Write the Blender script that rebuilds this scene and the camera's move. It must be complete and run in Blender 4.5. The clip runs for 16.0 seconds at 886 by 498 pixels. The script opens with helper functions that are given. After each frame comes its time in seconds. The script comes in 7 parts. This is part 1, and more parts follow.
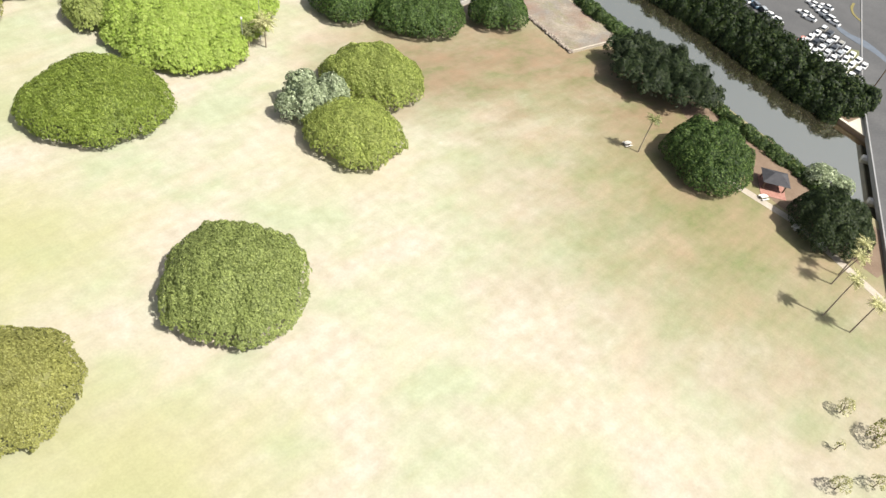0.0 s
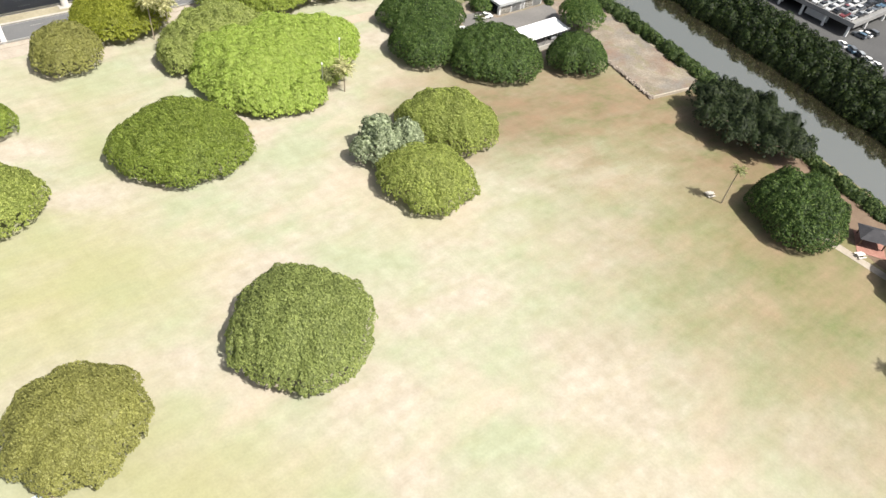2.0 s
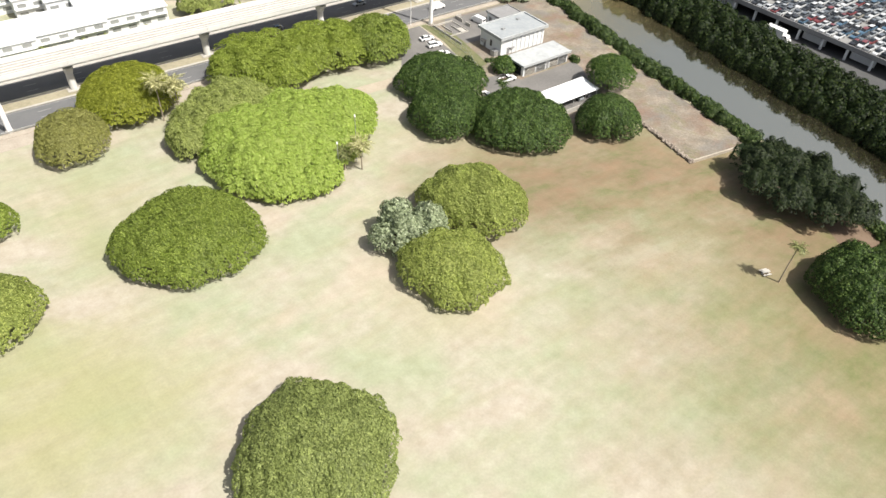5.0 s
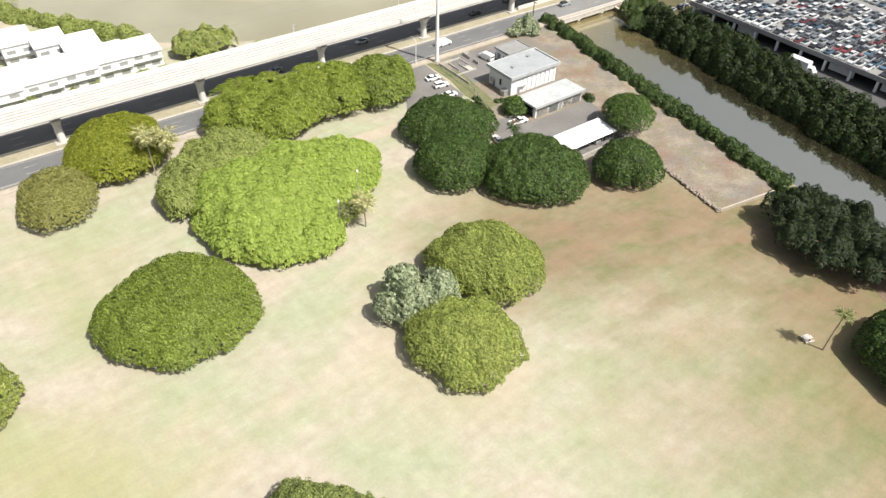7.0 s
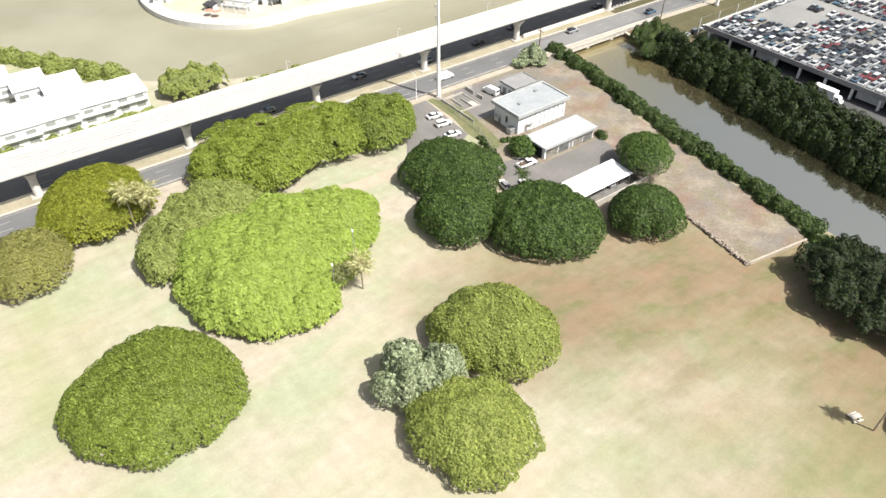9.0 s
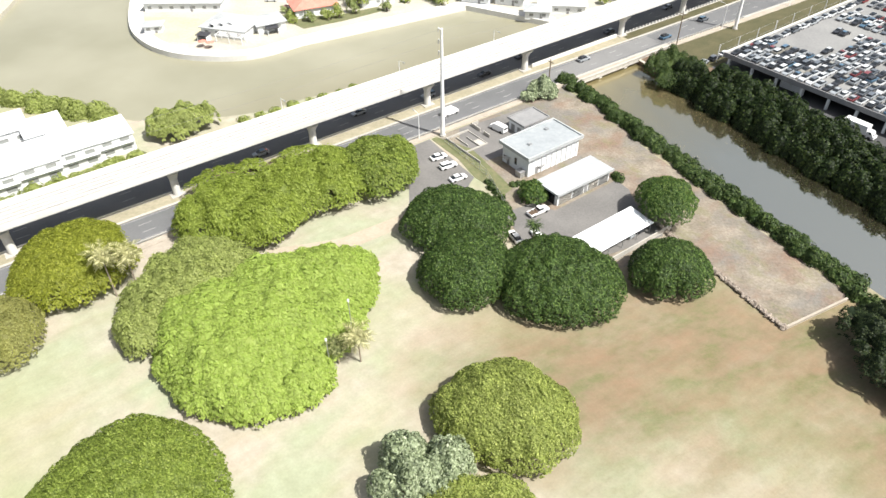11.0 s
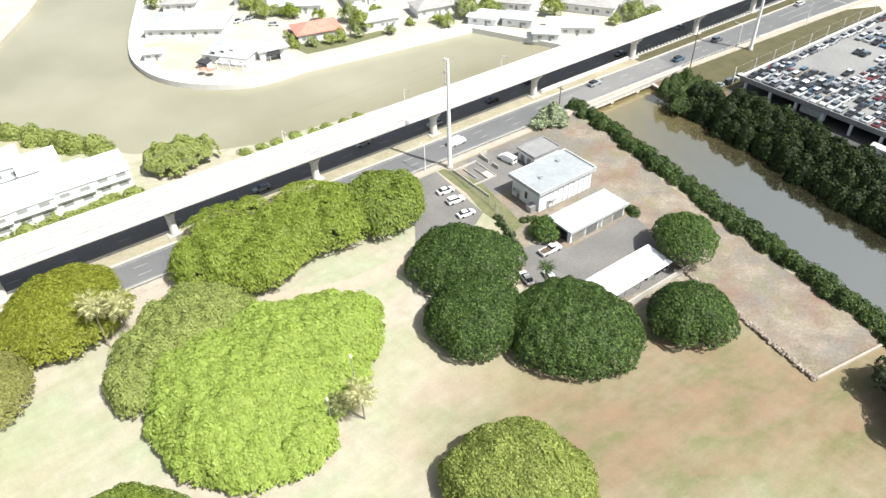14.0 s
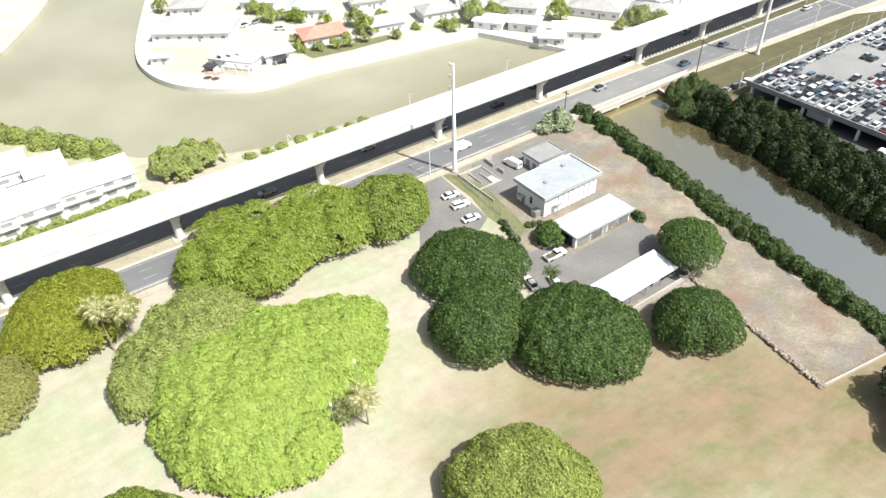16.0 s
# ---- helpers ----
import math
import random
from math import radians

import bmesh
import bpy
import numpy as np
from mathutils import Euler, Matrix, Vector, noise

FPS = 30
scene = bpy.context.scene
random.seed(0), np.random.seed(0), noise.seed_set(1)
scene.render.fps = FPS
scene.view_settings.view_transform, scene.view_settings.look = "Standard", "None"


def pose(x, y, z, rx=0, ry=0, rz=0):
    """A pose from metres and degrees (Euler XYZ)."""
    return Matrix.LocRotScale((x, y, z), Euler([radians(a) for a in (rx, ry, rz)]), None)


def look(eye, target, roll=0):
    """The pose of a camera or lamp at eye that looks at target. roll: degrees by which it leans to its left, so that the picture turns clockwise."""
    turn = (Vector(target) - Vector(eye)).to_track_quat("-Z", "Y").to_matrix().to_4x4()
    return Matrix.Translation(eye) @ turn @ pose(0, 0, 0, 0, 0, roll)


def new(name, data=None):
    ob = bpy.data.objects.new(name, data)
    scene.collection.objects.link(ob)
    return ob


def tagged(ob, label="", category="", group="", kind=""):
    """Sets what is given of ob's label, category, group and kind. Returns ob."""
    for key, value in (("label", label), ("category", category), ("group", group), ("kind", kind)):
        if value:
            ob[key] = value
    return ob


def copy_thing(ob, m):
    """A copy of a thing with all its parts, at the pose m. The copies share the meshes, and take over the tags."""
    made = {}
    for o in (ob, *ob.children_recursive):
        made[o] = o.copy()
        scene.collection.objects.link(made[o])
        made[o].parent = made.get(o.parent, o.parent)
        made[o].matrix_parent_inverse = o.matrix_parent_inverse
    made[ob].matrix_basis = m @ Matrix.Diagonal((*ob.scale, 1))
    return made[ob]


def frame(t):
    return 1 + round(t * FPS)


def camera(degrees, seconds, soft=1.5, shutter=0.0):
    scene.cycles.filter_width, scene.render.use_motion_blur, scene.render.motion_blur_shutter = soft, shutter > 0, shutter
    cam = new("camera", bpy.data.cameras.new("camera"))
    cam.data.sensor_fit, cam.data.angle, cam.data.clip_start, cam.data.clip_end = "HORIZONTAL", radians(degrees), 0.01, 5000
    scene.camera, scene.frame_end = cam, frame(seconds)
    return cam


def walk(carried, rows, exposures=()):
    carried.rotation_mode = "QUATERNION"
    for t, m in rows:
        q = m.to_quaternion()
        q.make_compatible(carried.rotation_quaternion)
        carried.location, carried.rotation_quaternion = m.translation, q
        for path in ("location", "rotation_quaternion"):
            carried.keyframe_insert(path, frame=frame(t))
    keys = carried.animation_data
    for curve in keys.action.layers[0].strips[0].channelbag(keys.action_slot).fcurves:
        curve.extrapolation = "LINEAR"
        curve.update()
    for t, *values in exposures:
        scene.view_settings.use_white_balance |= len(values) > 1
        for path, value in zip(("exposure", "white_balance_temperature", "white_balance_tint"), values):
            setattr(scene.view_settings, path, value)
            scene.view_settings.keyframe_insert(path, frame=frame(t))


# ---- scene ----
cam = camera(65.6, 16.0)
PATH = [
    (0, (0.293, 0.047, 97.541), (0.49, 1.396, 96.078), 12.1),
    (0.5, (0.943, 0.595, 97.56), (1.027, 1.959, 96.099), 10.6),
    (1, (1.109, 1.082, 97.553), (1.14, 2.463, 96.107), 9.4),
    (1.5, (0.988, 2.218, 97.491), (0.99, 3.614, 96.059), 8.4),
    (2, (0.854, 3.738, 97.447), (0.829, 5.149, 96.029), 7.4),
    (2.5, (0.675, 5.966, 97.44), (0.632, 7.387, 96.033), 6.6),
    (3, (0.481, 8.341, 97.523), (0.42, 9.773, 96.129), 5.8),
    (3.5, (0.304, 11.177, 97.435), (0.224, 12.62, 96.053), 5.0),
    (4, (0.073, 14.187, 97.415), (-0.022, 15.64, 96.044), 4.3),
    (6.5, (-2.509, 32.15, 97.393), (-2.648, 33.638, 96.063), 2.0),
    (7, (-2.821, 35.988, 97.458), (-2.968, 37.482, 96.137), 1.6),
    (7.5, (-3.18, 40.103, 97.556), (-3.335, 41.602, 96.24), 1.1),
    (8, (-3.567, 44.345, 97.625), (-3.723, 45.845, 96.312), 0.9),
    (8.5, (-3.893, 48.454, 97.497), (-4.054, 49.96, 96.191), 0.6),
    (9, (-4.259, 52.671, 97.435), (-4.426, 54.18, 96.133), 0.3),
    (11.5, (-6.145, 72.925, 98.127), (-6.339, 74.446, 96.844), -0.9),
    (12, (-6.515, 75.569, 98.266), (-6.713, 77.094, 96.988), -1.1),
    (12.5, (-6.66, 77.396, 98.43), (-6.86, 78.928, 97.16), -1.3),
    (13, (-6.62, 78.674, 98.549), (-6.827, 80.207, 97.281), -1.5),
    (13.5, (-6.643, 79.098, 98.708), (-6.855, 80.631, 97.44), -1.6),
    (14, (-6.801, 79.5, 98.828), (-7.015, 81.033, 97.562), -1.7),
    (14.5, (-6.956, 79.721, 98.868), (-7.171, 81.256, 97.604), -1.5),
    (15, (-7.087, 80.0, 98.859), (-7.306, 81.535, 97.597), -1.6),
    (15.5, (-6.983, 80.002, 98.873), (-7.205, 81.538, 97.611), -1.6),
    (16, (-6.608, 79.912, 98.912), (-6.839, 81.449, 97.654), -1.9),
]
EXPOSURES = [(0, 1.0, 6450, 9.5), (2, 0.9, 6500, 10), (3.5, 0.78, 6500, 10), (7, 0.8, 6500, 10), (9, 0.95, 6450, 10), (12.5, 1.0, 6230, 8.5), (16, 1.06, 6200, 8)]
walk(cam, [(t, look(eye, target, roll)) for t, eye, target, roll in PATH], exposures=EXPOSURES)

# ---- light ----
SUN_TO = Vector((0.906 * 0.559, -0.423 * 0.559, 0.829))
world = bpy.data.worlds.new("sky")
scene.world = world
world.use_nodes = True
_wn = world.node_tree.nodes
_sky = _wn.new("ShaderNodeTexSky")
_sky.sky_type = "NISHITA"
_sky.sun_disc = False
_sky.sun_elevation = radians(56)
_sky.sun_rotation = radians(115)
_sky.dust_density = 5.0
_sky.air_density = 1.0
_wn["Background"].inputs["Strength"].default_value = 0.072
# bright trade-wind haze over the whole sky
_haze = _wn.new("ShaderNodeMix")
_haze.data_type = "RGBA"
_haze.inputs[0].default_value = 0.3
_haze.inputs[7].default_value = (5.5, 5.4, 5.0, 1)
world.node_tree.links.new(_sky.outputs["Color"], _haze.inputs[6])
world.node_tree.links.new(_haze.outputs[2], _wn["Background"].inputs["Color"])
sun_data = bpy.data.lights.new("sun", "SUN")
sun_data.energy = 4.3
sun_data.angle = radians(0.6)
sun_data.color = (1.0, 0.955, 0.88)
sun = new("sun", sun_data)
sun.matrix_world = look(SUN_TO * 400, (0, 0, 0))


# ---- materials ----
def material(name, rough=0.8, metal=0.0, spec=0.3):
    m = bpy.data.materials.new(name)
    m.use_nodes = True
    b = m.node_tree.nodes["Principled BSDF"]
    b.inputs["Roughness"].default_value = rough
    b.inputs["Metallic"].default_value = metal
    b.inputs["Specular IOR Level"].default_value = spec
    return m, m.node_tree.nodes, m.node_tree.links, b


def world_noise(n, l, scale, detail=4.0, stretch=None, rough=0.55):
    geo = n.new("ShaderNodeNewGeometry")
    src = geo.outputs["Position"]
    if stretch:
        mp = n.new("ShaderNodeMapping")
        mp.vector_type = "TEXTURE"
        mp.inputs["Rotation"].default_value = (0, 0, radians(stretch[0]))
        mp.inputs["Scale"].default_value = (1 / stretch[1], 1 / stretch[2], 1)
        l.new(src, mp.inputs["Vector"])
        src = mp.outputs["Vector"]
    t = n.new("ShaderNodeTexNoise")
    t.inputs["Scale"].default_value = scale
    t.inputs["Detail"].default_value = detail
    t.inputs["Roughness"].default_value = rough
    l.new(src, t.inputs["Vector"])
    return t.outputs["Fac"]


def ramp(n, l, fac, stops):
    r = n.new("ShaderNodeValToRGB")
    e = r.color_ramp.elements
    while len(e) < len(stops):
        e.new(0.5)
    for k, (p, c) in enumerate(stops):
        e[k].position = p
        e[k].color = (*c, 1)
    l.new(fac, r.inputs["Fac"])
    return r.outputs["Color"]


def blend(n, l, a, b, fac, kind="MIX"):
    m = n.new("ShaderNodeMix")
    m.data_type = "RGBA"
    m.blend_type = kind
    for sock, val in ((m.inputs[6], a), (m.inputs[7], b), (m.inputs[0], fac)):
        if isinstance(val, (int, float)):
            sock.default_value = val
        elif isinstance(val, tuple):
            sock.default_value = (*val, 1)
        else:
            l.new(val, sock)
    return m.outputs[2]


def bumped(n, l, b, height, strength, distance):
    bp = n.new("ShaderNodeBump")
    bp.inputs["Strength"].default_value = strength
    bp.inputs["Distance"].default_value = distance
    l.new(height, bp.inputs["Height"])
    l.new(bp.outputs["Normal"], b.inputs["Normal"])


def speckled(name, c1, c2, big=0.15, fine=2.0, rough=0.85, metal=0.0, spec=0.3, bump=0.15, dist=0.02, mixing=0.5):
    """A surface of two tones: broad stains and fine grain."""
    m, n, l, b = material(name, rough, metal, spec)
    stain = ramp(n, l, world_noise(n, l, big, 5), [(0.35, c1), (0.65, c2)])
    grain = ramp(n, l, world_noise(n, l, fine, 3), [(0.3, c1), (0.7, c2)])
    l.new(blend(n, l, stain, grain, mixing), b.inputs["Base Color"])
    bumped(n, l, b, world_noise(n, l, fine * 2, 3), bump, dist)
    return m


def halved(n, l, value):
    m = n.new("ShaderNodeMath")
    m.operation = "MULTIPLY"
    m.inputs[1].default_value = 0.5
    l.new(value, m.inputs[0])
    return m.outputs[0]


def disc(n, l, x, y, rx, ry):
    """One at a plan point, falling to nothing at the rim of an ellipse, frayed by noise."""
    geo = n.new("ShaderNodeNewGeometry")
    mp = n.new("ShaderNodeMapping")
    mp.vector_type = "TEXTURE"
    mp.inputs["Location"].default_value = (x, y, 0)
    mp.inputs["Scale"].default_value = (rx, ry, 1000)
    l.new(geo.outputs["Position"], mp.inputs["Vector"])
    ln = n.new("ShaderNodeVectorMath")
    ln.operation = "LENGTH"
    l.new(mp.outputs["Vector"], ln.inputs[0])
    add = n.new("ShaderNodeMath")
    add.operation = "ADD"
    l.new(ln.outputs["Value"], add.inputs[0])
    l.new(world_noise(n, l, 0.07, 9, (35, 1.0, 1.8), rough=0.68), add.inputs[1])
    return halved(n, l, add.outputs[0])


def lawn_material():
    m, n, l, b = material("dry_lawn", 0.95, 0, 0.1)
    straw = ramp(n, l, world_noise(n, l, 0.35, 4), [(0.3, (0.325, 0.29, 0.228)), (0.7, (0.392, 0.357, 0.295))])
    green = ramp(n, l, world_noise(n, l, 0.3, 4), [(0.3, (0.265, 0.282, 0.185)), (0.7, (0.318, 0.336, 0.235))])
    patches = ramp(n, l, world_noise(n, l, 0.05, 5, (20, 0.9, 1.2), rough=0.55), [(0.42, (0, 0, 0)), (0.62, (1, 1, 1))])
    col = blend(n, l, straw, green, patches)
    lush = ramp(n, l, world_noise(n, l, 0.022, 3, (-30, 0.8, 1.2), rough=0.5), [(0.52, (0, 0, 0)), (0.72, (0.75, 0.75, 0.75))])
    col = blend(n, l, col, (0.275, 0.277, 0.158), lush)
    streak = ramp(n, l, world_noise(n, l, 0.14, 5, (48, 0.4, 1.5), 0.6), [(0.52, (0, 0, 0)), (0.8, (0.4, 0.4, 0.4))])
    col = blend(n, l, col, (0.27, 0.25, 0.14), streak)
    bare = ramp(n, l, world_noise(n, l, 0.045, 5, (60, 0.8, 1.3), rough=0.55), [(0.54, (0, 0, 0)), (0.70, (0.75, 0.75, 0.75))])
    col = blend(n, l, col, (0.40, 0.335, 0.27), bare)
    for x, y, rx, ry in ((-62, 82, 26, 20), (-85, 60, 30, 40), (-30, 40, 30, 20)):
        yellowed = ramp(n, l, disc(n, l, x, y, rx, ry), [(0.36, (0.75, 0.75, 0.75)), (0.8, (0, 0, 0))])
        col = blend(n, l, col, (0.278, 0.275, 0.142), yellowed)
    # browner worn ground towards the canal, darkened further as painted cloud shade
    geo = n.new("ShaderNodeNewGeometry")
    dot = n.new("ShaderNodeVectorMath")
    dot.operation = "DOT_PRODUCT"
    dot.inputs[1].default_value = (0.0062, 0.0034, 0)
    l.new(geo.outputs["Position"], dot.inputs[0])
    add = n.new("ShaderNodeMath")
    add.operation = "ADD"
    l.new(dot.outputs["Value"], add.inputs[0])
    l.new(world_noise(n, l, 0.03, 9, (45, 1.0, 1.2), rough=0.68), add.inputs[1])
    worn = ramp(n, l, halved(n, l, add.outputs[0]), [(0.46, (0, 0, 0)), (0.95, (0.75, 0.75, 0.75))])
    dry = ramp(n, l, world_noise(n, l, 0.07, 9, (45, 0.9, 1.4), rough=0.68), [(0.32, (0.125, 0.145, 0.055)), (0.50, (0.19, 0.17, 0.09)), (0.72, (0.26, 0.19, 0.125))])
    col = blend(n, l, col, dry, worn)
    # broad olive-brown disc: passing cloud shade painted into the grass colour
    olive = ramp(n, l, disc(n, l, 84, 114, 58, 50), [(0.40, (0.92, 0.92, 0.92)), (0.90, (0, 0, 0))])
    col = blend(n, l, col, dry, olive)
    # bare reddish earth before the fenced lot
    for x, y, rx, ry in ((38, 166, 44, 30), (8, 150, 36, 26), (70, 150, 26, 40)):
        earth = ramp(n, l, disc(n, l, x, y, rx, ry), [(0.36, (0.85, 0.85, 0.85)), (0.78, (0, 0, 0))])
        soil = ramp(n, l, world_noise(n, l, 0.12, 9, (20, 0.8, 1.6), rough=0.7), [(0.36, (0.125, 0.125, 0.052)), (0.5, (0.18, 0.138, 0.082)), (0.66, (0.215, 0.142, 0.09))])
        col = blend(n, l, col, soil, earth)
    mottle = ramp(n, l, world_noise(n, l, 0.3, 8, (45, 1.0, 1.6), 0.7), [(0.3, (0.93, 0.93, 0.93)), (0.7, (1.06, 1.06, 1.06))])
    col = blend(n, l, col, mottle, 1.0, "MULTIPLY")
    for turn in (43, -40):
        mown = ramp(n, l, world_noise(n, l, 0.5, 4, (turn, 0.12, 1.3), 0.6), [(0.34, (0.972, 0.972, 0.97)), (0.66, (1.024, 1.024, 1.026))])
        col = blend(n, l, col, mown, 1.0, "MULTIPLY")
    for turn, sc in ((41, 0.9), (-44, 0.8)):
        marks = ramp(n, l, world_noise(n, l, sc, 3, (turn, 0.09, 1.0), 0.5), [(0.36, (0.93, 0.935, 0.92)), (0.62, (1.03, 1.03, 1.03))])
        col = blend(n, l, col, blend(n, l, col, marks, 1.0, "MULTIPLY"), worn)
    tuft = ramp(n, l, world_noise(n, l, 2.2, 4), [(0.3, (0.94, 0.94, 0.94)), (0.7, (1.05, 1.05, 1.05))])
    col = blend(n, l, col, tuft, 1.0, "MULTIPLY")
    l.new(col, b.inputs["Base Color"])
    bumped(n, l, b, world_noise(n, l, 5.0, 4), 0.4, 0.05)
    return m


def dirt_material(name, pink, ruddy):
    m, n, l, b = material(name, 0.95, 0, 0.1)
    sand = ramp(n, l, world_noise(n, l, 0.2, 6, rough=0.62), [(0.3, (0.155 * pink, 0.134, 0.106)), (0.7, (0.29 * pink, 0.255, 0.205))])
    grey = ramp(n, l, world_noise(n, l, 0.055, 5, (30, 0.8, 1.2), rough=0.6), [(0.48, (0, 0, 0)), (0.60, (0.8, 0.8, 0.8))])
    col = blend(n, l, sand, (0.165, 0.156, 0.141), grey)
    red = ramp(n, l, world_noise(n, l, 0.09, 6, (50, 0.9, 1.25), rough=0.65), [(0.47, (0, 0, 0)), (0.65, (ruddy, ruddy, ruddy))])
    col = blend(n, l, col, (0.195, 0.127, 0.093), red)
    grass = ramp(n, l, world_noise(n, l, 0.13, 7, (-40, 0.8, 1.3), rough=0.7), [(0.52, (0, 0, 0)), (0.66, (0.7, 0.7, 0.7))])
    col = blend(n, l, col, (0.17, 0.165, 0.09), grass)
    fine = ramp(n, l, world_noise(n, l, 1.6, 5, rough=0.65), [(0.3, (0.82, 0.82, 0.82)), (0.7, (1.15, 1.15, 1.15))])
    l.new(blend(n, l, col, fine, 1.0, "MULTIPLY"), b.inputs["Base Color"])
    bumped(n, l, b, world_noise(n, l, 1.5, 5), 0.5, 0.12)
    return m


def foliage(name, dark, light, tip=None, through_light=0.35, low=0.88, high=1.1, clump=0.0):
    """Leaves: each leaf its own tone, with a broad drift over the crown."""
    m, n, l, b = material(name, 0.55, 0, 0.25)
    geo = n.new("ShaderNodeNewGeometry")
    own = ramp(n, l, geo.outputs["Random Per Island"], [(0.0, tuple(0.72 * v for v in dark)), (0.3, dark), (0.75, light), (1.0, tuple(1.12 * v for v in (tip or light)))])
    drift = ramp(n, l, world_noise(n, l, 0.22, 3), [(0.3, (low, low, low)), (0.7, (high, high, high * 0.96))])
    col = blend(n, l, own, drift, 1.0, "MULTIPLY")
    if clump:
        # young and old whorls
        tuft = ramp(n, l, world_noise(n, l, 1.5, 2), [(0.36, (1 - clump,) * 3), (0.64, (1 + clump,) * 3)])
        col = blend(n, l, col, tuft, 1.0, "MULTIPLY")
    l.new(col, b.inputs["Base Color"])
    tr = n.new("ShaderNodeBsdfTranslucent")
    l.new(col, tr.inputs["Color"])
    mix = n.new("ShaderNodeMixShader")
    mix.inputs[0].default_value = through_light
    l.new(b.outputs[0], mix.inputs[1])
    l.new(tr.outputs[0], mix.inputs[2])
    l.new(mix.outputs[0], n["Material Output"].inputs["Surface"])
    return m


def water_material():
    m, n, l, b = material("water", 0.3, 0, 0.3)
    # clear dark canal; silty open river, its pale tone partly painted sky reflection
    geo = n.new("ShaderNodeNewGeometry")
    dot = n.new("ShaderNodeVectorMath")
    dot.operation = "DOT_PRODUCT"
    dot.inputs[1].default_value = (-0.682 / 60, 0.7314 / 60, 0)
    l.new(geo.outputs["Position"], dot.inputs[0])
    silt = ramp(n, l, dot.outputs["Value"], [(0.0, (0, 0, 0)), (1.0, (1, 1, 1))])
    sub = n.new("ShaderNodeMath")
    sub.operation = "SUBTRACT"
    sub.inputs[1].default_value = 3.2
    l.new(dot.outputs["Value"], sub.inputs[0])
    l.new(sub.outputs[0], silt.node.inputs["Fac"])
    canal = ramp(n, l, world_noise(n, l, 0.03, 5), [(0.35, (0.045, 0.040, 0.024)), (0.65, (0.06, 0.054, 0.033))])
    # ochre silt below the road bridge
    sub = n.new("ShaderNodeMath")
    sub.operation = "SUBTRACT"
    sub.inputs[1].default_value = 2.3
    l.new(dot.outputs["Value"], sub.inputs[0])
    add = n.new("ShaderNodeMath")
    add.operation = "ADD"
    l.new(sub.outputs[0], add.inputs[0])
    l.new(world_noise(n, l, 0.03, 4, (-56, 0.4, 1.4)), add.inputs[1])
    ochre = ramp(n, l, halved(n, l, add.outputs[0]), [(0.2, (0, 0, 0)), (0.68, (1, 1, 1))])
    canal = blend(n, l, canal, (0.175, 0.146, 0.07), ochre)
    river = ramp(n, l, world_noise(n, l, 0.02, 5), [(0.35, (0.222, 0.214, 0.150)), (0.65, (0.285, 0.274, 0.203))])
    l.new(blend(n, l, canal, river, silt), b.inputs["Base Color"])
    gloss = n.new("ShaderNodeMapRange")
    gloss.inputs["To Min"].default_value = 0.74
    gloss.inputs["To Max"].default_value = 0.06
    l.new(silt, gloss.inputs["Value"])
    mirror = n.new("ShaderNodeBsdfGlossy")
    mirror.inputs["Roughness"].default_value = 0.05
    mirror.inputs["Color"].default_value = (1.0, 0.955, 0.79, 1)
    bp = n.new("ShaderNodeBump")
    bp.inputs["Strength"].default_value = 0.15
    bp.inputs["Distance"].default_value = 0.03
    l.new(world_noise(n, l, 0.8, 4), bp.inputs["Height"])
    l.new(bp.outputs["Normal"], mirror.inputs["Normal"])
    mix = n.new("ShaderNodeMixShader")
    clear = n.new("ShaderNodeMapRange")
    clear.inputs["To Min"].default_value = 1.0
    clear.inputs["To Max"].default_value = 0.35
    l.new(ochre, clear.inputs["Value"])
    both = n.new("ShaderNodeMath")
    both.operation = "MULTIPLY"
    l.new(gloss.outputs["Result"], both.inputs[0])
    l.new(clear.outputs["Result"], both.inputs[1])
    l.new(both.outputs[0], mix.inputs[0])
    l.new(b.outputs[0], mix.inputs[1])
    l.new(mirror.outputs[0], mix.inputs[2])
    l.new(mix.outputs[0], n["Material Output"].inputs["Surface"])
    return m


def paint_material():
    """Car paint: each car its own colour."""
    m, n, l, b = material("car_paint", 0.28, 0.1, 0.5)
    info = n.new("ShaderNodeObjectInfo")
    r = n.new("ShaderNodeValToRGB")
    r.color_ramp.interpolation = "CONSTANT"
    e = r.color_ramp.elements
    tones = [(0.0, (0.55, 0.565, 0.58)), (0.27, (0.30, 0.32, 0.34)), (0.46, (0.115, 0.13, 0.15)), (0.64, (0.028, 0.03, 0.036)),
             (0.86, (0.17, 0.04, 0.045)), (0.91, (0.075, 0.14, 0.21)), (0.97, (0.26, 0.25, 0.22))]
    while len(e) < len(tones):
        e.new(0.5)
    for k, (p, c) in enumerate(tones):
        e[k].position, e[k].color = p, (*c, 1)
    l.new(info.outputs["Random"], r.inputs["Fac"])
    l.new(r.outputs["Color"], b.inputs["Base Color"])
    b.inputs["Coat Weight"].default_value = 0.4
    return m


def island_paint():
    m, n, l, b = material("car_paint_far", 0.3, 0.1, 0.5)
    geo = n.new("ShaderNodeNewGeometry")
    col = ramp(n, l, geo.outputs["Random Per Island"], [(0.0, (0.7, 0.7, 0.7)), (0.3, (0.33, 0.34, 0.35)), (0.6, (0.16, 0.17, 0.185)), (0.88, (0.04, 0.04, 0.045)), (1.0, (0.3, 0.03, 0.03))])
    l.new(col, b.inputs["Base Color"])
    return m


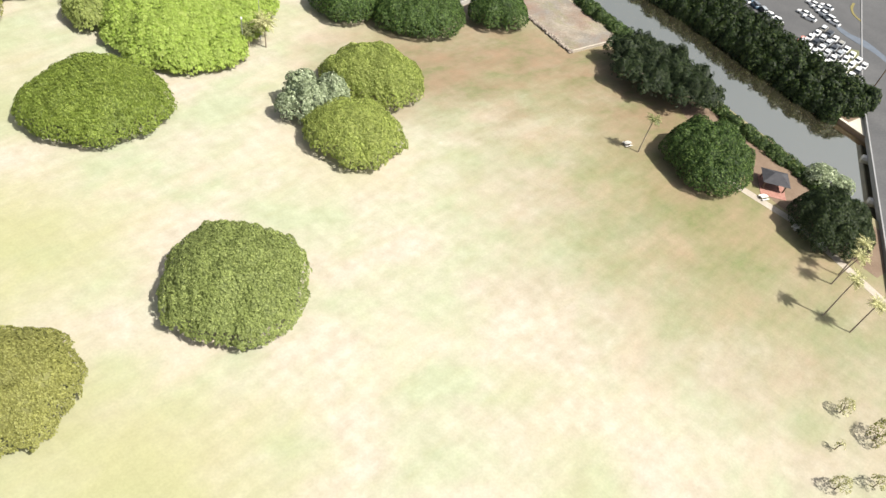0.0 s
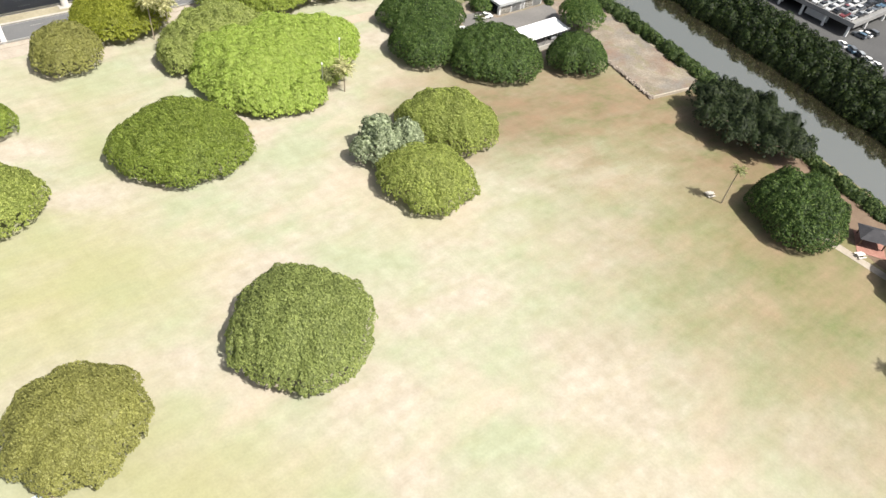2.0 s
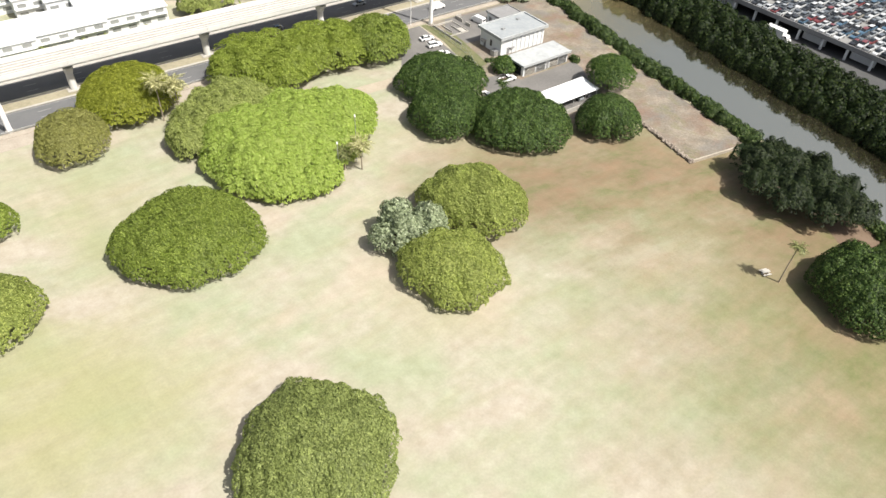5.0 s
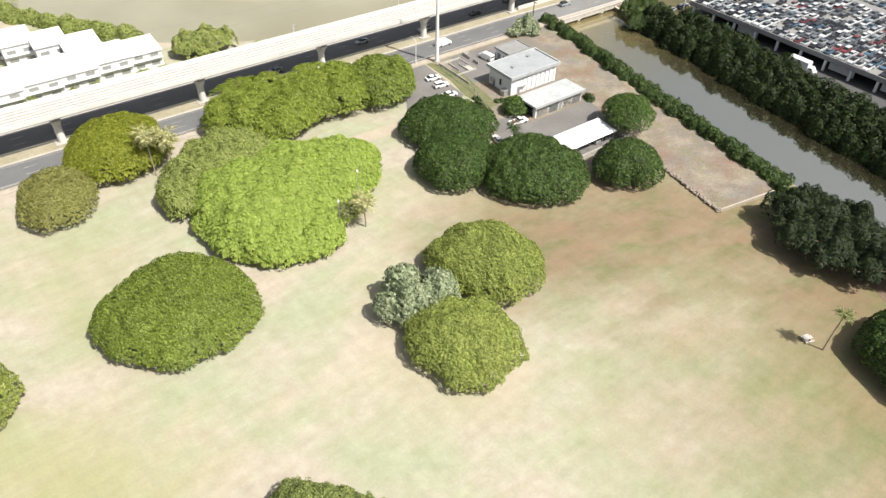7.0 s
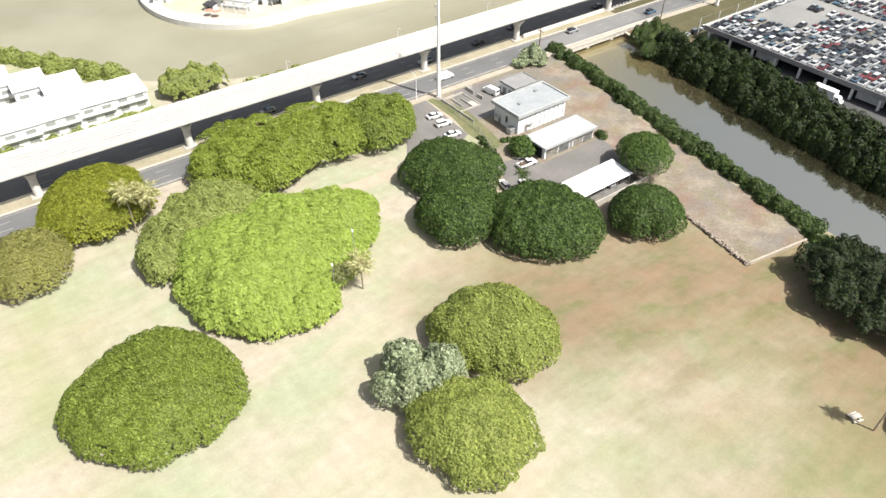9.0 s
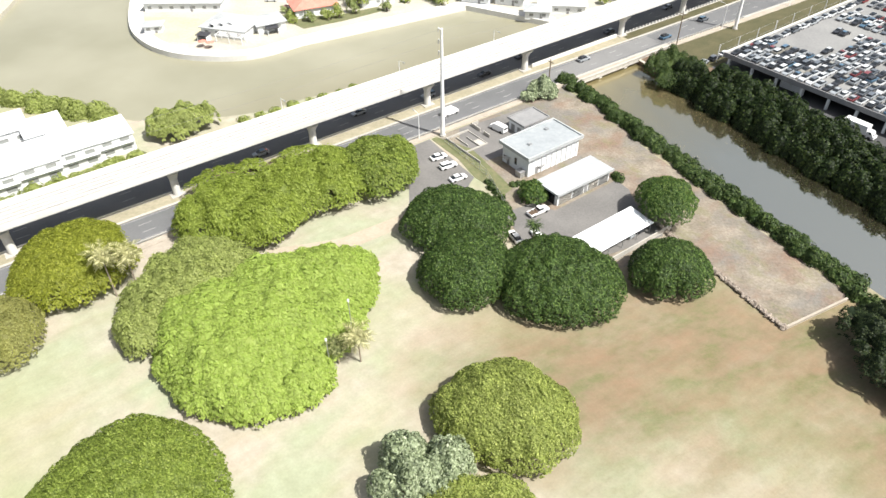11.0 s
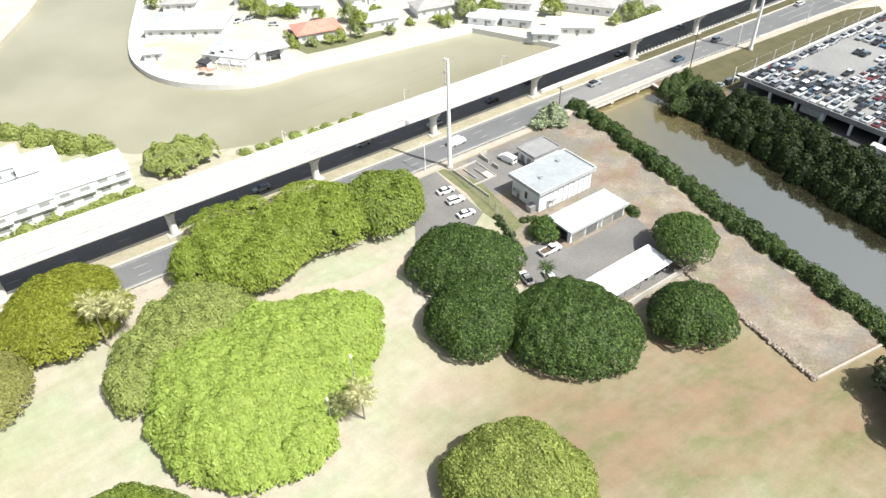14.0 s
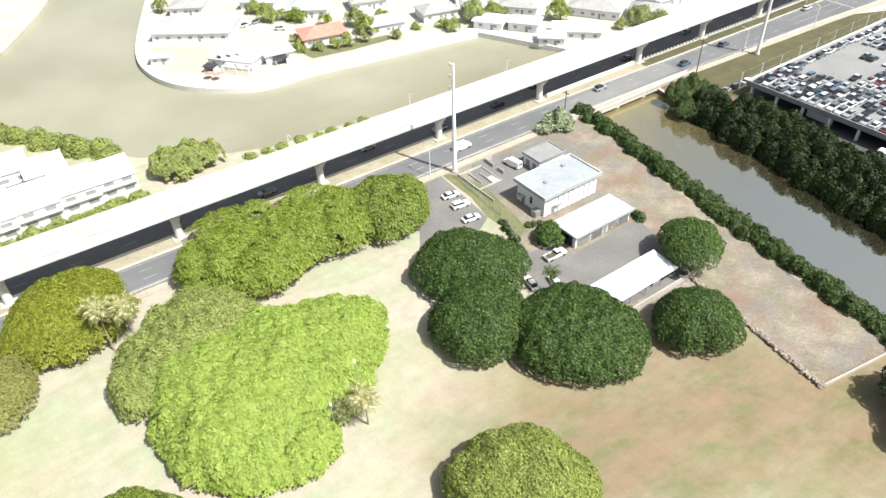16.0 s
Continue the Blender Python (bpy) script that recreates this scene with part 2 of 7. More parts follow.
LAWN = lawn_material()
TOWN = speckled("dry_town_ground", (0.33, 0.31, 0.245), (0.47, 0.445, 0.38), 0.08, 1.2)
DIRT = dirt_material("bare_dirt", 1.0, 0.4)
LOTDIRT = dirt_material("lot_dirt", 1.0, 0.7)
SOIL = speckled("red_soil", (0.12, 0.082, 0.055), (0.185, 0.135, 0.095), 0.3, 2.0, bump=0.4)
VERGE = speckled("verge_grass", (0.055, 0.058, 0.026), (0.108, 0.094, 0.05), 0.2, 2.0, bump=0.5, dist=0.05)
GRASS = speckled("rough_grass", (0.09, 0.11, 0.045), (0.175, 0.165, 0.09), 0.25, 1.2, bump=0.5, dist=0.06)
PALEGRASS = speckled("pale_dry_grass", (0.36, 0.35, 0.23), (0.47, 0.44, 0.33), 0.1, 1.0, bump=0.5, dist=0.05)
DRYMEDIAN = speckled("dry_median_grass", (0.235, 0.215, 0.145), (0.36, 0.325, 0.24), 0.15, 1.2, bump=0.4, dist=0.04)
TRACK = speckled("bare_track", (0.31, 0.265, 0.20), (0.40, 0.35, 0.275), 0.25, 1.5)
PATH_MAT = speckled("pale_path", (0.28, 0.245, 0.20), (0.40, 0.355, 0.295), 0.3, 2.0)
ASPHALT = speckled("asphalt", (0.105, 0.107, 0.110), (0.150, 0.152, 0.155), 0.09, 3.0, 0.9)
LOTASPHALT = speckled("lot_asphalt", (0.055, 0.056, 0.058), (0.095, 0.095, 0.095), 0.07, 2.0, 0.9)
BRIDGETOP = speckled("bridge_asphalt", (0.15, 0.15, 0.15), (0.20, 0.20, 0.198), 0.1, 2.0, 0.9)
YARD = speckled("worn_asphalt", (0.122, 0.118, 0.112), (0.187, 0.179, 0.170), 0.12, 2.0, 0.9)
DECKTOP = speckled("deck_concrete", (0.17, 0.17, 0.17), (0.25, 0.25, 0.24), 0.08, 1.5)
CONCRETE = speckled("concrete", (0.33, 0.31, 0.28), (0.45, 0.43, 0.39), 0.2, 1.5)
PALE = speckled("pale_concrete", (0.54, 0.53, 0.50), (0.64, 0.63, 0.60), 0.12, 1.0)
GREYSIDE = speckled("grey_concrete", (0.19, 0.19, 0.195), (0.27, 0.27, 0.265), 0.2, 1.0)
WALLWHITE = speckled("white_wall", (0.62, 0.64, 0.65), (0.72, 0.73, 0.73), 0.3, 1.5)
ROOFWHITE = speckled("white_roof", (0.30, 0.315, 0.32), (0.44, 0.455, 0.455), 0.25, 1.2)
ROOFCOOL = speckled("cool_white_roof", (0.24, 0.262, 0.275), (0.325, 0.345, 0.355), 0.2, 0.9)
METALROOF = speckled("white_metal_roof", (0.72, 0.74, 0.76), (0.82, 0.83, 0.84), 0.4, 2.0, 0.45)
ROOFRED = speckled("red_roof", (0.50, 0.16, 0.12), (0.62, 0.26, 0.20), 0.5, 2.0)
ROOFGREY = speckled("grey_roof", (0.24, 0.235, 0.23), (0.36, 0.35, 0.34), 0.5, 2.0)
ROOFDARK = speckled("dark_shingle", (0.03, 0.03, 0.035), (0.06, 0.06, 0.065), 0.8, 3.0)
STONE = speckled("rubble_stone", (0.13, 0.105, 0.085), (0.36, 0.31, 0.26), 0.9, 3.0, bump=0.6, dist=0.05)
LINE = speckled("white_line", (0.24, 0.24, 0.235), (0.42, 0.42, 0.41), 0.6, 3.0)
STEEL = speckled("white_steel", (0.70, 0.70, 0.70), (0.80, 0.80, 0.80), 0.5, 3.0, 0.4)
GALV = speckled("galvanised_steel", (0.35, 0.36, 0.36), (0.5, 0.5, 0.5), 0.6, 4.0, 0.45, 0.6)
WOOD = speckled("pole_wood", (0.10, 0.07, 0.05), (0.18, 0.13, 0.09), 0.5, 4.0)
BARK = speckled("bark", (0.10, 0.075, 0.055), (0.20, 0.16, 0.12), 0.8, 5.0, bump=0.6, dist=0.04)
PALMBARK = speckled("palm_bark", (0.20, 0.16, 0.12), (0.34, 0.29, 0.23), 0.8, 5.0)
TYRE = speckled("tyre_rubber", (0.015, 0.015, 0.016), (0.03, 0.03, 0.03), 1.0, 6.0, 0.8)
DARKGLASS = material("dark_glass", 0.05, 0, 0.6)[0]
DARKGLASS.node_tree.nodes["Principled BSDF"].inputs["Base Color"].default_value = (0.02, 0.024, 0.028, 1)
PANE = material("window_glass", 0.05, 0, 0.6)[0]
PANE.node_tree.nodes["Principled BSDF"].inputs["Base Color"].default_value = (0.26, 0.27, 0.26, 1)
WATER = water_material()
PAINT = paint_material()
PAINTFAR = island_paint()
VANWHITE = speckled("white_car_paint", (0.74, 0.74, 0.74), (0.80, 0.80, 0.80), 0.5, 3.0, 0.3)
BLUETOP = speckled("pale_blue_paint", (0.42, 0.52, 0.56), (0.52, 0.62, 0.65), 0.8, 4.0, 0.5)
REDPAVE = speckled("red_paving", (0.24, 0.11, 0.085), (0.36, 0.20, 0.16), 0.8, 3.0)

LEAF_GARDEN = foliage("leaf_garden", (0.20, 0.25, 0.085), (0.33, 0.38, 0.15), (0.44, 0.48, 0.22), 0.45)
LEAF_PINK = foliage("leaf_pink_flowers", (0.32, 0.09, 0.14), (0.45, 0.15, 0.22), (0.5, 0.25, 0.3))
BLUESTAIN = speckled("blue_stain", (0.072, 0.085, 0.105), (0.115, 0.135, 0.165), 0.3, 1.5)
YELLOW = speckled("yellow_paint", (0.13, 0.11, 0.04), (0.20, 0.17, 0.06), 0.5, 2.0)
LEAF_OLIVE = foliage("leaf_olive", (0.225, 0.275, 0.066), (0.32, 0.372, 0.10), (0.39, 0.43, 0.132), 0.42, clump=0.15)
LEAF_DOME = foliage("leaf_dome_olive", (0.18, 0.222, 0.068), (0.235, 0.283, 0.088), (0.295, 0.338, 0.115), clump=0.1)
LEAF_YELLOW = foliage("leaf_yellow_olive", (0.208, 0.212, 0.062), (0.262, 0.268, 0.082), (0.305, 0.308, 0.102))
LEAF_GREEN = foliage("leaf_green", (0.135, 0.186, 0.03), (0.205, 0.265, 0.048), (0.262, 0.315, 0.073), clump=0.18)
LEAF_LIME = foliage("leaf_lime", (0.395, 0.506, 0.113), (0.448, 0.563, 0.143), (0.478, 0.573, 0.168), 0.6, 0.94, 1.05)
LEAF_DARK = foliage("leaf_dark", (0.034, 0.066, 0.016), (0.084, 0.14, 0.033), (0.138, 0.195, 0.052), clump=0.4)
LEAF_DEEP = foliage("leaf_deep", (0.015, 0.027, 0.010), (0.038, 0.06, 0.02), (0.07, 0.09, 0.032))
LEAF_GREY = foliage("leaf_grey_green", (0.21, 0.255, 0.145), (0.36, 0.42, 0.265), (0.46, 0.51, 0.35))
LEAF_MANGROVE = foliage("leaf_mangrove", (0.009, 0.019, 0.005), (0.027, 0.050, 0.012), (0.070, 0.098, 0.025))
LEAF_HEDGE = foliage("leaf_hedge", (0.03, 0.054, 0.015), (0.07, 0.115, 0.031), (0.12, 0.16, 0.048))
LEAF_MID = foliage("leaf_mid_green", (0.042, 0.085, 0.017), (0.095, 0.155, 0.034), (0.15, 0.20, 0.05))
LEAF_MOSS = foliage("leaf_moss", (0.21, 0.24, 0.028), (0.30, 0.335, 0.045), (0.36, 0.38, 0.065), 0.5)
LEAF_PALEGREEN = foliage("leaf_pale_green", (0.31, 0.365, 0.11), (0.385, 0.44, 0.145), (0.43, 0.475, 0.18), 0.55, 0.9, 1.08)
LEAF_ROW = foliage("leaf_row", (0.22, 0.285, 0.045), (0.29, 0.36, 0.064), (0.345, 0.41, 0.092), 0.5, 0.9, 1.08)
LEAF_PALM = foliage("leaf_palm", (0.26, 0.26, 0.11), (0.44, 0.43, 0.21), (0.58, 0.56, 0.31))

# ---- geometry helpers ----
RM = pose(0, 0, 0, 0, 0, 43.0)  # along the road (s), across it (v)
CM = pose(0, 0, 0, 0, 0, 33.63)  # across the canal (n), along it (c)


def R(s, v, z=0.0):
    return RM @ Vector((s, v, z))


def C(n, c, z=0.0):
    return CM @ Vector((n, c, z))


def box(bm, x0, x1, y0, y1, z0, z1, m=None, slot=0):
    vs = [bm.verts.new((m @ Vector(p)) if m else p) for p in
          ((x0, y0, z0), (x1, y0, z0), (x1, y1, z0), (x0, y1, z0), (x0, y0, z1), (x1, y0, z1), (x1, y1, z1), (x0, y1, z1))]
    for f in ((3, 2, 1, 0), (4, 5, 6, 7), (0, 1, 5, 4), (1, 2, 6, 5), (2, 3, 7, 6), (3, 0, 4, 7)):
        bm.faces.new([vs[i] for i in f]).material_index = slot
    return vs


def prism(bm, pts, z0, z1, slot=0):
    """An upright block over a plan outline, counter-clockwise."""
    low = [bm.verts.new((x, y, z0)) for x, y in pts]
    top = [bm.verts.new((x, y, z1)) for x, y in pts]
    k = len(pts)
    bm.faces.new(top).material_index = slot
    bm.faces.new(low[::-1]).material_index = slot
    for i in range(k):
        bm.faces.new((low[i], low[(i + 1) % k], top[(i + 1) % k], top[i])).material_index = slot


def tube(bm, a, b, r0, r1, sides=8, slot=0):
    a, b = Vector(a), Vector(b)
    q = (b - a).to_track_quat("Z", "Y")
    rings = []
    for p, r in ((a, r0), (b, r1)):
        rings.append([bm.verts.new(p + q @ Vector((r * math.cos(2 * math.pi * i / sides), r * math.sin(2 * math.pi * i / sides), 0))) for i in range(sides)])
    for i in range(sides):
        j = (i + 1) % sides
        bm.faces.new((rings[0][i], rings[0][j], rings[1][j], rings[1][i])).material_index = slot
    bm.faces.new(rings[0][::-1]).material_index = slot
    bm.faces.new(rings[1]).material_index = slot


def mesh_of(bm, name, mats):
    me = bpy.data.meshes.new(name)
    bm.normal_update()
    bm.to_mesh(me)
    bm.free()
    for m in (mats if isinstance(mats, (list, tuple)) else [mats]):
        me.materials.append(m)
    return me


def part(name, bm, mat, parent, label=""):
    me = mesh_of(bm, name, mat) if isinstance(bm, bmesh.types.BMesh) else bm
    ob = new(name, me)
    ob.parent = parent
    if label:
        ob["label"] = label
    return ob


def solid(name, bm, mat, label="", category="", kind="", group=""):
    return tagged(new(name, mesh_of(bm, name, mat)), label, category, group, kind)


def empty(name, place, label, category, group="", turn=0.0, kind=""):
    e = new(name)
    e.matrix_world = pose(*place, 0, 0, turn)
    return tagged(e, label, category, group, kind)


def quads_mesh(name, verts, mats, index=None, tail=None):
    """A mesh of loose quads (4 vertices each), with an optional (verts, faces) shell after them."""
    nq = len(verts) // 4
    me = bpy.data.meshes.new(name)
    extra_v, extra_f = tail if tail else (np.zeros((0, 3)), np.zeros((0, 4), int))
    allv = np.concatenate([verts, extra_v]).astype(np.float32)
    loops = np.concatenate([np.arange(nq * 4), (extra_f + nq * 4).ravel()]).astype(np.int32)
    nf = nq + len(extra_f)
    me.vertices.add(len(allv))
    me.vertices.foreach_set("co", allv.ravel())
    me.loops.add(len(loops))
    me.loops.foreach_set("vertex_index", loops)
    me.polygons.add(nf)
    me.polygons.foreach_set("loop_start", np.arange(0, nf * 4, 4, dtype=np.int32))
    me.update(calc_edges=True)
    for m in mats:
        me.materials.append(m)
    return me


def ripple(p, wave, rng):
    out = np.zeros(len(p))
    for _ in range(6):
        k = rng.normal(size=3)
        k *= 2 * np.pi / wave / np.linalg.norm(k)
        out += np.sin(p @ k * rng.uniform(0.7, 1.4) + rng.uniform(0, 6.28))
    return out / 2.5


def unit(a):
    return a / np.maximum(np.linalg.norm(a, axis=1, keepdims=True), 1e-9)


def crown_mesh(name, lobes, mat, seed, gap=0.56, leaf=0.23, per=10, lumpy=0.022, base=2.6, ragged=0.06, puff=0.8, swell=0.42, fringe=0.9, core=True, fill=0.92, spray=0.0, full=2.05, gaps=0.0):
    """Leaf whorls over one or more domes: (x, y, half width, half depth, top, turn); spray lays them flat in tiers."""
    rng = np.random.default_rng(seed)
    centres, normals, shell_v, shell_f = [], [], [], []
    count = 0
    for i, (x, y, a, b, top, *rest) in enumerate(lobes):
        turn = radians(rest[0]) if rest else 0.0
        a, b, top = a - min(0.6, a * 0.13), b - min(0.6, b * 0.13), top - 0.3
        h = top - base
        # whorls evenly spread over the dome's skin
        ph = np.linspace(-0.14, np.pi / 2, 500)
        zp, rp = np.sign(ph) * np.abs(np.sin(ph)) ** (2 / full), np.cos(ph) ** (2 / full)
        deep = np.where(zp >= 0, h, base * 1.9)
        ds = np.hypot(np.gradient(rp) * math.sqrt(a * b), np.gradient(zp) * deep)
        skin = np.cumsum(rp * ds)
        k = max(12, int(2 * np.pi * math.sqrt(a * b) * skin[-1] / gap**2))
        j = np.arange(k) + 0.5
        turned = np.interp((1 - j / k) * skin[-1], skin, ph)
        z = np.sign(turned) * np.abs(np.sin(turned)) ** (2 / full)
        rr = np.cos(turned) ** (2 / full)
        th = j * 2.399963
        c, s = math.cos(turn), math.sin(turn)
        spin = np.array([[c, s, 0], [-s, c, 0], [0, 0, 1]])
        high = np.where(z >= 0, h * z, base * 1.9 * z)
        p = np.c_[a * rr * np.cos(th), b * rr * np.sin(th), high] @ spin
        steep = rr ** (full - 1)
        nrm = unit(np.c_[steep * np.cos(th) / a, steep * np.sin(th) / b, np.maximum(np.sign(z) * np.abs(z) ** (full - 1), -0.2) / h] @ spin)
        bump = 1 + lumpy * ripple(p, 6.5, rng) + lumpy * 0.7 * ripple(p, 3.0, rng)
        edge = 1 + ragged * (ripple(p, 4.5, rng) + 0.6 * ripple(p, 2.2, rng)) * np.clip((0.45 - z) / 0.3, 0, 1)
        keep = ripple(p, 3.4, rng) > -1.45 if gaps <= 0 else ripple(p, 3.4, rng) > gaps - 1.6
        p = p * bump[:, None] * np.c_[edge, edge, np.ones(k)]
        p[:, 2] += base + 0.4 * ripple(p, 4.0, rng) * np.clip((0.3 - z) / 0.3, 0, 1)
        p[:, :2] += (x, y)
        p += rng.normal(size=(k, 3)) * gap * 0.2
        if not core:
            keep[:] = True
        for o, (x2, y2, a2, b2, top2, *rest2) in enumerate(lobes):
            if o == i:
                continue
            t2 = radians(rest2[0]) if rest2 else 0.0
            c2, s2 = math.cos(t2), math.sin(t2)
            q = (p[:, :2] - (x2, y2)) @ np.array([[c2, -s2], [s2, c2]])
            a2, b2 = a2 - 0.5, b2 - 0.5
            inside = (q[:, 0] / a2) ** 2 + (q[:, 1] / b2) ** 2 + (np.maximum(p[:, 2] - base, 0) / (top2 - base)) ** 2 < 0.80
            keep &= ~inside
        centres.append(p[keep])
        normals.append(nrm[keep])
        # drooping sprays round the margin
        fk = int(2 * np.pi * (a + b) / 2 / 0.6)
        ft = np.arange(fk) / fk * 2 * np.pi + rng.normal(0, 0.04, fk)
        out = 1 + 0.75 * fringe * rng.uniform(-0.3, 1.0, fk) ** 3 / max(a, b)
        fp = np.c_[a * np.cos(ft) * out, b * np.sin(ft) * out, base + rng.uniform(-0.35, 0.8, fk) * min(1.0, base * 0.4)]
        fn = unit(np.c_[np.cos(ft), np.sin(ft), np.full(fk, 0.55)])
        fp[:, :2] = fp[:, :2] @ spin[:2, :2] + (x, y)
        fn = fn @ spin
        keep = np.ones(fk, bool)
        for o, (x2, y2, a2, b2, top2, *rest2) in enumerate(lobes):
            if o != i:
                t2 = radians(rest2[0]) if rest2 else 0.0
                q = (fp[:, :2] - (x2, y2)) @ np.array([[math.cos(t2), -math.sin(t2)], [math.sin(t2), math.cos(t2)]])
                keep &= (q[:, 0] / a2) ** 2 + (q[:, 1] / b2) ** 2 > 0.9
        centres.append(fp[keep])
        normals.append(fn[keep])
        nu, nv = 18, 7
        for iv in range(nv + 1):
            ph = -0.08 + (np.pi / 2 + 0.08) * iv / nv
            for iu in range(nu):
                t = 2 * np.pi * iu / nu
                zc = math.sin(ph)
                q = np.array([a * math.cos(ph) * math.cos(t), b * math.cos(ph) * math.sin(t), h * zc if zc > 0 else base * 1.5 * zc]) * [fill, fill, fill - 0.06 + (fill - 0.91) * 0.8]
                q = q @ spin
                shell_v.append((q[0] + x, q[1] + y, q[2] + base))
        for iv in range(nv if core else 0):
            for iu in range(nu):
                n0 = count + iv * nu
                shell_f.append((n0 + iu, n0 + (iu + 1) % nu, n0 + nu + (iu + 1) % nu, n0 + nu + iu))
        count += nu * (nv + 1)
    p, nrm = np.concatenate(centres), np.concatenate(normals)
    k = len(p)
    size = gap * puff * rng.uniform(0.8, 1.2, k)
    plate = unit(nrm * (1 - spray) + np.array([0, 0, 1.0]) * spray)
    P, N, S = np.repeat(p, per, 0), np.repeat(plate, per, 0), np.repeat(size, per)
    m = k * per
    slope = np.repeat(nrm * [1, 1, 0.0] - [0, 0, 0.35], per, 0)
    side = unit(np.cross(N, rng.normal(size=(m, 3))))
    side = unit(side + slope * 0.9 * spray)
    rad = np.sqrt(rng.uniform(0, 1, m))
    pos = P + side * (S * rad)[:, None] + N * (S * swell * (1 - rad**2) + rng.uniform(-0.08, 0.08, m))[:, None]
    face = unit(N + side * (rad * 0.6 * (1 - 0.6 * spray))[:, None] + rng.normal(size=(m, 3)) * 0.25 + [0, 0, 0.2])
    # leaves point out of their whorl
    t = side + slope * 0.35 + rng.normal(size=(m, 3)) * 0.45
    t = unit(t - face * np.sum(t * face, 1)[:, None])
    bt = np.cross(face, t)
    L = (leaf * rng.uniform(0.7, 1.3, m))[:, None]
    wide = 0.55 - 0.13 * spray
    quads = np.stack([pos - t * L, pos - bt * L * wide + face * L * 0.10, pos + t * L - face * L * 0.15, pos + bt * L * wide + face * L * 0.10], 1).reshape(-1, 3)
    return quads_mesh(name, quads, [mat], tail=(np.array(shell_v), np.array(shell_f)))


def canopy_field(x, y, lobes, warp):
    """How deep a plan point lies inside the joined lobes (0 at the margin), and the top height there."""
    wx, wy = x.copy(), y.copy()
    for kx, ky, ph, ax, ay in warp:
        w = np.sin(kx * x + ky * y + ph)
        wx += ax * w
        wy += ay * w
    total, tops = np.zeros(len(x)), np.zeros(len(x))
    for lx, ly, a, b, top, *rest in lobes:
        t = radians(rest[0]) if rest else 0.0
        c, s = math.cos(t), math.sin(t)
        u, v = (wx - lx) * c + (wy - ly) * s, -(wx - lx) * s + (wy - ly) * c
        w = np.exp(7.0 * (1 - (u / a) ** 2 - (v / b) ** 2).clip(-3, 1))
        total += w
        tops += w * top
    return np.log(total) / 7.0, tops / total


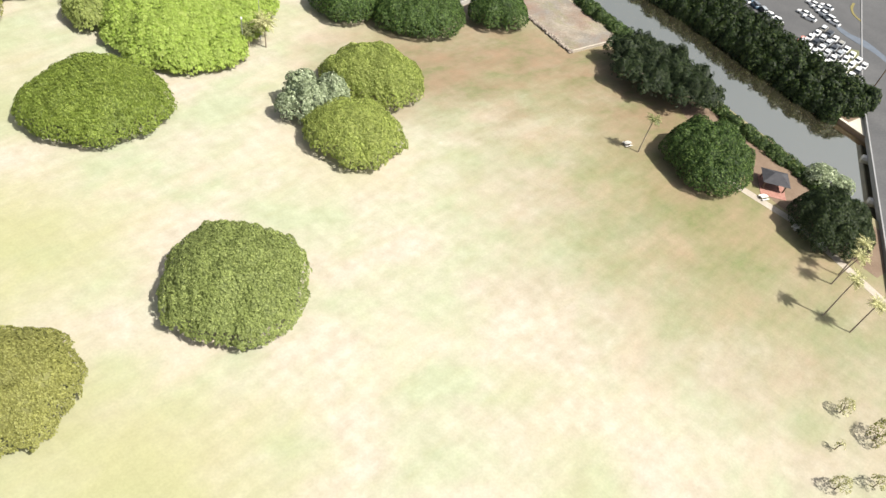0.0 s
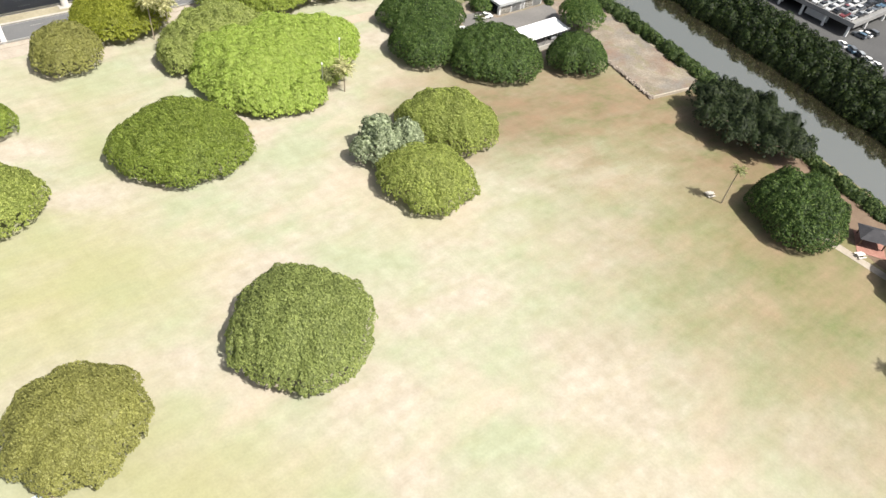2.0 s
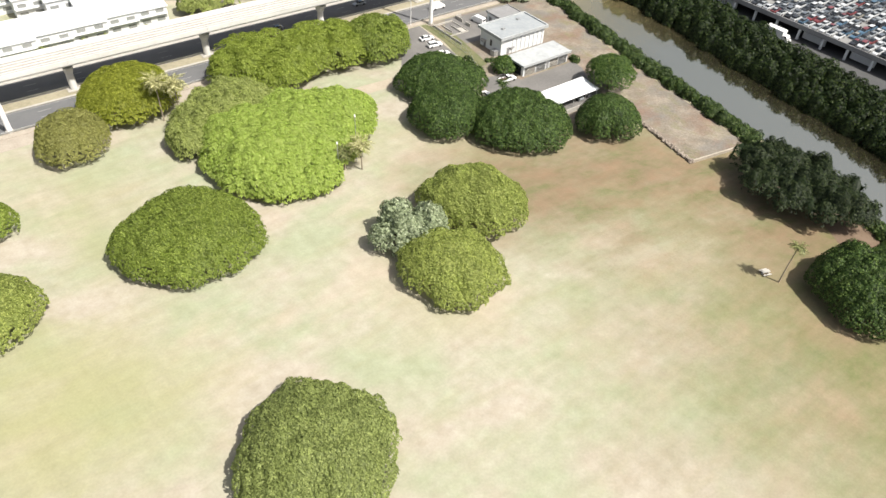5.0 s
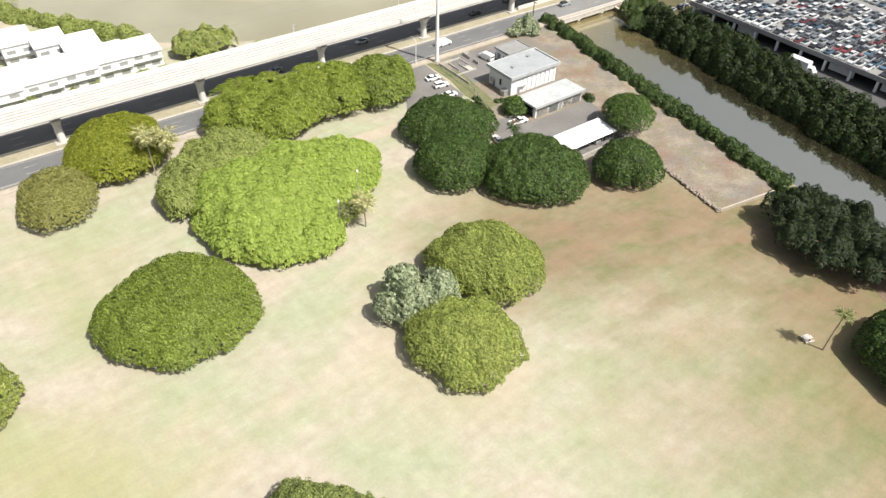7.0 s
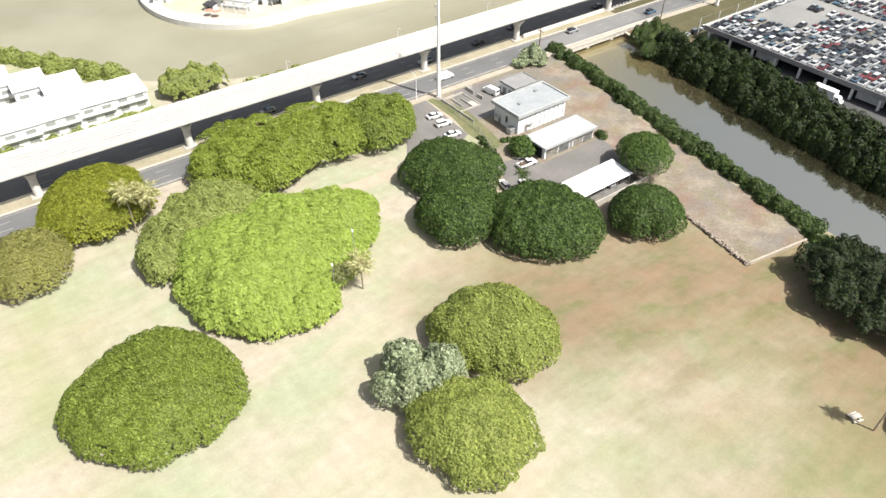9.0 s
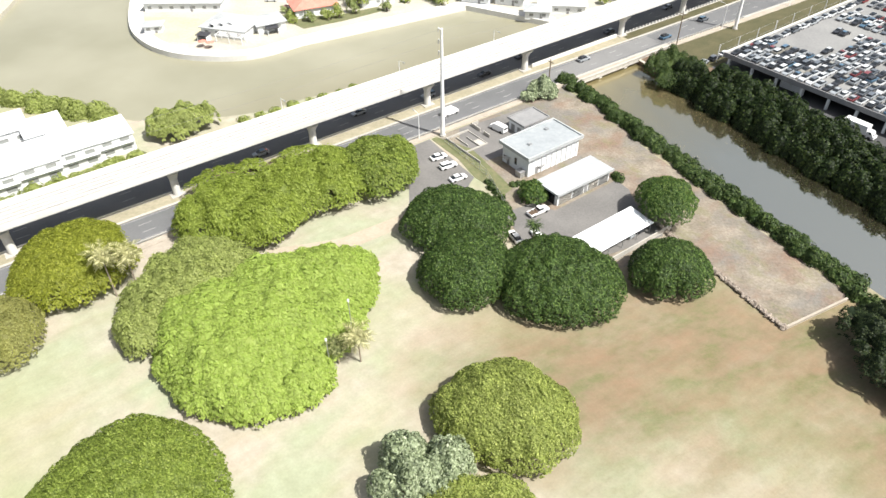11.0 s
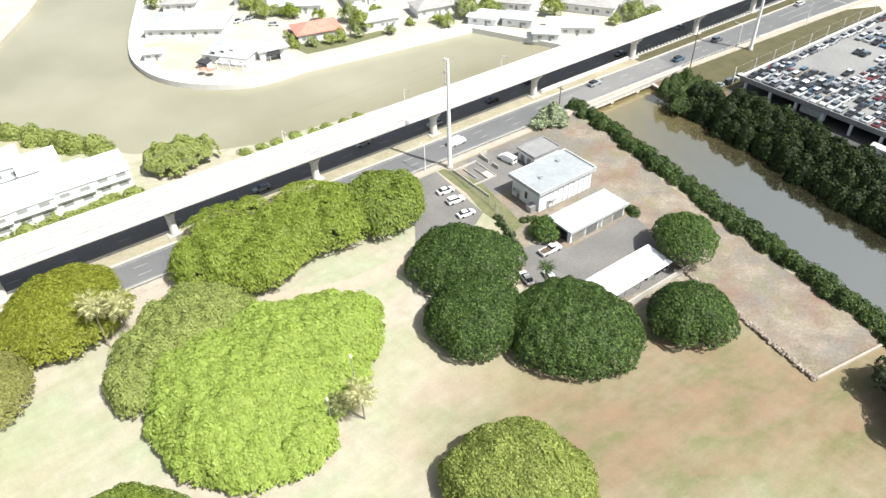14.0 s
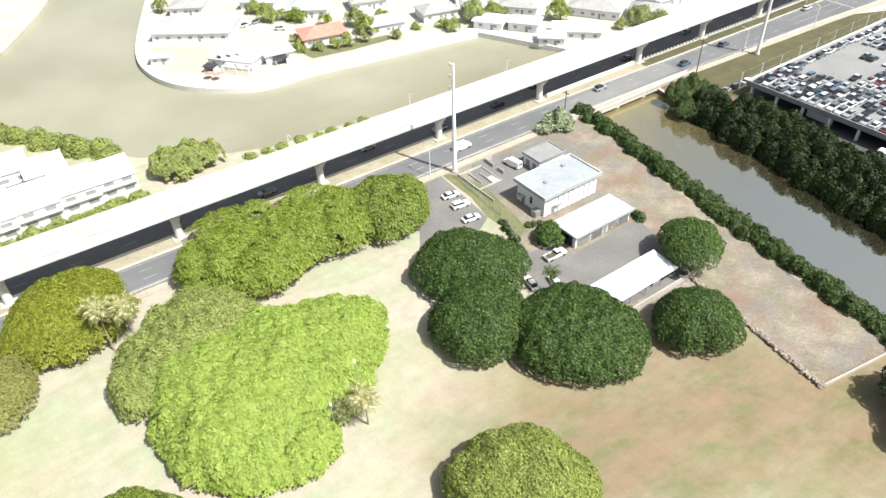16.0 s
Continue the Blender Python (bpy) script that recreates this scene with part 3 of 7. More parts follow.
def canopy_mesh(name, lobes, mat, seed, gap=0.54, leaf=0.185, per=10, lumpy=0.15, base=2.6, ragged=0.055, puff=0.66, swell=0.85, fringe=1.3, spray=0.0, flat=0.62, gaps=0.0, core=True):
    """One crown over joined lobes (x, y, half width, half depth, top, turn): leaf whorls on a rolling, ragged-edged skin."""
    rng = np.random.default_rng(seed)
    reach = max(max(l[2], l[3]) for l in lobes)
    warp = []
    for wave, size in ((reach * 1.4, 0.026), (reach * 0.6, 0.02), (3.0, 0.009), (1.7, 0.006)):
        for _ in range(4):
            d = rng.uniform(0, 6.28)
            e = rng.uniform(0, 6.28)
            amp = size * reach * (ragged / 0.05)
            warp.append((6.28 / wave * math.cos(d), 6.28 / wave * math.sin(d), rng.uniform(0, 6.28), amp * math.cos(e), amp * math.sin(e)))
    lobes = [(l[0], l[1], l[2] - min(0.6, l[2] * 0.12), l[3] - min(0.7, l[3] * 0.12), l[4] - 0.45, *l[5:]) for l in lobes]
    x0, x1 = min(l[0] - max(l[2], l[3]) for l in lobes) - 2, max(l[0] + max(l[2], l[3]) for l in lobes) + 2
    y0, y1 = min(l[1] - max(l[2], l[3]) for l in lobes) - 2, max(l[1] + max(l[2], l[3]) for l in lobes) + 2
    waves = [(6.28 / w * math.cos(d), 6.28 / w * math.sin(d), rng.uniform(0, 6.28), k) for w, k in ((6.5, 0.4), (4.6, 0.36), (3.1, 0.36), (2.2, 0.3)) for d in np.arange(6) * 0.52 + rng.uniform(-0.3, 0.3, 6)]

    def height(x, y):
        f, top = canopy_field(x, y, lobes, warp)
        roll = sum(k * np.sin(kx * x + ky * y + ph) for kx, ky, ph, k in waves)
        return f, base + (top - base) * f.clip(0, 1.2) ** flat + lumpy * roll * f.clip(0, 0.3) / 0.3

    def spread(step):
        gx, gy = np.meshgrid(np.arange(x0, x1, step), np.arange(y0, y1, step * 0.866))
        gx = gx + (np.arange(len(gx)) % 2)[:, None] * step / 2
        return gx.ravel() + rng.normal(0, step * 0.2, gx.size), gy.ravel() + rng.normal(0, step * 0.2, gx.size)

    # an even carpet of whorls, more of them where the skin falls away steeply
    x, y = spread(gap)
    level = len(x)
    xs, ys = spread(gap * 0.5)
    x, y = np.concatenate([x, xs]), np.concatenate([y, ys])
    extra = np.arange(len(x)) >= level
    f, z = height(x, y)
    keep = f > 0.004
    x, y, f, z, extra = x[keep], y[keep], f[keep], z[keep], extra[keep]
    e = 0.12
    dx, dy = (height(x + e, y)[1] - z) / e, (height(x, y + e)[1] - z) / e
    steep = np.sqrt(1 + dx * dx + dy * dy).clip(1, 4)
    keep = ~extra | (rng.uniform(0, 1, len(x)) < (steep - 1) * 0.3)
    if gaps > 0:
        keep &= sum(np.sin(kx * 0.8 * x + ky * 0.8 * y + 2 * ph) for kx, ky, ph, k in waves) / 3.5 > gaps - 1.9
    p = np.c_[x, y, z][keep]
    nrm = unit(np.c_[-dx, -dy, np.ones(len(x))][keep])
    nrm[:, 2] = np.maximum(nrm[:, 2], 0.25)
    nrm = unit(nrm)
    # drooping tips round the margin
    x, y = spread(gap * 0.45)
    f, _ = height(x, y)
    rim = (f > -0.035) & (f < 0.05)
    x, y, f = x[rim], y[rim], f[rim]
    gx, gy = canopy_field(x + e, y, lobes, warp)[0] - f, canopy_field(x, y + e, lobes, warp)[0] - f
    out = unit(np.c_[-gx, -gy, np.zeros(len(x))])
    keep = rng.uniform(0, 1, len(x)) < 0.42 * fringe
    p = np.concatenate([p, np.c_[x, y, base + rng.uniform(-0.9, 0.7, len(x)) * min(1.0, base * 0.35)][keep]])
    nrm = np.concatenate([nrm, unit(out + [0, 0, 0.5])[keep]])
    k, m = len(p), len(p) * per
    size = gap * puff * rng.uniform(0.8, 1.25, k)
    plate = unit(nrm * (1 - spray) + np.array([0, 0, 1.0]) * spray)
    P, N, S = np.repeat(p, per, 0), np.repeat(plate, per, 0), np.repeat(size, per)
    slope = np.repeat(nrm * [1, 1, 0.0] - [0, 0, 0.35], per, 0)
    side = unit(unit(np.cross(N, rng.normal(size=(m, 3)))) + slope * 0.9 * spray)
    rad = np.sqrt(rng.uniform(0, 1, m))
    pos = P + side * (S * rad)[:, None] + N * (S * swell * (1 - rad**2) + rng.uniform(-0.07, 0.07, m))[:, None]
    face = unit(N + side * (rad * 0.6 * (1 - 0.6 * spray))[:, None] + rng.normal(size=(m, 3)) * 0.25 + [0, 0, 0.2])
    # leaves point out of their whorl
    t = side + slope * 0.35 + rng.normal(size=(m, 3)) * 0.45
    t = unit(t - face * np.sum(t * face, 1)[:, None])
    bt = np.cross(face, t)
    L = (leaf * rng.uniform(0.7, 1.3, m))[:, None]
    wide = 0.55 - 0.1 * spray
    quads = np.stack([pos - t * L, pos - bt * L * wide + face * L * 0.10, pos + t * L - face * L * 0.15, pos + bt * L * wide + face * L * 0.10], 1).reshape(-1, 3)
    # inner boughs close under the leaves
    nx, ny = int((x1 - x0) / 0.9) + 1, int((y1 - y0) / 0.9) + 1
    gx, gy = np.meshgrid(np.linspace(x0, x1, nx), np.linspace(y0, y1, ny))
    f, z = height(gx.ravel(), gy.ravel())
    shell = np.c_[gx.ravel(), gy.ravel(), z - 0.3]
    i = (np.arange(ny - 1)[:, None] * nx + np.arange(nx - 1)).ravel()
    cells = np.c_[i, i + 1, i + nx + 1, i + nx]
    cells = cells[(f[cells] > 0.03).all(1)] if core else cells[:0]
    return quads_mesh(name, quads, [mat], tail=(shell, cells))


def trunk_bm(lobes, base, rng, girth):
    bm = bmesh.new()
    x = sum(l[0] for l in lobes) / len(lobes)
    y = sum(l[1] for l in lobes) / len(lobes)
    fork = Vector((x, y, base * 0.75))
    tube(bm, (x, y, -0.4), (x, y, 0.5), girth * 1.5, girth * 1.05, 10)
    tube(bm, (x, y, 0.5), fork, girth * 1.05, girth * 0.85, 10)
    for l in lobes:
        for k in range(5):
            t = 2 * math.pi * k / 5 + rng.uniform(-0.4, 0.4)
            mid = Vector((l[0] + 0.35 * l[2] * math.cos(t), l[1] + 0.35 * l[3] * math.sin(t), base + (l[4] - base) * 0.35))
            tip = Vector((l[0] + 0.72 * l[2] * math.cos(t), l[1] + 0.72 * l[3] * math.sin(t), base + (l[4] - base) * 0.42))
            tube(bm, fork, mid, girth * 0.5, girth * 0.3, 7)
            tube(bm, mid, tip, girth * 0.3, girth * 0.08, 6)
    return bm


def tree(label, lobes, mat, seed, base=2.6, girth=0.55, category="tree", name="tree", group="", **more):
    """A spreading tree; lobes in world metres."""
    x = sum(l[0] for l in lobes) / len(lobes)
    y = sum(l[1] for l in lobes) / len(lobes)
    root = empty(name, (x, y, 0), label, category, group)
    local = [(l[0] - x, l[1] - y, *l[2:]) for l in lobes]
    rng = random.Random(seed)
    part("trunk", trunk_bm(local, base, rng, girth), BARK, root)
    part("crown", canopy_mesh("crown", local, mat, seed, base=base, **more), mat, root)
    return root


# ---- ground and water ----
def smooth_line(pts, steps=5):
    """A curve through plan points."""
    out = []
    for i in range(len(pts) - 1):
        p0, p1, p2, p3 = pts[max(i - 1, 0)], pts[i], pts[i + 1], pts[min(i + 2, len(pts) - 1)]
        for k in range(steps):
            t = k / steps
            out.append(tuple(0.5 * (2 * b + (c - a) * t + (2 * a - 5 * b + 4 * c - d) * t * t + (3 * b - a - 3 * c + d) * t**3) for a, b, c, d in zip(p0, p1, p2, p3)))
    return out + [pts[-1]]


SHORE = smooth_line([(-174.3, 360.6), (-152.8, 307.6), (-138.5, 286.9), (-120, 276.8), (-97.1, 277.9), (-81.7, 291)]) + [(-55.7, 309.2), (-28.2, 329), (4, 315.7)]


def gridded(bm, step=40, reach=480):
    """Cut the sheet into squares of a few tens of metres."""
    for k in range(-reach, reach + 1, step):
        for no in ((1, 0, 0), (0, 1, 0)):
            bmesh.ops.bisect_plane(bm, geom=bm.verts[:] + bm.edges[:] + bm.faces[:], plane_co=(k, k, 0), plane_no=no)


def ground():
    near = [C(158, -900), C(158, 20), R(197.3, 226), R(160, 226), R(132, 229), R(121, 230.5), R(108, 230.5), R(97, 234.5), R(84, 242), R(74.5, 248.5), R(64.5, 263), R(54, 281), R(42, 296), R(15, 322), R(-150, 420),
            Vector((-1500, 700, 0)), Vector((-1500, -1200, 0)), Vector((640, -1200, 0))]
    far = [C(186, -900), Vector((1500, -700, 0)), Vector((1500, 1900, 0)), Vector((-500, 1900, 0)), Vector((-260, 600, 0)), *[Vector((x, y, 0)) for x, y in SHORE], R(225.7, 226), C(186, 60)]
    left = [Vector((-201.4, 299.2, 0)), Vector((-206, 318, 0)), Vector((-211.3, 338.4, 0)), Vector((-300, 600, 0)), Vector((-560, 1900, 0)), Vector((-1500, 1900, 0)), Vector((-1500, 900, 0)), Vector((-260, 285, 0))]
    bm = bmesh.new()
    for pts, slot, bank in ((near, 0, 2), (far, 1, 2), (left, 1, 1)):
        area = sum(p.x * q.y - q.x * p.y for p, q in zip(pts, pts[1:] + pts[:1]))
        if area < 0:
            pts = pts[::-1]
        top = [bm.verts.new((p.x, p.y, 0)) for p in pts]
        low = [bm.verts.new((p.x, p.y, -4)) for p in pts]
        f = bm.faces.new(top)
        f.material_index = slot
        for i in range(len(pts)):
            j = (i + 1) % len(pts)
            bm.faces.new((low[i], low[j], top[j], top[i])).material_index = bank
        f.normal_update()
        bmesh.ops.triangulate(bm, faces=[f])
    gridded(bm)
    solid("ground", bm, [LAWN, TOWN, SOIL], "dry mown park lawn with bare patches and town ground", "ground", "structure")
    bm = bmesh.new()
    box(bm, -1600, 1600, -900, 2000, -4.5, -1.5)
    gridded(bm)
    solid("water", bm, WATER, "still brown-green water of canal and river", "water", "structure")


ground()


def sheet(name, pts, mat, label, category, top=0.02, low=-0.3, kind="structure"):
    bm = bmesh.new()
    area = sum(p[0] * q[1] - q[0] * p[1] for p, q in zip(pts, pts[1:] + pts[:1]))
    pts = [(p[0], p[1]) for p in (pts if area > 0 else pts[::-1])]
    prism(bm, pts, low, top)
    return solid(name, bm, mat, label, category, kind)

# ---- road, bridge, guideway ----
def road_strip(name, edges_lo, edges_hi, mat, label, category, top, low=-0.35):
    """A strip along the road between two lists of (s, v)."""
    pts = [R(s, v) for s, v in edges_lo] + [R(s, v) for s, v in reversed(edges_hi)]
    return sheet(name, [(p.x, p.y) for p in pts], mat, label, category, top, low)


NEAR_EDGE = [(-400, 192.5), (150, 192.2), (183, 192), (233, 191), (300, 188.3), (337, 186), (900, 160)]
NEAR_FAR = [(-400, 201.5), (183, 201.3), (233, 200), (300, 199.2), (337, 199), (900, 185)]
road_strip("road_near", NEAR_EDGE, NEAR_FAR, ASPHALT, "dark grey asphalt carriageway with worn lane lines", "road", 0.06)
MED_A = [p for p in NEAR_FAR if p[0] <= 183] + [(229, 200.1)]
MED_B = [(229, 200.1)] + [p for p in NEAR_FAR if p[0] >= 233]
road_strip("median_1", MED_A, [(s, v + 5.4) for s, v in MED_A], DRYMEDIAN, "pale dry grass median strip with concrete kerbs", "median", 0.18)
road_strip("median_2", MED_B, [(s, v + 5.4) for s, v in MED_B], VERGE, "dry grass median strip with pale kerbs", "median", 0.18)
road_strip("road_far", [(s, v + 5.4) for s, v in NEAR_FAR], [(s, v + 15.6) for s, v in NEAR_FAR], ASPHALT, "dark asphalt carriageway under the guideway", "road", 0.06)
road_strip("pavement", [(s, v - 3.0) for s, v in NEAR_EDGE], NEAR_EDGE, PATH_MAT, "pale concrete pavement beside the road", "pavement", 0.16)
road_strip("verge", [(s, v + 15.6) for s, v in NEAR_FAR], [(s, v + 19) for s, v in NEAR_FAR], CONCRETE, "pale pavement strip behind the road", "pavement", 0.16)


def kerb_line(name, line, off):
    bm = bmesh.new()
    for (s0, v0), (s1, v1) in zip(line, line[1:]):
        a, b = R(s0, v0 + off), R(s1, v1 + off)
        m = Matrix.Translation(a) @ pose(0, 0, 0, 0, 0, math.degrees(math.atan2(b.y - a.y, b.x - a.x)))
        box(bm, 0, (b - a).length, -0.4, 0.4, 0.0, 0.22, m)
    solid(name, bm, CONCRETE, "pale concrete kerb along the road", "kerb", "structure")


kerb_line("kerb_1", NEAR_FAR, 0.4)
kerb_line("kerb_2", NEAR_FAR, 5.0)
kerb_line("kerb_3", NEAR_EDGE, -0.4)


def on_line(line, s):
    for (s0, v0), (s1, v1) in zip(line, line[1:]):
        if s0 <= s <= s1:
            return v0 + (v1 - v0) * (s - s0) / (s1 - s0)
    return line[-1][1]


def lane_lines():
    for lo, hi, k in ((NEAR_EDGE, NEAR_FAR, 3), (NEAR_FAR, NEAR_FAR, 3)):
        for lane in (1, 2):
            bm = bmesh.new()
            s = -60.0
            while s < 420:
                length = 16.0 if 292 < s < 326 else 3.0
                f = lane / k
                v0 = on_line(lo, s) if lo is not hi else on_line(NEAR_FAR, s) + 5.4
                v1 = on_line(hi, s) if lo is not hi else on_line(NEAR_FAR, s) + 15.6
                v = v0 + (v1 - v0) * f
                box(bm, s, s + length, v - 0.07, v + 0.07, 0.03, 0.066, RM)
                s += 18.0 if length > 5 else 12.0
            solid("lane_line", bm, LINE, "worn white dashed lane line on asphalt", "road marking", "structure")
    for off, line in ((0.5, NEAR_EDGE), (-0.5, NEAR_FAR), (6.0, NEAR_FAR), (15.1, NEAR_FAR)):
        bm = bmesh.new()
        for k in range(-6, 42):
            s = k * 10.0
            v = on_line(line, s + 5) + off
            box(bm, s, s + 9.99, v - 0.06, v + 0.06, 0.03, 0.066, RM)
        solid("edge_line", bm, LINE, "white edge line of the carriageway", "road marking", "structure")
    bm = bmesh.new()
    box(bm, 331, 331.6, 187, 198.5, 0.03, 0.066, RM)
    solid("stop_line", bm, LINE, "white stop line before the junction", "road marking", "structure")


lane_lines()


def road_bridge():
    root = empty("road_bridge", R(210, 196, 0), "pale concrete road bridge over the canal on piers", "bridge")
    inv = root.matrix_world.inverted()

    def add(name, bm, mat):
        bm.transform(inv)
        return part(name, bm, mat, root)
    bm = bmesh.new()
    box(bm, 193.5, 228, 189.6, 218.5, -0.62, -0.36, RM)
    add("deck", bm, CONCRETE)
    bm = bmesh.new()
    box(bm, 186, 236, 192.4, 199.6, 0.0, 0.062, RM)
    add("surface", bm, BRIDGETOP)
    bm = bmesh.new()
    box(bm, 186, 236, 187.9, 188.3, -0.2, 0.85, RM)
    box(bm, 186, 236, 187.75, 188.45, 0.85, 1.0, RM)
    box(bm, 193, 230, 187.7, 189.0, -0.5, -0.2, RM)
    for k in range(20):
        box(bm, 187 + 2.5 * k, 187.35 + 2.5 * k, 187.80, 187.9, -0.2, 0.85, RM)
    add("parapet", bm, CONCRETE)
    bm = bmesh.new()
    box(bm, 188, 227, 204.6, 205.0, 0.1, 1.15, RM)
    box(bm, 188, 227, 204.5, 205.1, 1.15, 1.27, RM)
    add("median_wall", bm, PALE)
    bm = bmesh.new()
    box(bm, 186, 236, 219.6, 220.0, -0.9, 1.1, RM)
    add("parapet", bm, PALE)
    for s in (202, 213.5, 224):
        bm = bmesh.new()
        box(bm, s - 0.6, s + 0.6, 187.9, 219, -1.15, -0.62, RM)
        for v in (189.0, 196, 203, 210, 217):
            tube(bm, R(s, v, -4), R(s, v, -1.15), 0.45, 0.45, 10)
        add("pier", bm, PALE)


road_bridge()


def guideway():
    lo, hi = 200.6, 210.2
    stations = [-152.3, -114.9, -77.5, -40.1, -2.7, 34.7, 71.8, 109.4, 147.0, 185.0, 229.5, 262.3, 296.0, 331.0, 366.0, 403.0, 440.0, 477.0]
    for s0, s1 in zip(stations, stations[1:]):
        bm = bmesh.new()
        ring = [(lo, 8.85), (lo + 1.6, 8.55), (lo + 2.9, 7.3), (hi - 2.9, 7.3), (hi - 1.6, 8.55), (hi, 8.85), (hi, 9.5), (lo, 9.5)]
        ends = []
        for s in (s0 + 0.03, s1 - 0.03):
            ends.append([bm.verts.new(R(s, v, z)) for v, z in ring])
        n = len(ring)
        for i in range(n):
            j = (i + 1) % n
            bm.faces.new((ends[0][i], ends[0][j], ends[1][j], ends[1][i]))
        bm.faces.new(ends[0][::-1])
        bm.faces.new(ends[1])
        bmesh.ops.recalc_face_normals(bm, faces=bm.faces)
        root = solid("guideway_span", bm, PALE, "pale concrete box girder span of an elevated railway", "guideway", "structure", "guideway spans")
        for a, b in ((lo - 0.12, lo + 0.16), (hi - 0.16, hi + 0.12)):
            bm = bmesh.new()
            box(bm, s0 + 0.02, s1 - 0.02, a, b, 9.1, 10.35, RM)
            part("parapet", bm, PALE, root)
        for vc in (lo + 2.6, hi - 2.6):
            for side in (-0.72, 0.72):
                bm = bmesh.new()
                box(bm, s0, s1, vc + side - 0.28, vc + side + 0.28, 9.5, 9.66, RM)
                box(bm, s0, s1, vc + side - 0.05, vc + side + 0.05, 9.66, 9.82, RM, 1)
                part("rail", bm, [CONCRETE, GALV], root, "steel rail on a concrete plinth")
        bm = bmesh.new()
        box(bm, s0, s1, 205.1, 205.7, 9.5, 9.75, RM)
        part("walkway", bm, CONCRETE, root)
        # column
        e = empty("guideway_column", R(s0, 205.0, 0), "flared pale concrete column under the railway guideway", "column", "guideway columns", 43)
        bm = bmesh.new()
        tube(bm, (0, 0, -0.6), (0, 0, 5.0), 1.0, 0.95, 20)
        part("shaft", bm, PALE, e)
        bm = bmesh.new()
        rings = []
        for z, hw, hd in ((5.0, 0.95, 0.95), (5.8, 1.05, 1.25), (6.6, 1.2, 2.0), (7.25, 1.25, 2.6)):
            rings.append([bm.verts.new((x * hw, y * hd, z)) for x, y in ((-1, -0.7), (-0.7, -1), (0.7, -1), (1, -0.7), (1, 0.7), (0.7, 1), (-0.7, 1), (-1, 0.7))])
        for a, b in zip(rings, rings[1:]):
            for i in range(8):
                bm.faces.new((a[i], a[(i + 1) % 8], b[(i + 1) % 8], b[i]))
        bm.faces.new(rings[-1])
        bm.faces.new(rings[0][::-1])
        part("capital", bm, PALE, e)
        bm = bmesh.new()
        box(bm, -1.8, 1.8, -1.5, 1.5, -0.5, 0.4)
        part("footing", bm, CONCRETE, e)


guideway()


def guardrail():
    root = empty("guardrail", R(150, 191, 0), "low pale concrete and steel guardrail along the road", "guardrail")
    inv = root.matrix_world.inverted()
    for k in range(-6, 16):
        s = 40 + k * 9.0
        if s > 184:
            break
        bm = bmesh.new()
        v = on_line(NEAR_EDGE, s) - 1.0
        box(bm, s, s + 9.0, v - 0.04, v + 0.04, 0.45, 0.75, RM)
        bm.transform(inv)
        part("beam", bm, GALV, root)
    for k in range(-18, 48):
        s = 40 + k * 3.0
        bm = bmesh.new()
        v = on_line(NEAR_EDGE, s) - 1.1
        box(bm, s - 0.08, s + 0.08, v - 0.08, v + 0.06, 0.1, 0.8, RM)
        bm.transform(inv)
        part("post", bm, GALV, root)


guardrail()


def bridge_rail():
    root = empty("bridge_guardrail", R(240, 189, 0), "steel guardrail on many short posts past the bridge", "guardrail")
    inv = root.matrix_world.inverted()
    for k in range(8):
        s = 237 + k * 5.0
        bm = bmesh.new()
        v = on_line(NEAR_EDGE, s) - 0.9
        box(bm, s, s + 5.0, v - 0.05, v + 0.05, 0.45, 0.8, RM)
        bm.transform(inv)
        part("beam", bm, GALV, root)
    for k in range(27):
        s = 237 + k * 1.5
        v = on_line(NEAR_EDGE, s) - 1.0
        bm = bmesh.new()
        box(bm, s - 0.1, s + 0.1, v - 0.1, v + 0.08, 0.1, 0.85, RM)
        bm.transform(inv)
        part("post", bm, PALE, root)
    root = empty("median_guardrail", R(100, 206, 0), "steel guardrail on posts beside the far carriageway", "guardrail")
    inv = root.matrix_world.inverted()
    for k in range(30):
        s = -60 + k * 9.0
        if s > 180:
            break
        v = on_line(NEAR_FAR, s) + 4.7
        bm = bmesh.new()
        box(bm, s, s + 9.0, v - 0.05, v + 0.05, 0.5, 0.85, RM)
        bm.transform(inv)
        part("beam", bm, GALV, root)
        for j in range(3):
            bm = bmesh.new()
            box(bm, s + 3 * j - 0.08, s + 3 * j + 0.08, v + 0.05, v + 0.2, 0.1, 0.85, RM)
            bm.transform(inv)
            part("post", bm, GALV, root)
    root = empty("median_fence", R(250, 205, 0), "row of pale short posts along the median", "barrier")
    inv = root.matrix_world.inverted()
    for k in range(44):
        s = 224 + k * 1.7
        v = on_line(NEAR_FAR, s) + 5.0
        bm = bmesh.new()
        box(bm, s - 0.14, s + 0.14, v - 0.14, v + 0.14, 0.2, 1.0, RM)
        bm.transform(inv)
        part("post", bm, PALE, root)


bridge_rail()


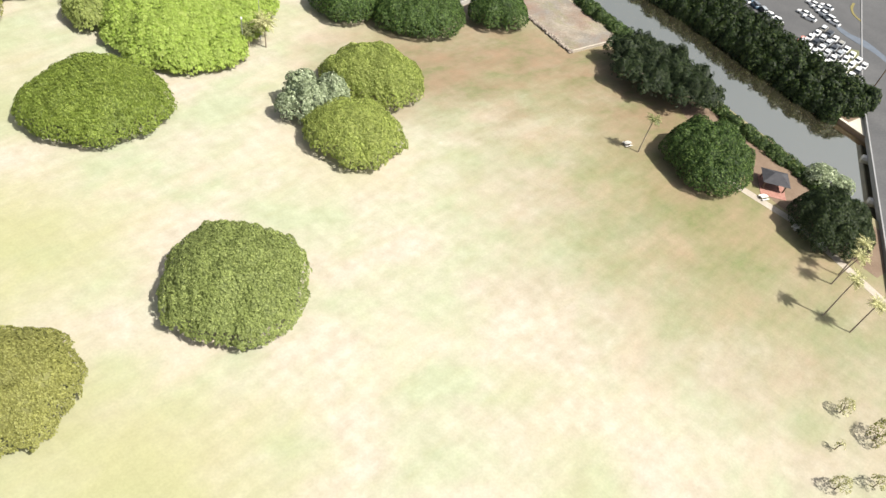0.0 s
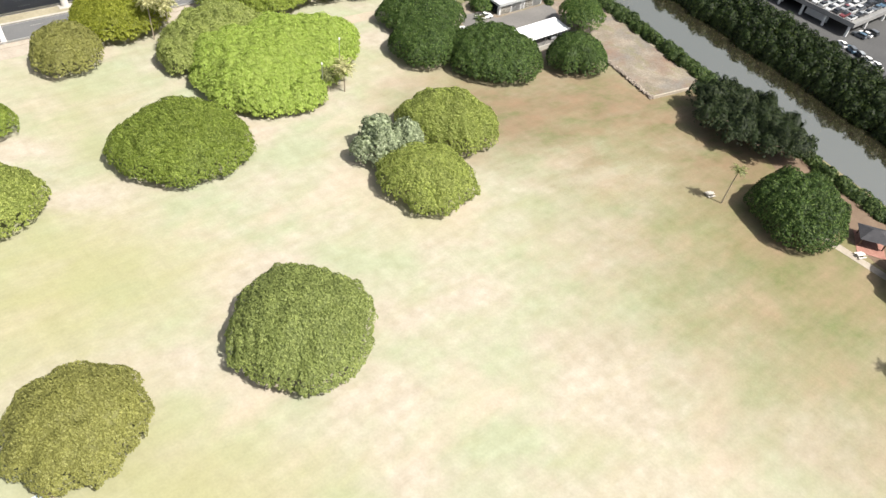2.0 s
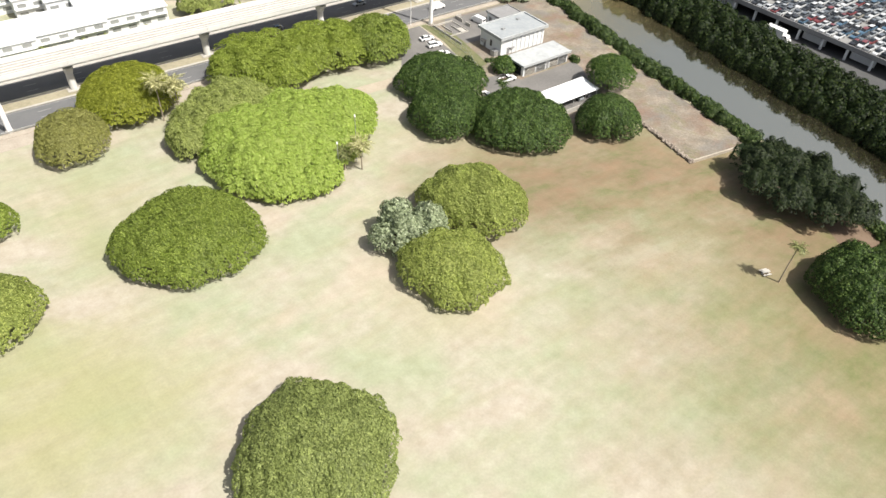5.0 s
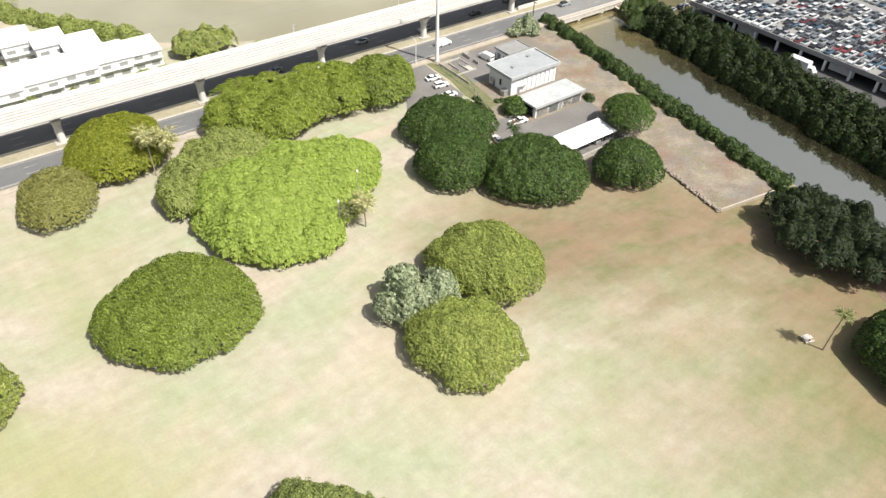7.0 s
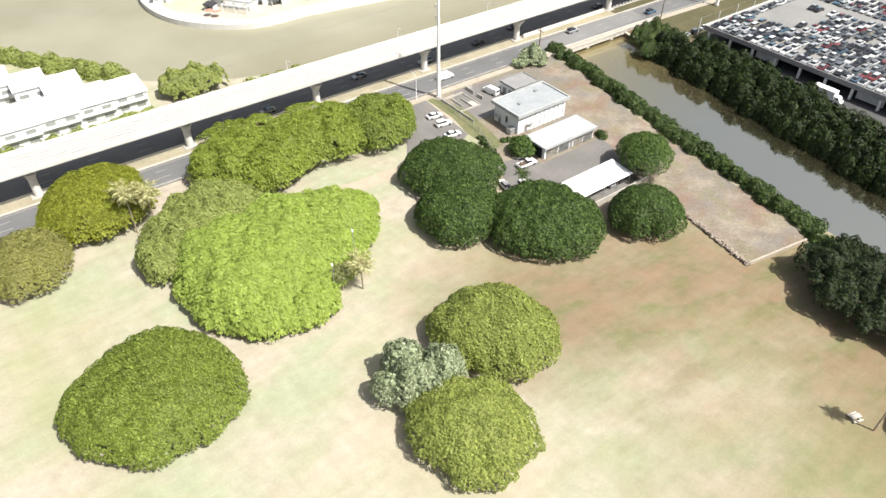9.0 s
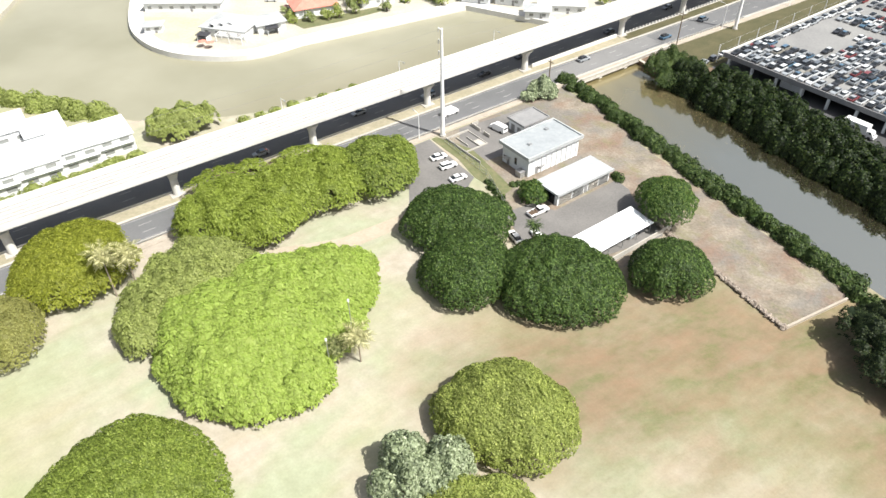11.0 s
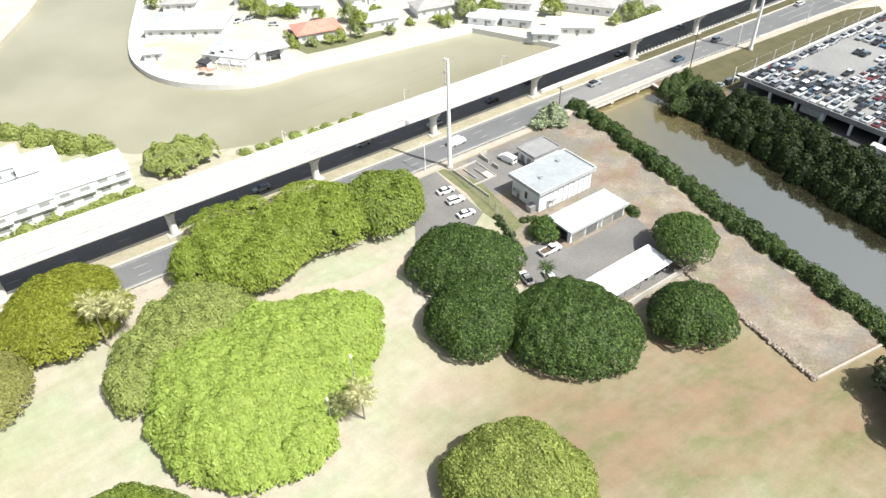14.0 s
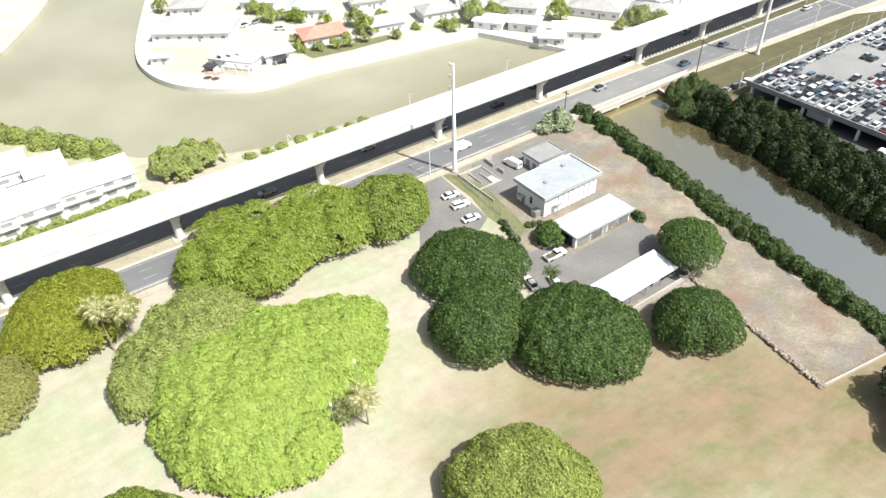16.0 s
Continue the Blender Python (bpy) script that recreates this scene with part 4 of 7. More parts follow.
def high_pole(x, y, h, r):
    e = empty("steel_pole", (x, y, 0), "tall white tapered steel power pole beside the road", "utility pole", "steel poles")
    bm = bmesh.new()
    tube(bm, (0, 0, -0.3), (0, 0, h * 0.5), r, r * 0.75, 14)
    tube(bm, (0, 0, h * 0.5), (0, 0, h), r * 0.75, r * 0.5, 14)
    part("shaft", bm, STEEL, e)
    for k, z in enumerate((h - 0.5, h - 3.5, h - 6.5)):
        bm = bmesh.new()
        tube(bm, (0, 0, z), (-1.0, 1.1, z + 0.25), 0.12, 0.08, 8)
        part("arm", bm, STEEL, e)
        bm = bmesh.new()
        tube(bm, (-1.0, 1.1, z + 0.25), (-1.0, 1.1, z - 0.9), 0.10, 0.10, 8)
        part("insulator", bm, GALV, e)
    bm = bmesh.new()
    tube(bm, (0, 0, -0.3), (0, 0, 0.5), r * 1.5, r * 1.4, 14)
    part("base", bm, CONCRETE, e)


high_pole(-25.8, 233.2, 30.4, 0.62)
high_pole(68.6, 316.0, 27.0, 0.62)
high_pole(-119.2, 151.6, 30.4, 0.7)


def power_line(a, b, sag):
    bm = bmesh.new()
    run = (Vector(b) - Vector(a)).normalized()
    side = Vector((-run.y, run.x, 0)).normalized()
    last = None
    for k in range(17):
        f = k / 16
        p = Vector(a).lerp(Vector(b), f) - Vector((0, 0, 4 * sag * f * (1 - f)))
        ring = [bm.verts.new(p + 0.018 * (math.cos(w) * side + Vector((0, 0, math.sin(w))))) for w in (0.0, 1.257, 2.513, 3.77, 5.027)]
        if last:
            for i in range(5):
                bm.faces.new((last[i], last[(i + 1) % 5], ring[(i + 1) % 5], ring[i]))
        last = ring
    solid("power_line", bm, GREYSIDE, "thin power line strung between steel poles", "cable", "", "power lines")


for z in (0.8, 3.8):
    power_line((-26.8, 234.3, 30.4 - z), (-120.2, 152.7, 30.4 - z), 1.5)
    power_line((-26.8, 234.3, 30.4 - z), (67.6, 317.1, 27.0 - z), 1.5)


def street_lamp(s, v, h, arm, steel=STEEL):
    e = empty("street_lamp", R(s, v, 0), "slim white street lamp with a single arm", "street lamp", "street lamps", 43)
    bm = bmesh.new()
    tube(bm, (0, 0, -0.2), (0, 0, h), 0.13, 0.08, 10)
    part("pole", bm, steel, e)
    bm = bmesh.new()
    tube(bm, (0, 0, h - 0.05), (0, arm * 0.5, h + 0.35), 0.07, 0.06, 8)
    tube(bm, (0, arm * 0.5, h + 0.35), (0, arm, h + 0.4), 0.06, 0.05, 8)
    part("arm", bm, steel, e)
    bm = bmesh.new()
    box(bm, -0.18, 0.18, min(arm, arm * 1.35), max(arm, arm * 1.35), h + 0.3, h + 0.48)
    part("lantern", bm, GALV, e)


for s, v, h, arm in ((134, 190.6, 7.6, 2.0), (262, 187.2, 8.5, 2.2), (300, 185, 8.5, 2.2), (147, 219.5, 8.5, -2.2), (184, 219.5, 8.5, -2.2), (108, 219.5, 8.5, -2.2), (322, 201.5, 8.5, 2.2)):
    street_lamp(s, v, h, arm)


def wood_pole(p, h):
    e = empty("wooden_utility_pole", p, "weathered wooden utility pole with a cross arm", "utility pole", "wooden utility poles", 43)
    bm = bmesh.new()
    tube(bm, (0, 0, -0.5), (0, 0, h), 0.2, 0.14, 10)
    part("pole", bm, WOOD, e)
    bm = bmesh.new()
    box(bm, -0.08, 0.08, -1.2, 1.2, h - 1.0, h - 0.8)
    part("cross_arm", bm, WOOD, e)
    for y in (-1.0, 0.0, 1.0):
        bm = bmesh.new()
        tube(bm, (0, y, h - 0.8), (0, y, h - 0.5), 0.05, 0.05, 6)
        part("insulator", bm, GALV, e)


wood_pole((3.0, 264.2, 0), 9.5)
wood_pole((46.0, 299.2, 0), 12.0)
wood_pole((137.5, 169.0, 0), 11.0)


# ---- second road at the canal's lower end ----
def side_bridge():
    a, b = Vector((95.0, 55.0, 0)), Vector((131.0, 160.5, 0))
    c = Vector((210.0, 345.0, 0))
    for name, p, q in (("side_road", b, c), ("side_bridge", a, b)):
        d = (q - p).normalized()
        m = Matrix.Translation(p) @ pose(0, 0, 0, 0, 0, math.degrees(math.atan2(d.y, d.x)))
        length = (q - p).length
        bm = bmesh.new()
        low = -0.8 if name == "side_road" else -0.5
        box(bm, 0, length, -13, -0.35, low, 0.10 if name == "side_road" else 0.35, m)
        root = solid(name, bm, LOTASPHALT, "grey asphalt road" if name == "side_road" else "dark concrete bridge deck over the canal", "road", "structure")
        for y0, y1 in ((-0.35, 0.0), (-13.4, -13.0)):
            bm = bmesh.new()
            box(bm, 0, length, y0, y1, low, 1.1 if name == "side_bridge" else 0.25, m)
            part("parapet" if name == "side_bridge" else "kerb", bm, GREYSIDE if y0 > -1 else PALE, root)
        if name == "side_bridge":
            for x in (52, 70, 88, 104):
                bm = bmesh.new()
                box(bm, x - 0.6, x + 0.6, -13, 0.9, -4, -0.6, m)
                part("pier", bm, PALE, root)


side_bridge()

# ---- fenced lot, yard, parking ----
sheet("dirt_lot", [tuple(C(n, c)[:2]) for n, c in ((133.4, 113.6), (152.5, 113.6), (152.5, 200), (152, 226), (139, 222), (139, 160), (133.4, 150))], LOTDIRT, "bare sandy dirt lot with dry grass", "ground", 0.03)
sheet("service_ground", [tuple(R(s, v)[:2]) for s, v in ((129, 122), (158, 119), (170, 140), (186, 160), (186, 188.8), (139.2, 188.8), (137.6, 166), (132.6, 152.5), (127.5, 148))], DIRT, "bare pale dirt round the service buildings", "ground", 0.018)
sheet("yard", [tuple(R(s, v)[:2]) for s, v in ((128, 128), (154, 123), (157, 133), (161.5, 140), (162, 144.6), (141, 144.6), (139, 150), (131, 151), (127, 140))], YARD, "worn grey asphalt service yard", "yard", 0.05)
sheet("upper_yard", [tuple(R(s, v)[:2]) for s, v in ((142, 171), (166, 170), (170, 186), (146, 188.4), (141.5, 182))], YARD, "grey asphalt yard between building and road", "yard", 0.05)
sheet("parking", [tuple(R(s, v)[:2]) for s, v in ((112, 163), (122, 159.5), (134.5, 167), (136.2, 188.8), (125, 188.6), (122, 178))], YARD, "worn grey asphalt parking bay", "parking", 0.05)
sheet("grass_strip", [tuple(R(s, v)[:2]) for s, v in ((138.5, 188.6), (142.3, 178), (140.8, 168.1), (139, 157.5), (135.2, 156.5), (134.6, 167), (136.4, 176), (136.6, 188.6))], GRASS, "rough grass strip between parking bay and yard", "grass", 0.06)
sheet("point_lawn", [(-150, 307), (-138, 308), (-126, 308), (-119, 301), (-119, 285.6), (-131, 287.6), (-140, 295), (-147, 304)], PALEGRASS, "pale dry garden lawn on the point", "grass", 0.04)
sheet("house_garden", [(-97, 312), (-92, 319), (-78, 313), (-62, 325), (-58, 322), (-72, 310), (-84, 302)], GRASS, "green garden before the red-roofed house", "grass", 0.04)
sheet("lot_verge", [(128.1, 163.4), (130.8, 162.6), (135.0, 171.5), (139.6, 182), (144.0, 192.4), (139.8, 193.0), (132.9, 176)], GRASS, "rough dry grass beside the lower lot", "grass", 0.07)
sheet("dirt_track", [tuple(R(s, v)[:2]) for s, v in ((80, 172.5), (95, 166.0), (112, 165), (112, 161), (94, 161.5), (79, 167))], TRACK, "pale bare dirt track across the lawn", "track", 0.025)
sheet("roadside_path", [tuple(R(s, v)[:2]) for s, v in ((-60, 184), (40, 184.0), (70, 186), (70, 189.3), (-60, 189.3))], PATH_MAT, "pale pinkish footpath beside the road", "path", 0.04)
sheet("park_path", [(79.5, 121.0), (82.7, 117.8), (92.0, 109.0), (97.5, 99.5), (104.0, 88.0), (112, 72), (113.6, 73), (105.6, 89), (99.2, 100.6), (93.4, 110.4), (84, 119.5), (80.5, 122.4)], PATH_MAT, "pale paved park path", "path", 0.03)
sheet("bank_soil", [tuple(C(n, c)[:2]) for n, c in ((141, 20), (155.5, 20), (155.5, 100), (150, 100), (146, 86), (140, 70), (139, 45))], SOIL, "bare reddish soil on the canal bank", "ground", 0.015)
sheet("canal_verge", [tuple(C(n, c)[:2]) for n, c in ((187, 58), (200, 58), (206, 72), (203, 228), (187, 228))], SOIL, "dark soil under the mangroves", "ground", 0.015)
sheet("wet_stain", smooth_line([(143.0, 207.0), (145.6, 202.5), (149.2, 199.5), (151.6, 193.5), (153.2, 187.0), (151.2, 186.4), (149.0, 192.0), (145.6, 196.8), (142.6, 201.6), (141.6, 206.0), (143.0, 207.0)])[:-1], BLUESTAIN, "pale blue wet stain on the asphalt", "stain", 0.105, -0.1)
sheet("yellow_kerb", smooth_line([(156.0, 226.0), (153.4, 222.0), (152.2, 217.0), (153.0, 213.0), (153.8, 213.2), (153.0, 217.0), (154.2, 221.6), (156.6, 225.4), (156.0, 226.0)])[:-1], YELLOW, "yellow painted kerb edge beside the lane", "kerb", 0.14, -0.1)
sheet("garage_yard", [tuple(C(n, c)[:2]) for n, c in ((200.5, 66), (240, 60), (300, 120), (300, 170), (215, 205), (203.5, 212), (200.5, 180))], LOTASPHALT, "dark asphalt service lane beside the parking deck", "yard", 0.04)
sheet("grass_bank", [tuple(R(s, v)[:2]) for s, v in ((229, 171.5), (236, 169.8), (330, 171), (338, 178), (325, 184.0), (236, 187.8), (229, 187.9))], VERGE, "dry grass bank between road and parking deck", "ground", 0.05)

rng = random.Random(5)


def stone_mesh(k):
    bm = bmesh.new()
    bmesh.ops.create_icosphere(bm, subdivisions=1, radius=0.5)
    r = random.Random(k)
    for v in bm.verts:
        v.co = Vector((v.co.x * 1.2, v.co.y * 0.9, v.co.z * 0.7)) * r.uniform(0.75, 1.15)
    return mesh_of(bm, "stone", STONE)


STONES = [stone_mesh(k) for k in range(5)]


def rubble_wall(name, p, q, label, step=0.62):
    a, b = C(*p), C(*q)
    root = empty(name, (a.x, a.y, 0), label, "wall", "", math.degrees(math.atan2(b.y - a.y, b.x - a.x)))
    length = (b - a).length
    bm = bmesh.new()
    box(bm, 0, length, -0.28, 0.28, -0.2, 0.5)
    part("core", bm, STONE, root)
    x = 0.2
    while x < length:
        for y in (-0.25, 0.25):
            ob = part("stone", STONES[rng.randrange(5)], STONE, root)
            ob.matrix_basis = pose(x + rng.uniform(-0.1, 0.1), y + rng.uniform(-0.15, 0.15), rng.uniform(0.25, 0.55), rng.uniform(0, 60), rng.uniform(0, 60), rng.uniform(0, 360)) @ Matrix.Diagonal((*[rng.uniform(0.7, 1.25)] * 3, 1))
        x += step * rng.uniform(0.8, 1.25)


rubble_wall("rubble_wall", (133.2, 113.2), (133.2, 150), "low crumbling dark rubble stone wall edging the lot")


def lot_wall():
    bm = bmesh.new()
    box(bm, 133.6, 150.5, 113.0, 113.35, -0.2, 0.7, CM)
    box(bm, 133.6, 150.5, 112.95, 113.4, 0.7, 0.8, CM)
    solid("lot_wall", bm, PATH_MAT, "low pale concrete wall closing the dirt lot", "wall", "structure")
    bm = bmesh.new()
    box(bm, 132.8, 157.5, 123.6, 123.85, -0.2, 1.3, RM)
    solid("yard_wall", bm, CONCRETE, "low grey block wall behind the open shed", "wall", "structure")


lot_wall()


def chain_fence(name, pts, label, h=1.9, step=3.0, thick=0.05, mat=GALV):
    root = empty(name, (*pts[0], 0), label, "fence")
    ox, oy = pts[0]
    for (x0, y0), (x1, y1) in zip(pts, pts[1:]):
        d = math.hypot(x1 - x0, y1 - y0)
        n = max(1, round(d / step))
        for k in range(n + 1):
            x, y = x0 + (x1 - x0) * k / n - ox, y0 + (y1 - y0) * k / n - oy
            bm = bmesh.new()
            tube(bm, (x, y, -0.1), (x, y, h), thick, thick, 8)
            part("post", bm, mat, root)
        for z in (h - 0.05, 0.15, h * 0.55):
            bm = bmesh.new()
            tube(bm, (x0 - ox, y0 - oy, z), (x1 - ox, y1 - oy, z), 0.03, 0.03, 5)
            part("rail", bm, GALV, root)


chain_fence("yard_fence", [tuple(R(s, v)[:2]) for s, v in ((139.0, 186.5), (137.5, 166), (132.5, 152.5), (128, 151))], "galvanised chain-link fence round the service yard")
chain_fence("deck_fence", [tuple(R(s, v)[:2]) for s, v in ((238, 171.6), (322, 172.6))], "tall pale fence posts beside the parking deck", 6.0, 10.5, 0.13, STEEL)


def low_walls():
    bm = bmesh.new()
    for s0, s1, v0, v1, h in ((139.6, 139.8, 171, 186, 0.7), (139.8, 147.3, 185.8, 186.0, 0.6), (147.1, 147.3, 177.5, 185.8, 0.35), (139.8, 147.3, 177.3, 177.5, 0.45), (142.2, 142.36, 179.4, 185.0, 0.5), (144.6, 144.76, 177.6, 183.2, 0.5)):
        box(bm, s0, s1, v0, v1, -0.1, h, RM)
    box(bm, 144.9, 147.0, 177.7, 180.8, 0.0, 0.16, RM)
    solid("planter_wall", bm, CONCRETE, "low pale concrete walls of an entrance ramp", "wall", "structure")
    bm = bmesh.new()
    for s0, s1, v0, v1 in ((149.6, 149.8, 183.6, 187.4), (149.8, 152.0, 187.2, 187.4), (149.6, 149.8, 179.4, 182.0), (144.4, 160.5, 154.6, 155.1)):
        box(bm, s0, s1, v0, v1, -0.1, 1.1 if v0 > 160 else 0.7, RM)
    solid("pen_wall", bm, CONCRETE, "low grey block walls beside the utility building", "wall", "structure")


low_walls()


# ---- buildings ----
def framed_window(root, x0, x1, y, z0, z1, m, out, label=""):
    """A window in a wall facing local -y (out=-1) or +y."""
    bm = bmesh.new()
    t = 0.08
    for a, b, c, d in ((x0, x1, z0, z0 + t), (x0, x1, z1 - t, z1), (x0, x0 + t, z0 + t, z1 - t), (x1 - t, x1, z0 + t, z1 - t)):
        box(bm, a, b, min(y, y + 0.06 * out), max(y, y + 0.06 * out), c, d, m)
    w = part("window", bm, WALLWHITE, root)
    bm = bmesh.new()
    box(bm, x0 + t, x1 - t, min(y + 0.005 * out, y + 0.03 * out), max(y + 0.005 * out, y + 0.03 * out), z0 + t, z1 - t, m)
    part("pane", bm, PANE, w)


def utility_building():
    root = empty("utility_building", R(153.8, 163.8, 0), "white two-storey utility building with a flat parapet roof", "building")
    inv = root.matrix_world.inverted()
    M = inv @ RM
    bm = bmesh.new()
    box(bm, 145.2, 162.6, 158.9, 168.7, -0.2, 5.3, M)
    part("wall", bm, WALLWHITE, root)
    bm = bmesh.new()
    box(bm, 144.5, 163.3, 158.2, 169.4, 5.3, 5.75, M)
    part("roof", bm, ROOFCOOL, root, "flat white roof with stains")
    for a, b, c, d in ((144.4, 163.4, 158.1, 158.5), (144.4, 163.4, 169.1, 169.5), (144.4, 144.8, 158.5, 169.1), (163.0, 163.4, 158.5, 169.1)):
        bm = bmesh.new()
        box(bm, a, b, c, d, 5.2, 6.1, M)
        part("parapet", bm, ROOFWHITE, root)
    for k in range(8):
        s = 149.9 + 1.72 * k
        bm = bmesh.new()
        box(bm, s - 0.28, s + 0.28, 158.72, 158.92, 0.0, 5.28, M)
        part("pilaster", bm, WALLWHITE, root)
    bm = bmesh.new()
    box(bm, 147.6, 148.6, 158.84, 158.9, 0.0, 2.1, M)
    part("door", bm, GREYSIDE, root)
    for y0, y1, z0, z1, name, mat in ((166.0, 166.9, 0.0, 2.1, "door", GREYSIDE), (163.2, 164.0, 1.5, 3.4, "window", DARKGLASS), (167.4, 168.2, 1.2, 2.2, "window", DARKGLASS)):
        bm = bmesh.new()
        box(bm, 145.1, 145.2, y0, y1, z0, z1, M)
        part(name, bm, mat, root)
    bm = bmesh.new()
    box(bm, 143.9, 145.2, 165.6, 167.3, 2.25, 2.4, M)
    part("awning", bm, CONCRETE, root, "small flat awning over the door")
    bm = bmesh.new()
    box(bm, 148.6, 150.4, 158.3, 158.7, 1.9, 2.1, M)
    part("awning", bm, GREYSIDE, root, "small dark awning over the door")
    for x, y in ((149, 163), (157.5, 166)):
        bm = bmesh.new()
        box(bm, x, x + 0.9, y, y + 0.9, 5.75, 6.2, M)
        part("roof_vent", bm, GALV, root)
    e = empty("transformer", R(144.1, 160.5, 0), "grey steel transformer cabinet beside the building", "transformer", "", 43)
    bm = bmesh.new()
    box(bm, -0.8, 0.8, -0.9, 0.9, 0, 1.6)
    part("body", bm, GALV, e)
    bm = bmesh.new()
    box(bm, -0.9, 0.9, -1.0, 1.0, 1.6, 1.7)
    part("lid", bm, GREYSIDE, e)


utility_building()


def annex():
    root = empty("annex", R(161, 177, 0), "small grey flat-roofed block beside the utility building", "building")
    M = root.matrix_world.inverted() @ RM
    bm = bmesh.new()
    box(bm, 157.2, 165.8, 174.0, 180.2, -0.2, 3.2, M)
    part("wall", bm, WALLWHITE, root)
    bm = bmesh.new()
    box(bm, 156.8, 166.2, 173.6, 180.6, 3.2, 3.5, M)
    box(bm, 156.8, 166.2, 173.6, 173.85, 3.5, 3.75, M)
    box(bm, 156.8, 166.2, 180.35, 180.6, 3.5, 3.75, M)
    box(bm, 156.8, 157.05, 173.85, 180.35, 3.5, 3.75, M)
    box(bm, 165.95, 166.2, 173.85, 180.35, 3.5, 3.75, M)
    part("roof", bm, GREYSIDE, root, "stained grey flat roof with a low rim")
    for k in range(2):
        bm = bmesh.new()
        box(bm, 157.12, 157.2, 175.2 + 2.6 * k, 176.6 + 2.6 * k, 0.0, 2.1, M)
        part("door", bm, GREYSIDE, root)


annex()


def ribbed(x0, x1, y, z0, z1, count, m, upright=False):
    """One folded sheet with ribs, facing -y (or along y at x when upright)."""
    bm = bmesh.new()
    rows = []
    for i in range(2 * count + 1):
        f = i / (2 * count)
        o = 0.05 * (i % 2)
        if upright:
            q = x0 + (x1 - x0) * f
            rows.append([bm.verts.new(m @ Vector((y - o, q, z))) for z in (z0, z1)])
        else:
            z = z0 + (z1 - z0) * f
            rows.append([bm.verts.new(m @ Vector((x, y - o, z))) for x in (x0, x1)])
    for a, b in zip(rows, rows[1:]):
        bm.faces.new((a[0], a[1], b[1], b[0]))
    bmesh.ops.solidify(bm, geom=bm.faces[:], thickness=0.03)
    return bm


def warehouse():
    root = empty("warehouse", R(151, 149, 0), "low white warehouse with a flat overhanging roof", "building")
    M = root.matrix_world.inverted() @ RM
    bm = bmesh.new()
    box(bm, 142.6, 160.2, 145.6, 152.2, -0.2, 3.3, M)
    part("wall", bm, WALLWHITE, root)
    bm = bmesh.new()
    box(bm, 141.9, 160.7, 144.9, 152.8, 3.3, 3.75, M)
    part("roof", bm, ROOFWHITE, root, "flat white membrane roof")
    bm = bmesh.new()
    box(bm, 141.8, 160.8, 144.8, 145.05, 3.2, 3.9, M)
    part("fascia", bm, ROOFWHITE, root)
    for k, (a, b) in enumerate(((143.2, 147.2), (147.6, 151.2), (153.0, 156.2), (156.5, 159.8))):
        bm = ribbed(a, b, 145.52, 0.0, 2.6, 9, M)
        part("shutter", bm, GALV if k % 2 else CONCRETE, root, "grey ribbed roller shutter")
    bm = bmesh.new()
    box(bm, 151.6, 152.6, 145.52, 145.58, 0, 2.1, M)
    part("door", bm, GREYSIDE, root)
    # dark sheet on the solid wall stands in for a doorway's inner shade
    bm = bmesh.new()
    box(bm, 142.5, 142.6, 146.5, 151.5, 0.0, 2.7, M)
    part("opening", bm, DARKGLASS, root, "dark open doorway")


warehouse()


def open_shed():
    root = empty("open_shed", R(143.4, 128.8, 0), "open carport shed with a white corrugated metal roof", "shed")
    M = root.matrix_world.inverted() @ RM
    bm = bmesh.new()
    n = 48
    s0, s1 = 133.6, 152.8
    for i in range(n):
        a = s0 + (s1 - s0) * i / n
        b = s0 + (s1 - s0) * (i + 1) / n
        m = (a + b) / 2
        pts = [(a, 125.3, 2.85), (m, 125.3, 2.93), (b, 125.3, 2.85)]
        top = [(a, 132.2, 3.35), (m, 132.2, 3.43), (b, 132.2, 3.35)]
        for (p0, p1), (q0, q1) in (((pts[0], pts[1]), (top[0], top[1])), ((pts[1], pts[2]), (top[1], top[2]))):
            bm.faces.new([bm.verts.new(M @ Vector(p)) for p in (p0, p1, q1, q0)])
    bmesh.ops.remove_doubles(bm, verts=bm.verts, dist=0.001)
    bmesh.ops.solidify(bm, geom=bm.faces[:], thickness=0.06)
    part("roof", bm, METALROOF, root)
    for s in (134.2, 138.8, 143.4, 148, 152.3):
        for v, h in ((125.7, 2.85), (131.8, 3.3)):
            bm = bmesh.new()
            tube(bm, M @ Vector((s, v, -0.2)), M @ Vector((s, v, h)), 0.09, 0.09, 8)
            part("post", bm, GALV, root)
    bm = bmesh.new()
    box(bm, 133.7, 152.7, 131.6, 131.8, 3.1, 3.3, M)
    box(bm, 133.7, 152.7, 125.6, 125.8, 2.6, 2.82, M)
    part("beam", bm, GALV, root)


open_shed()


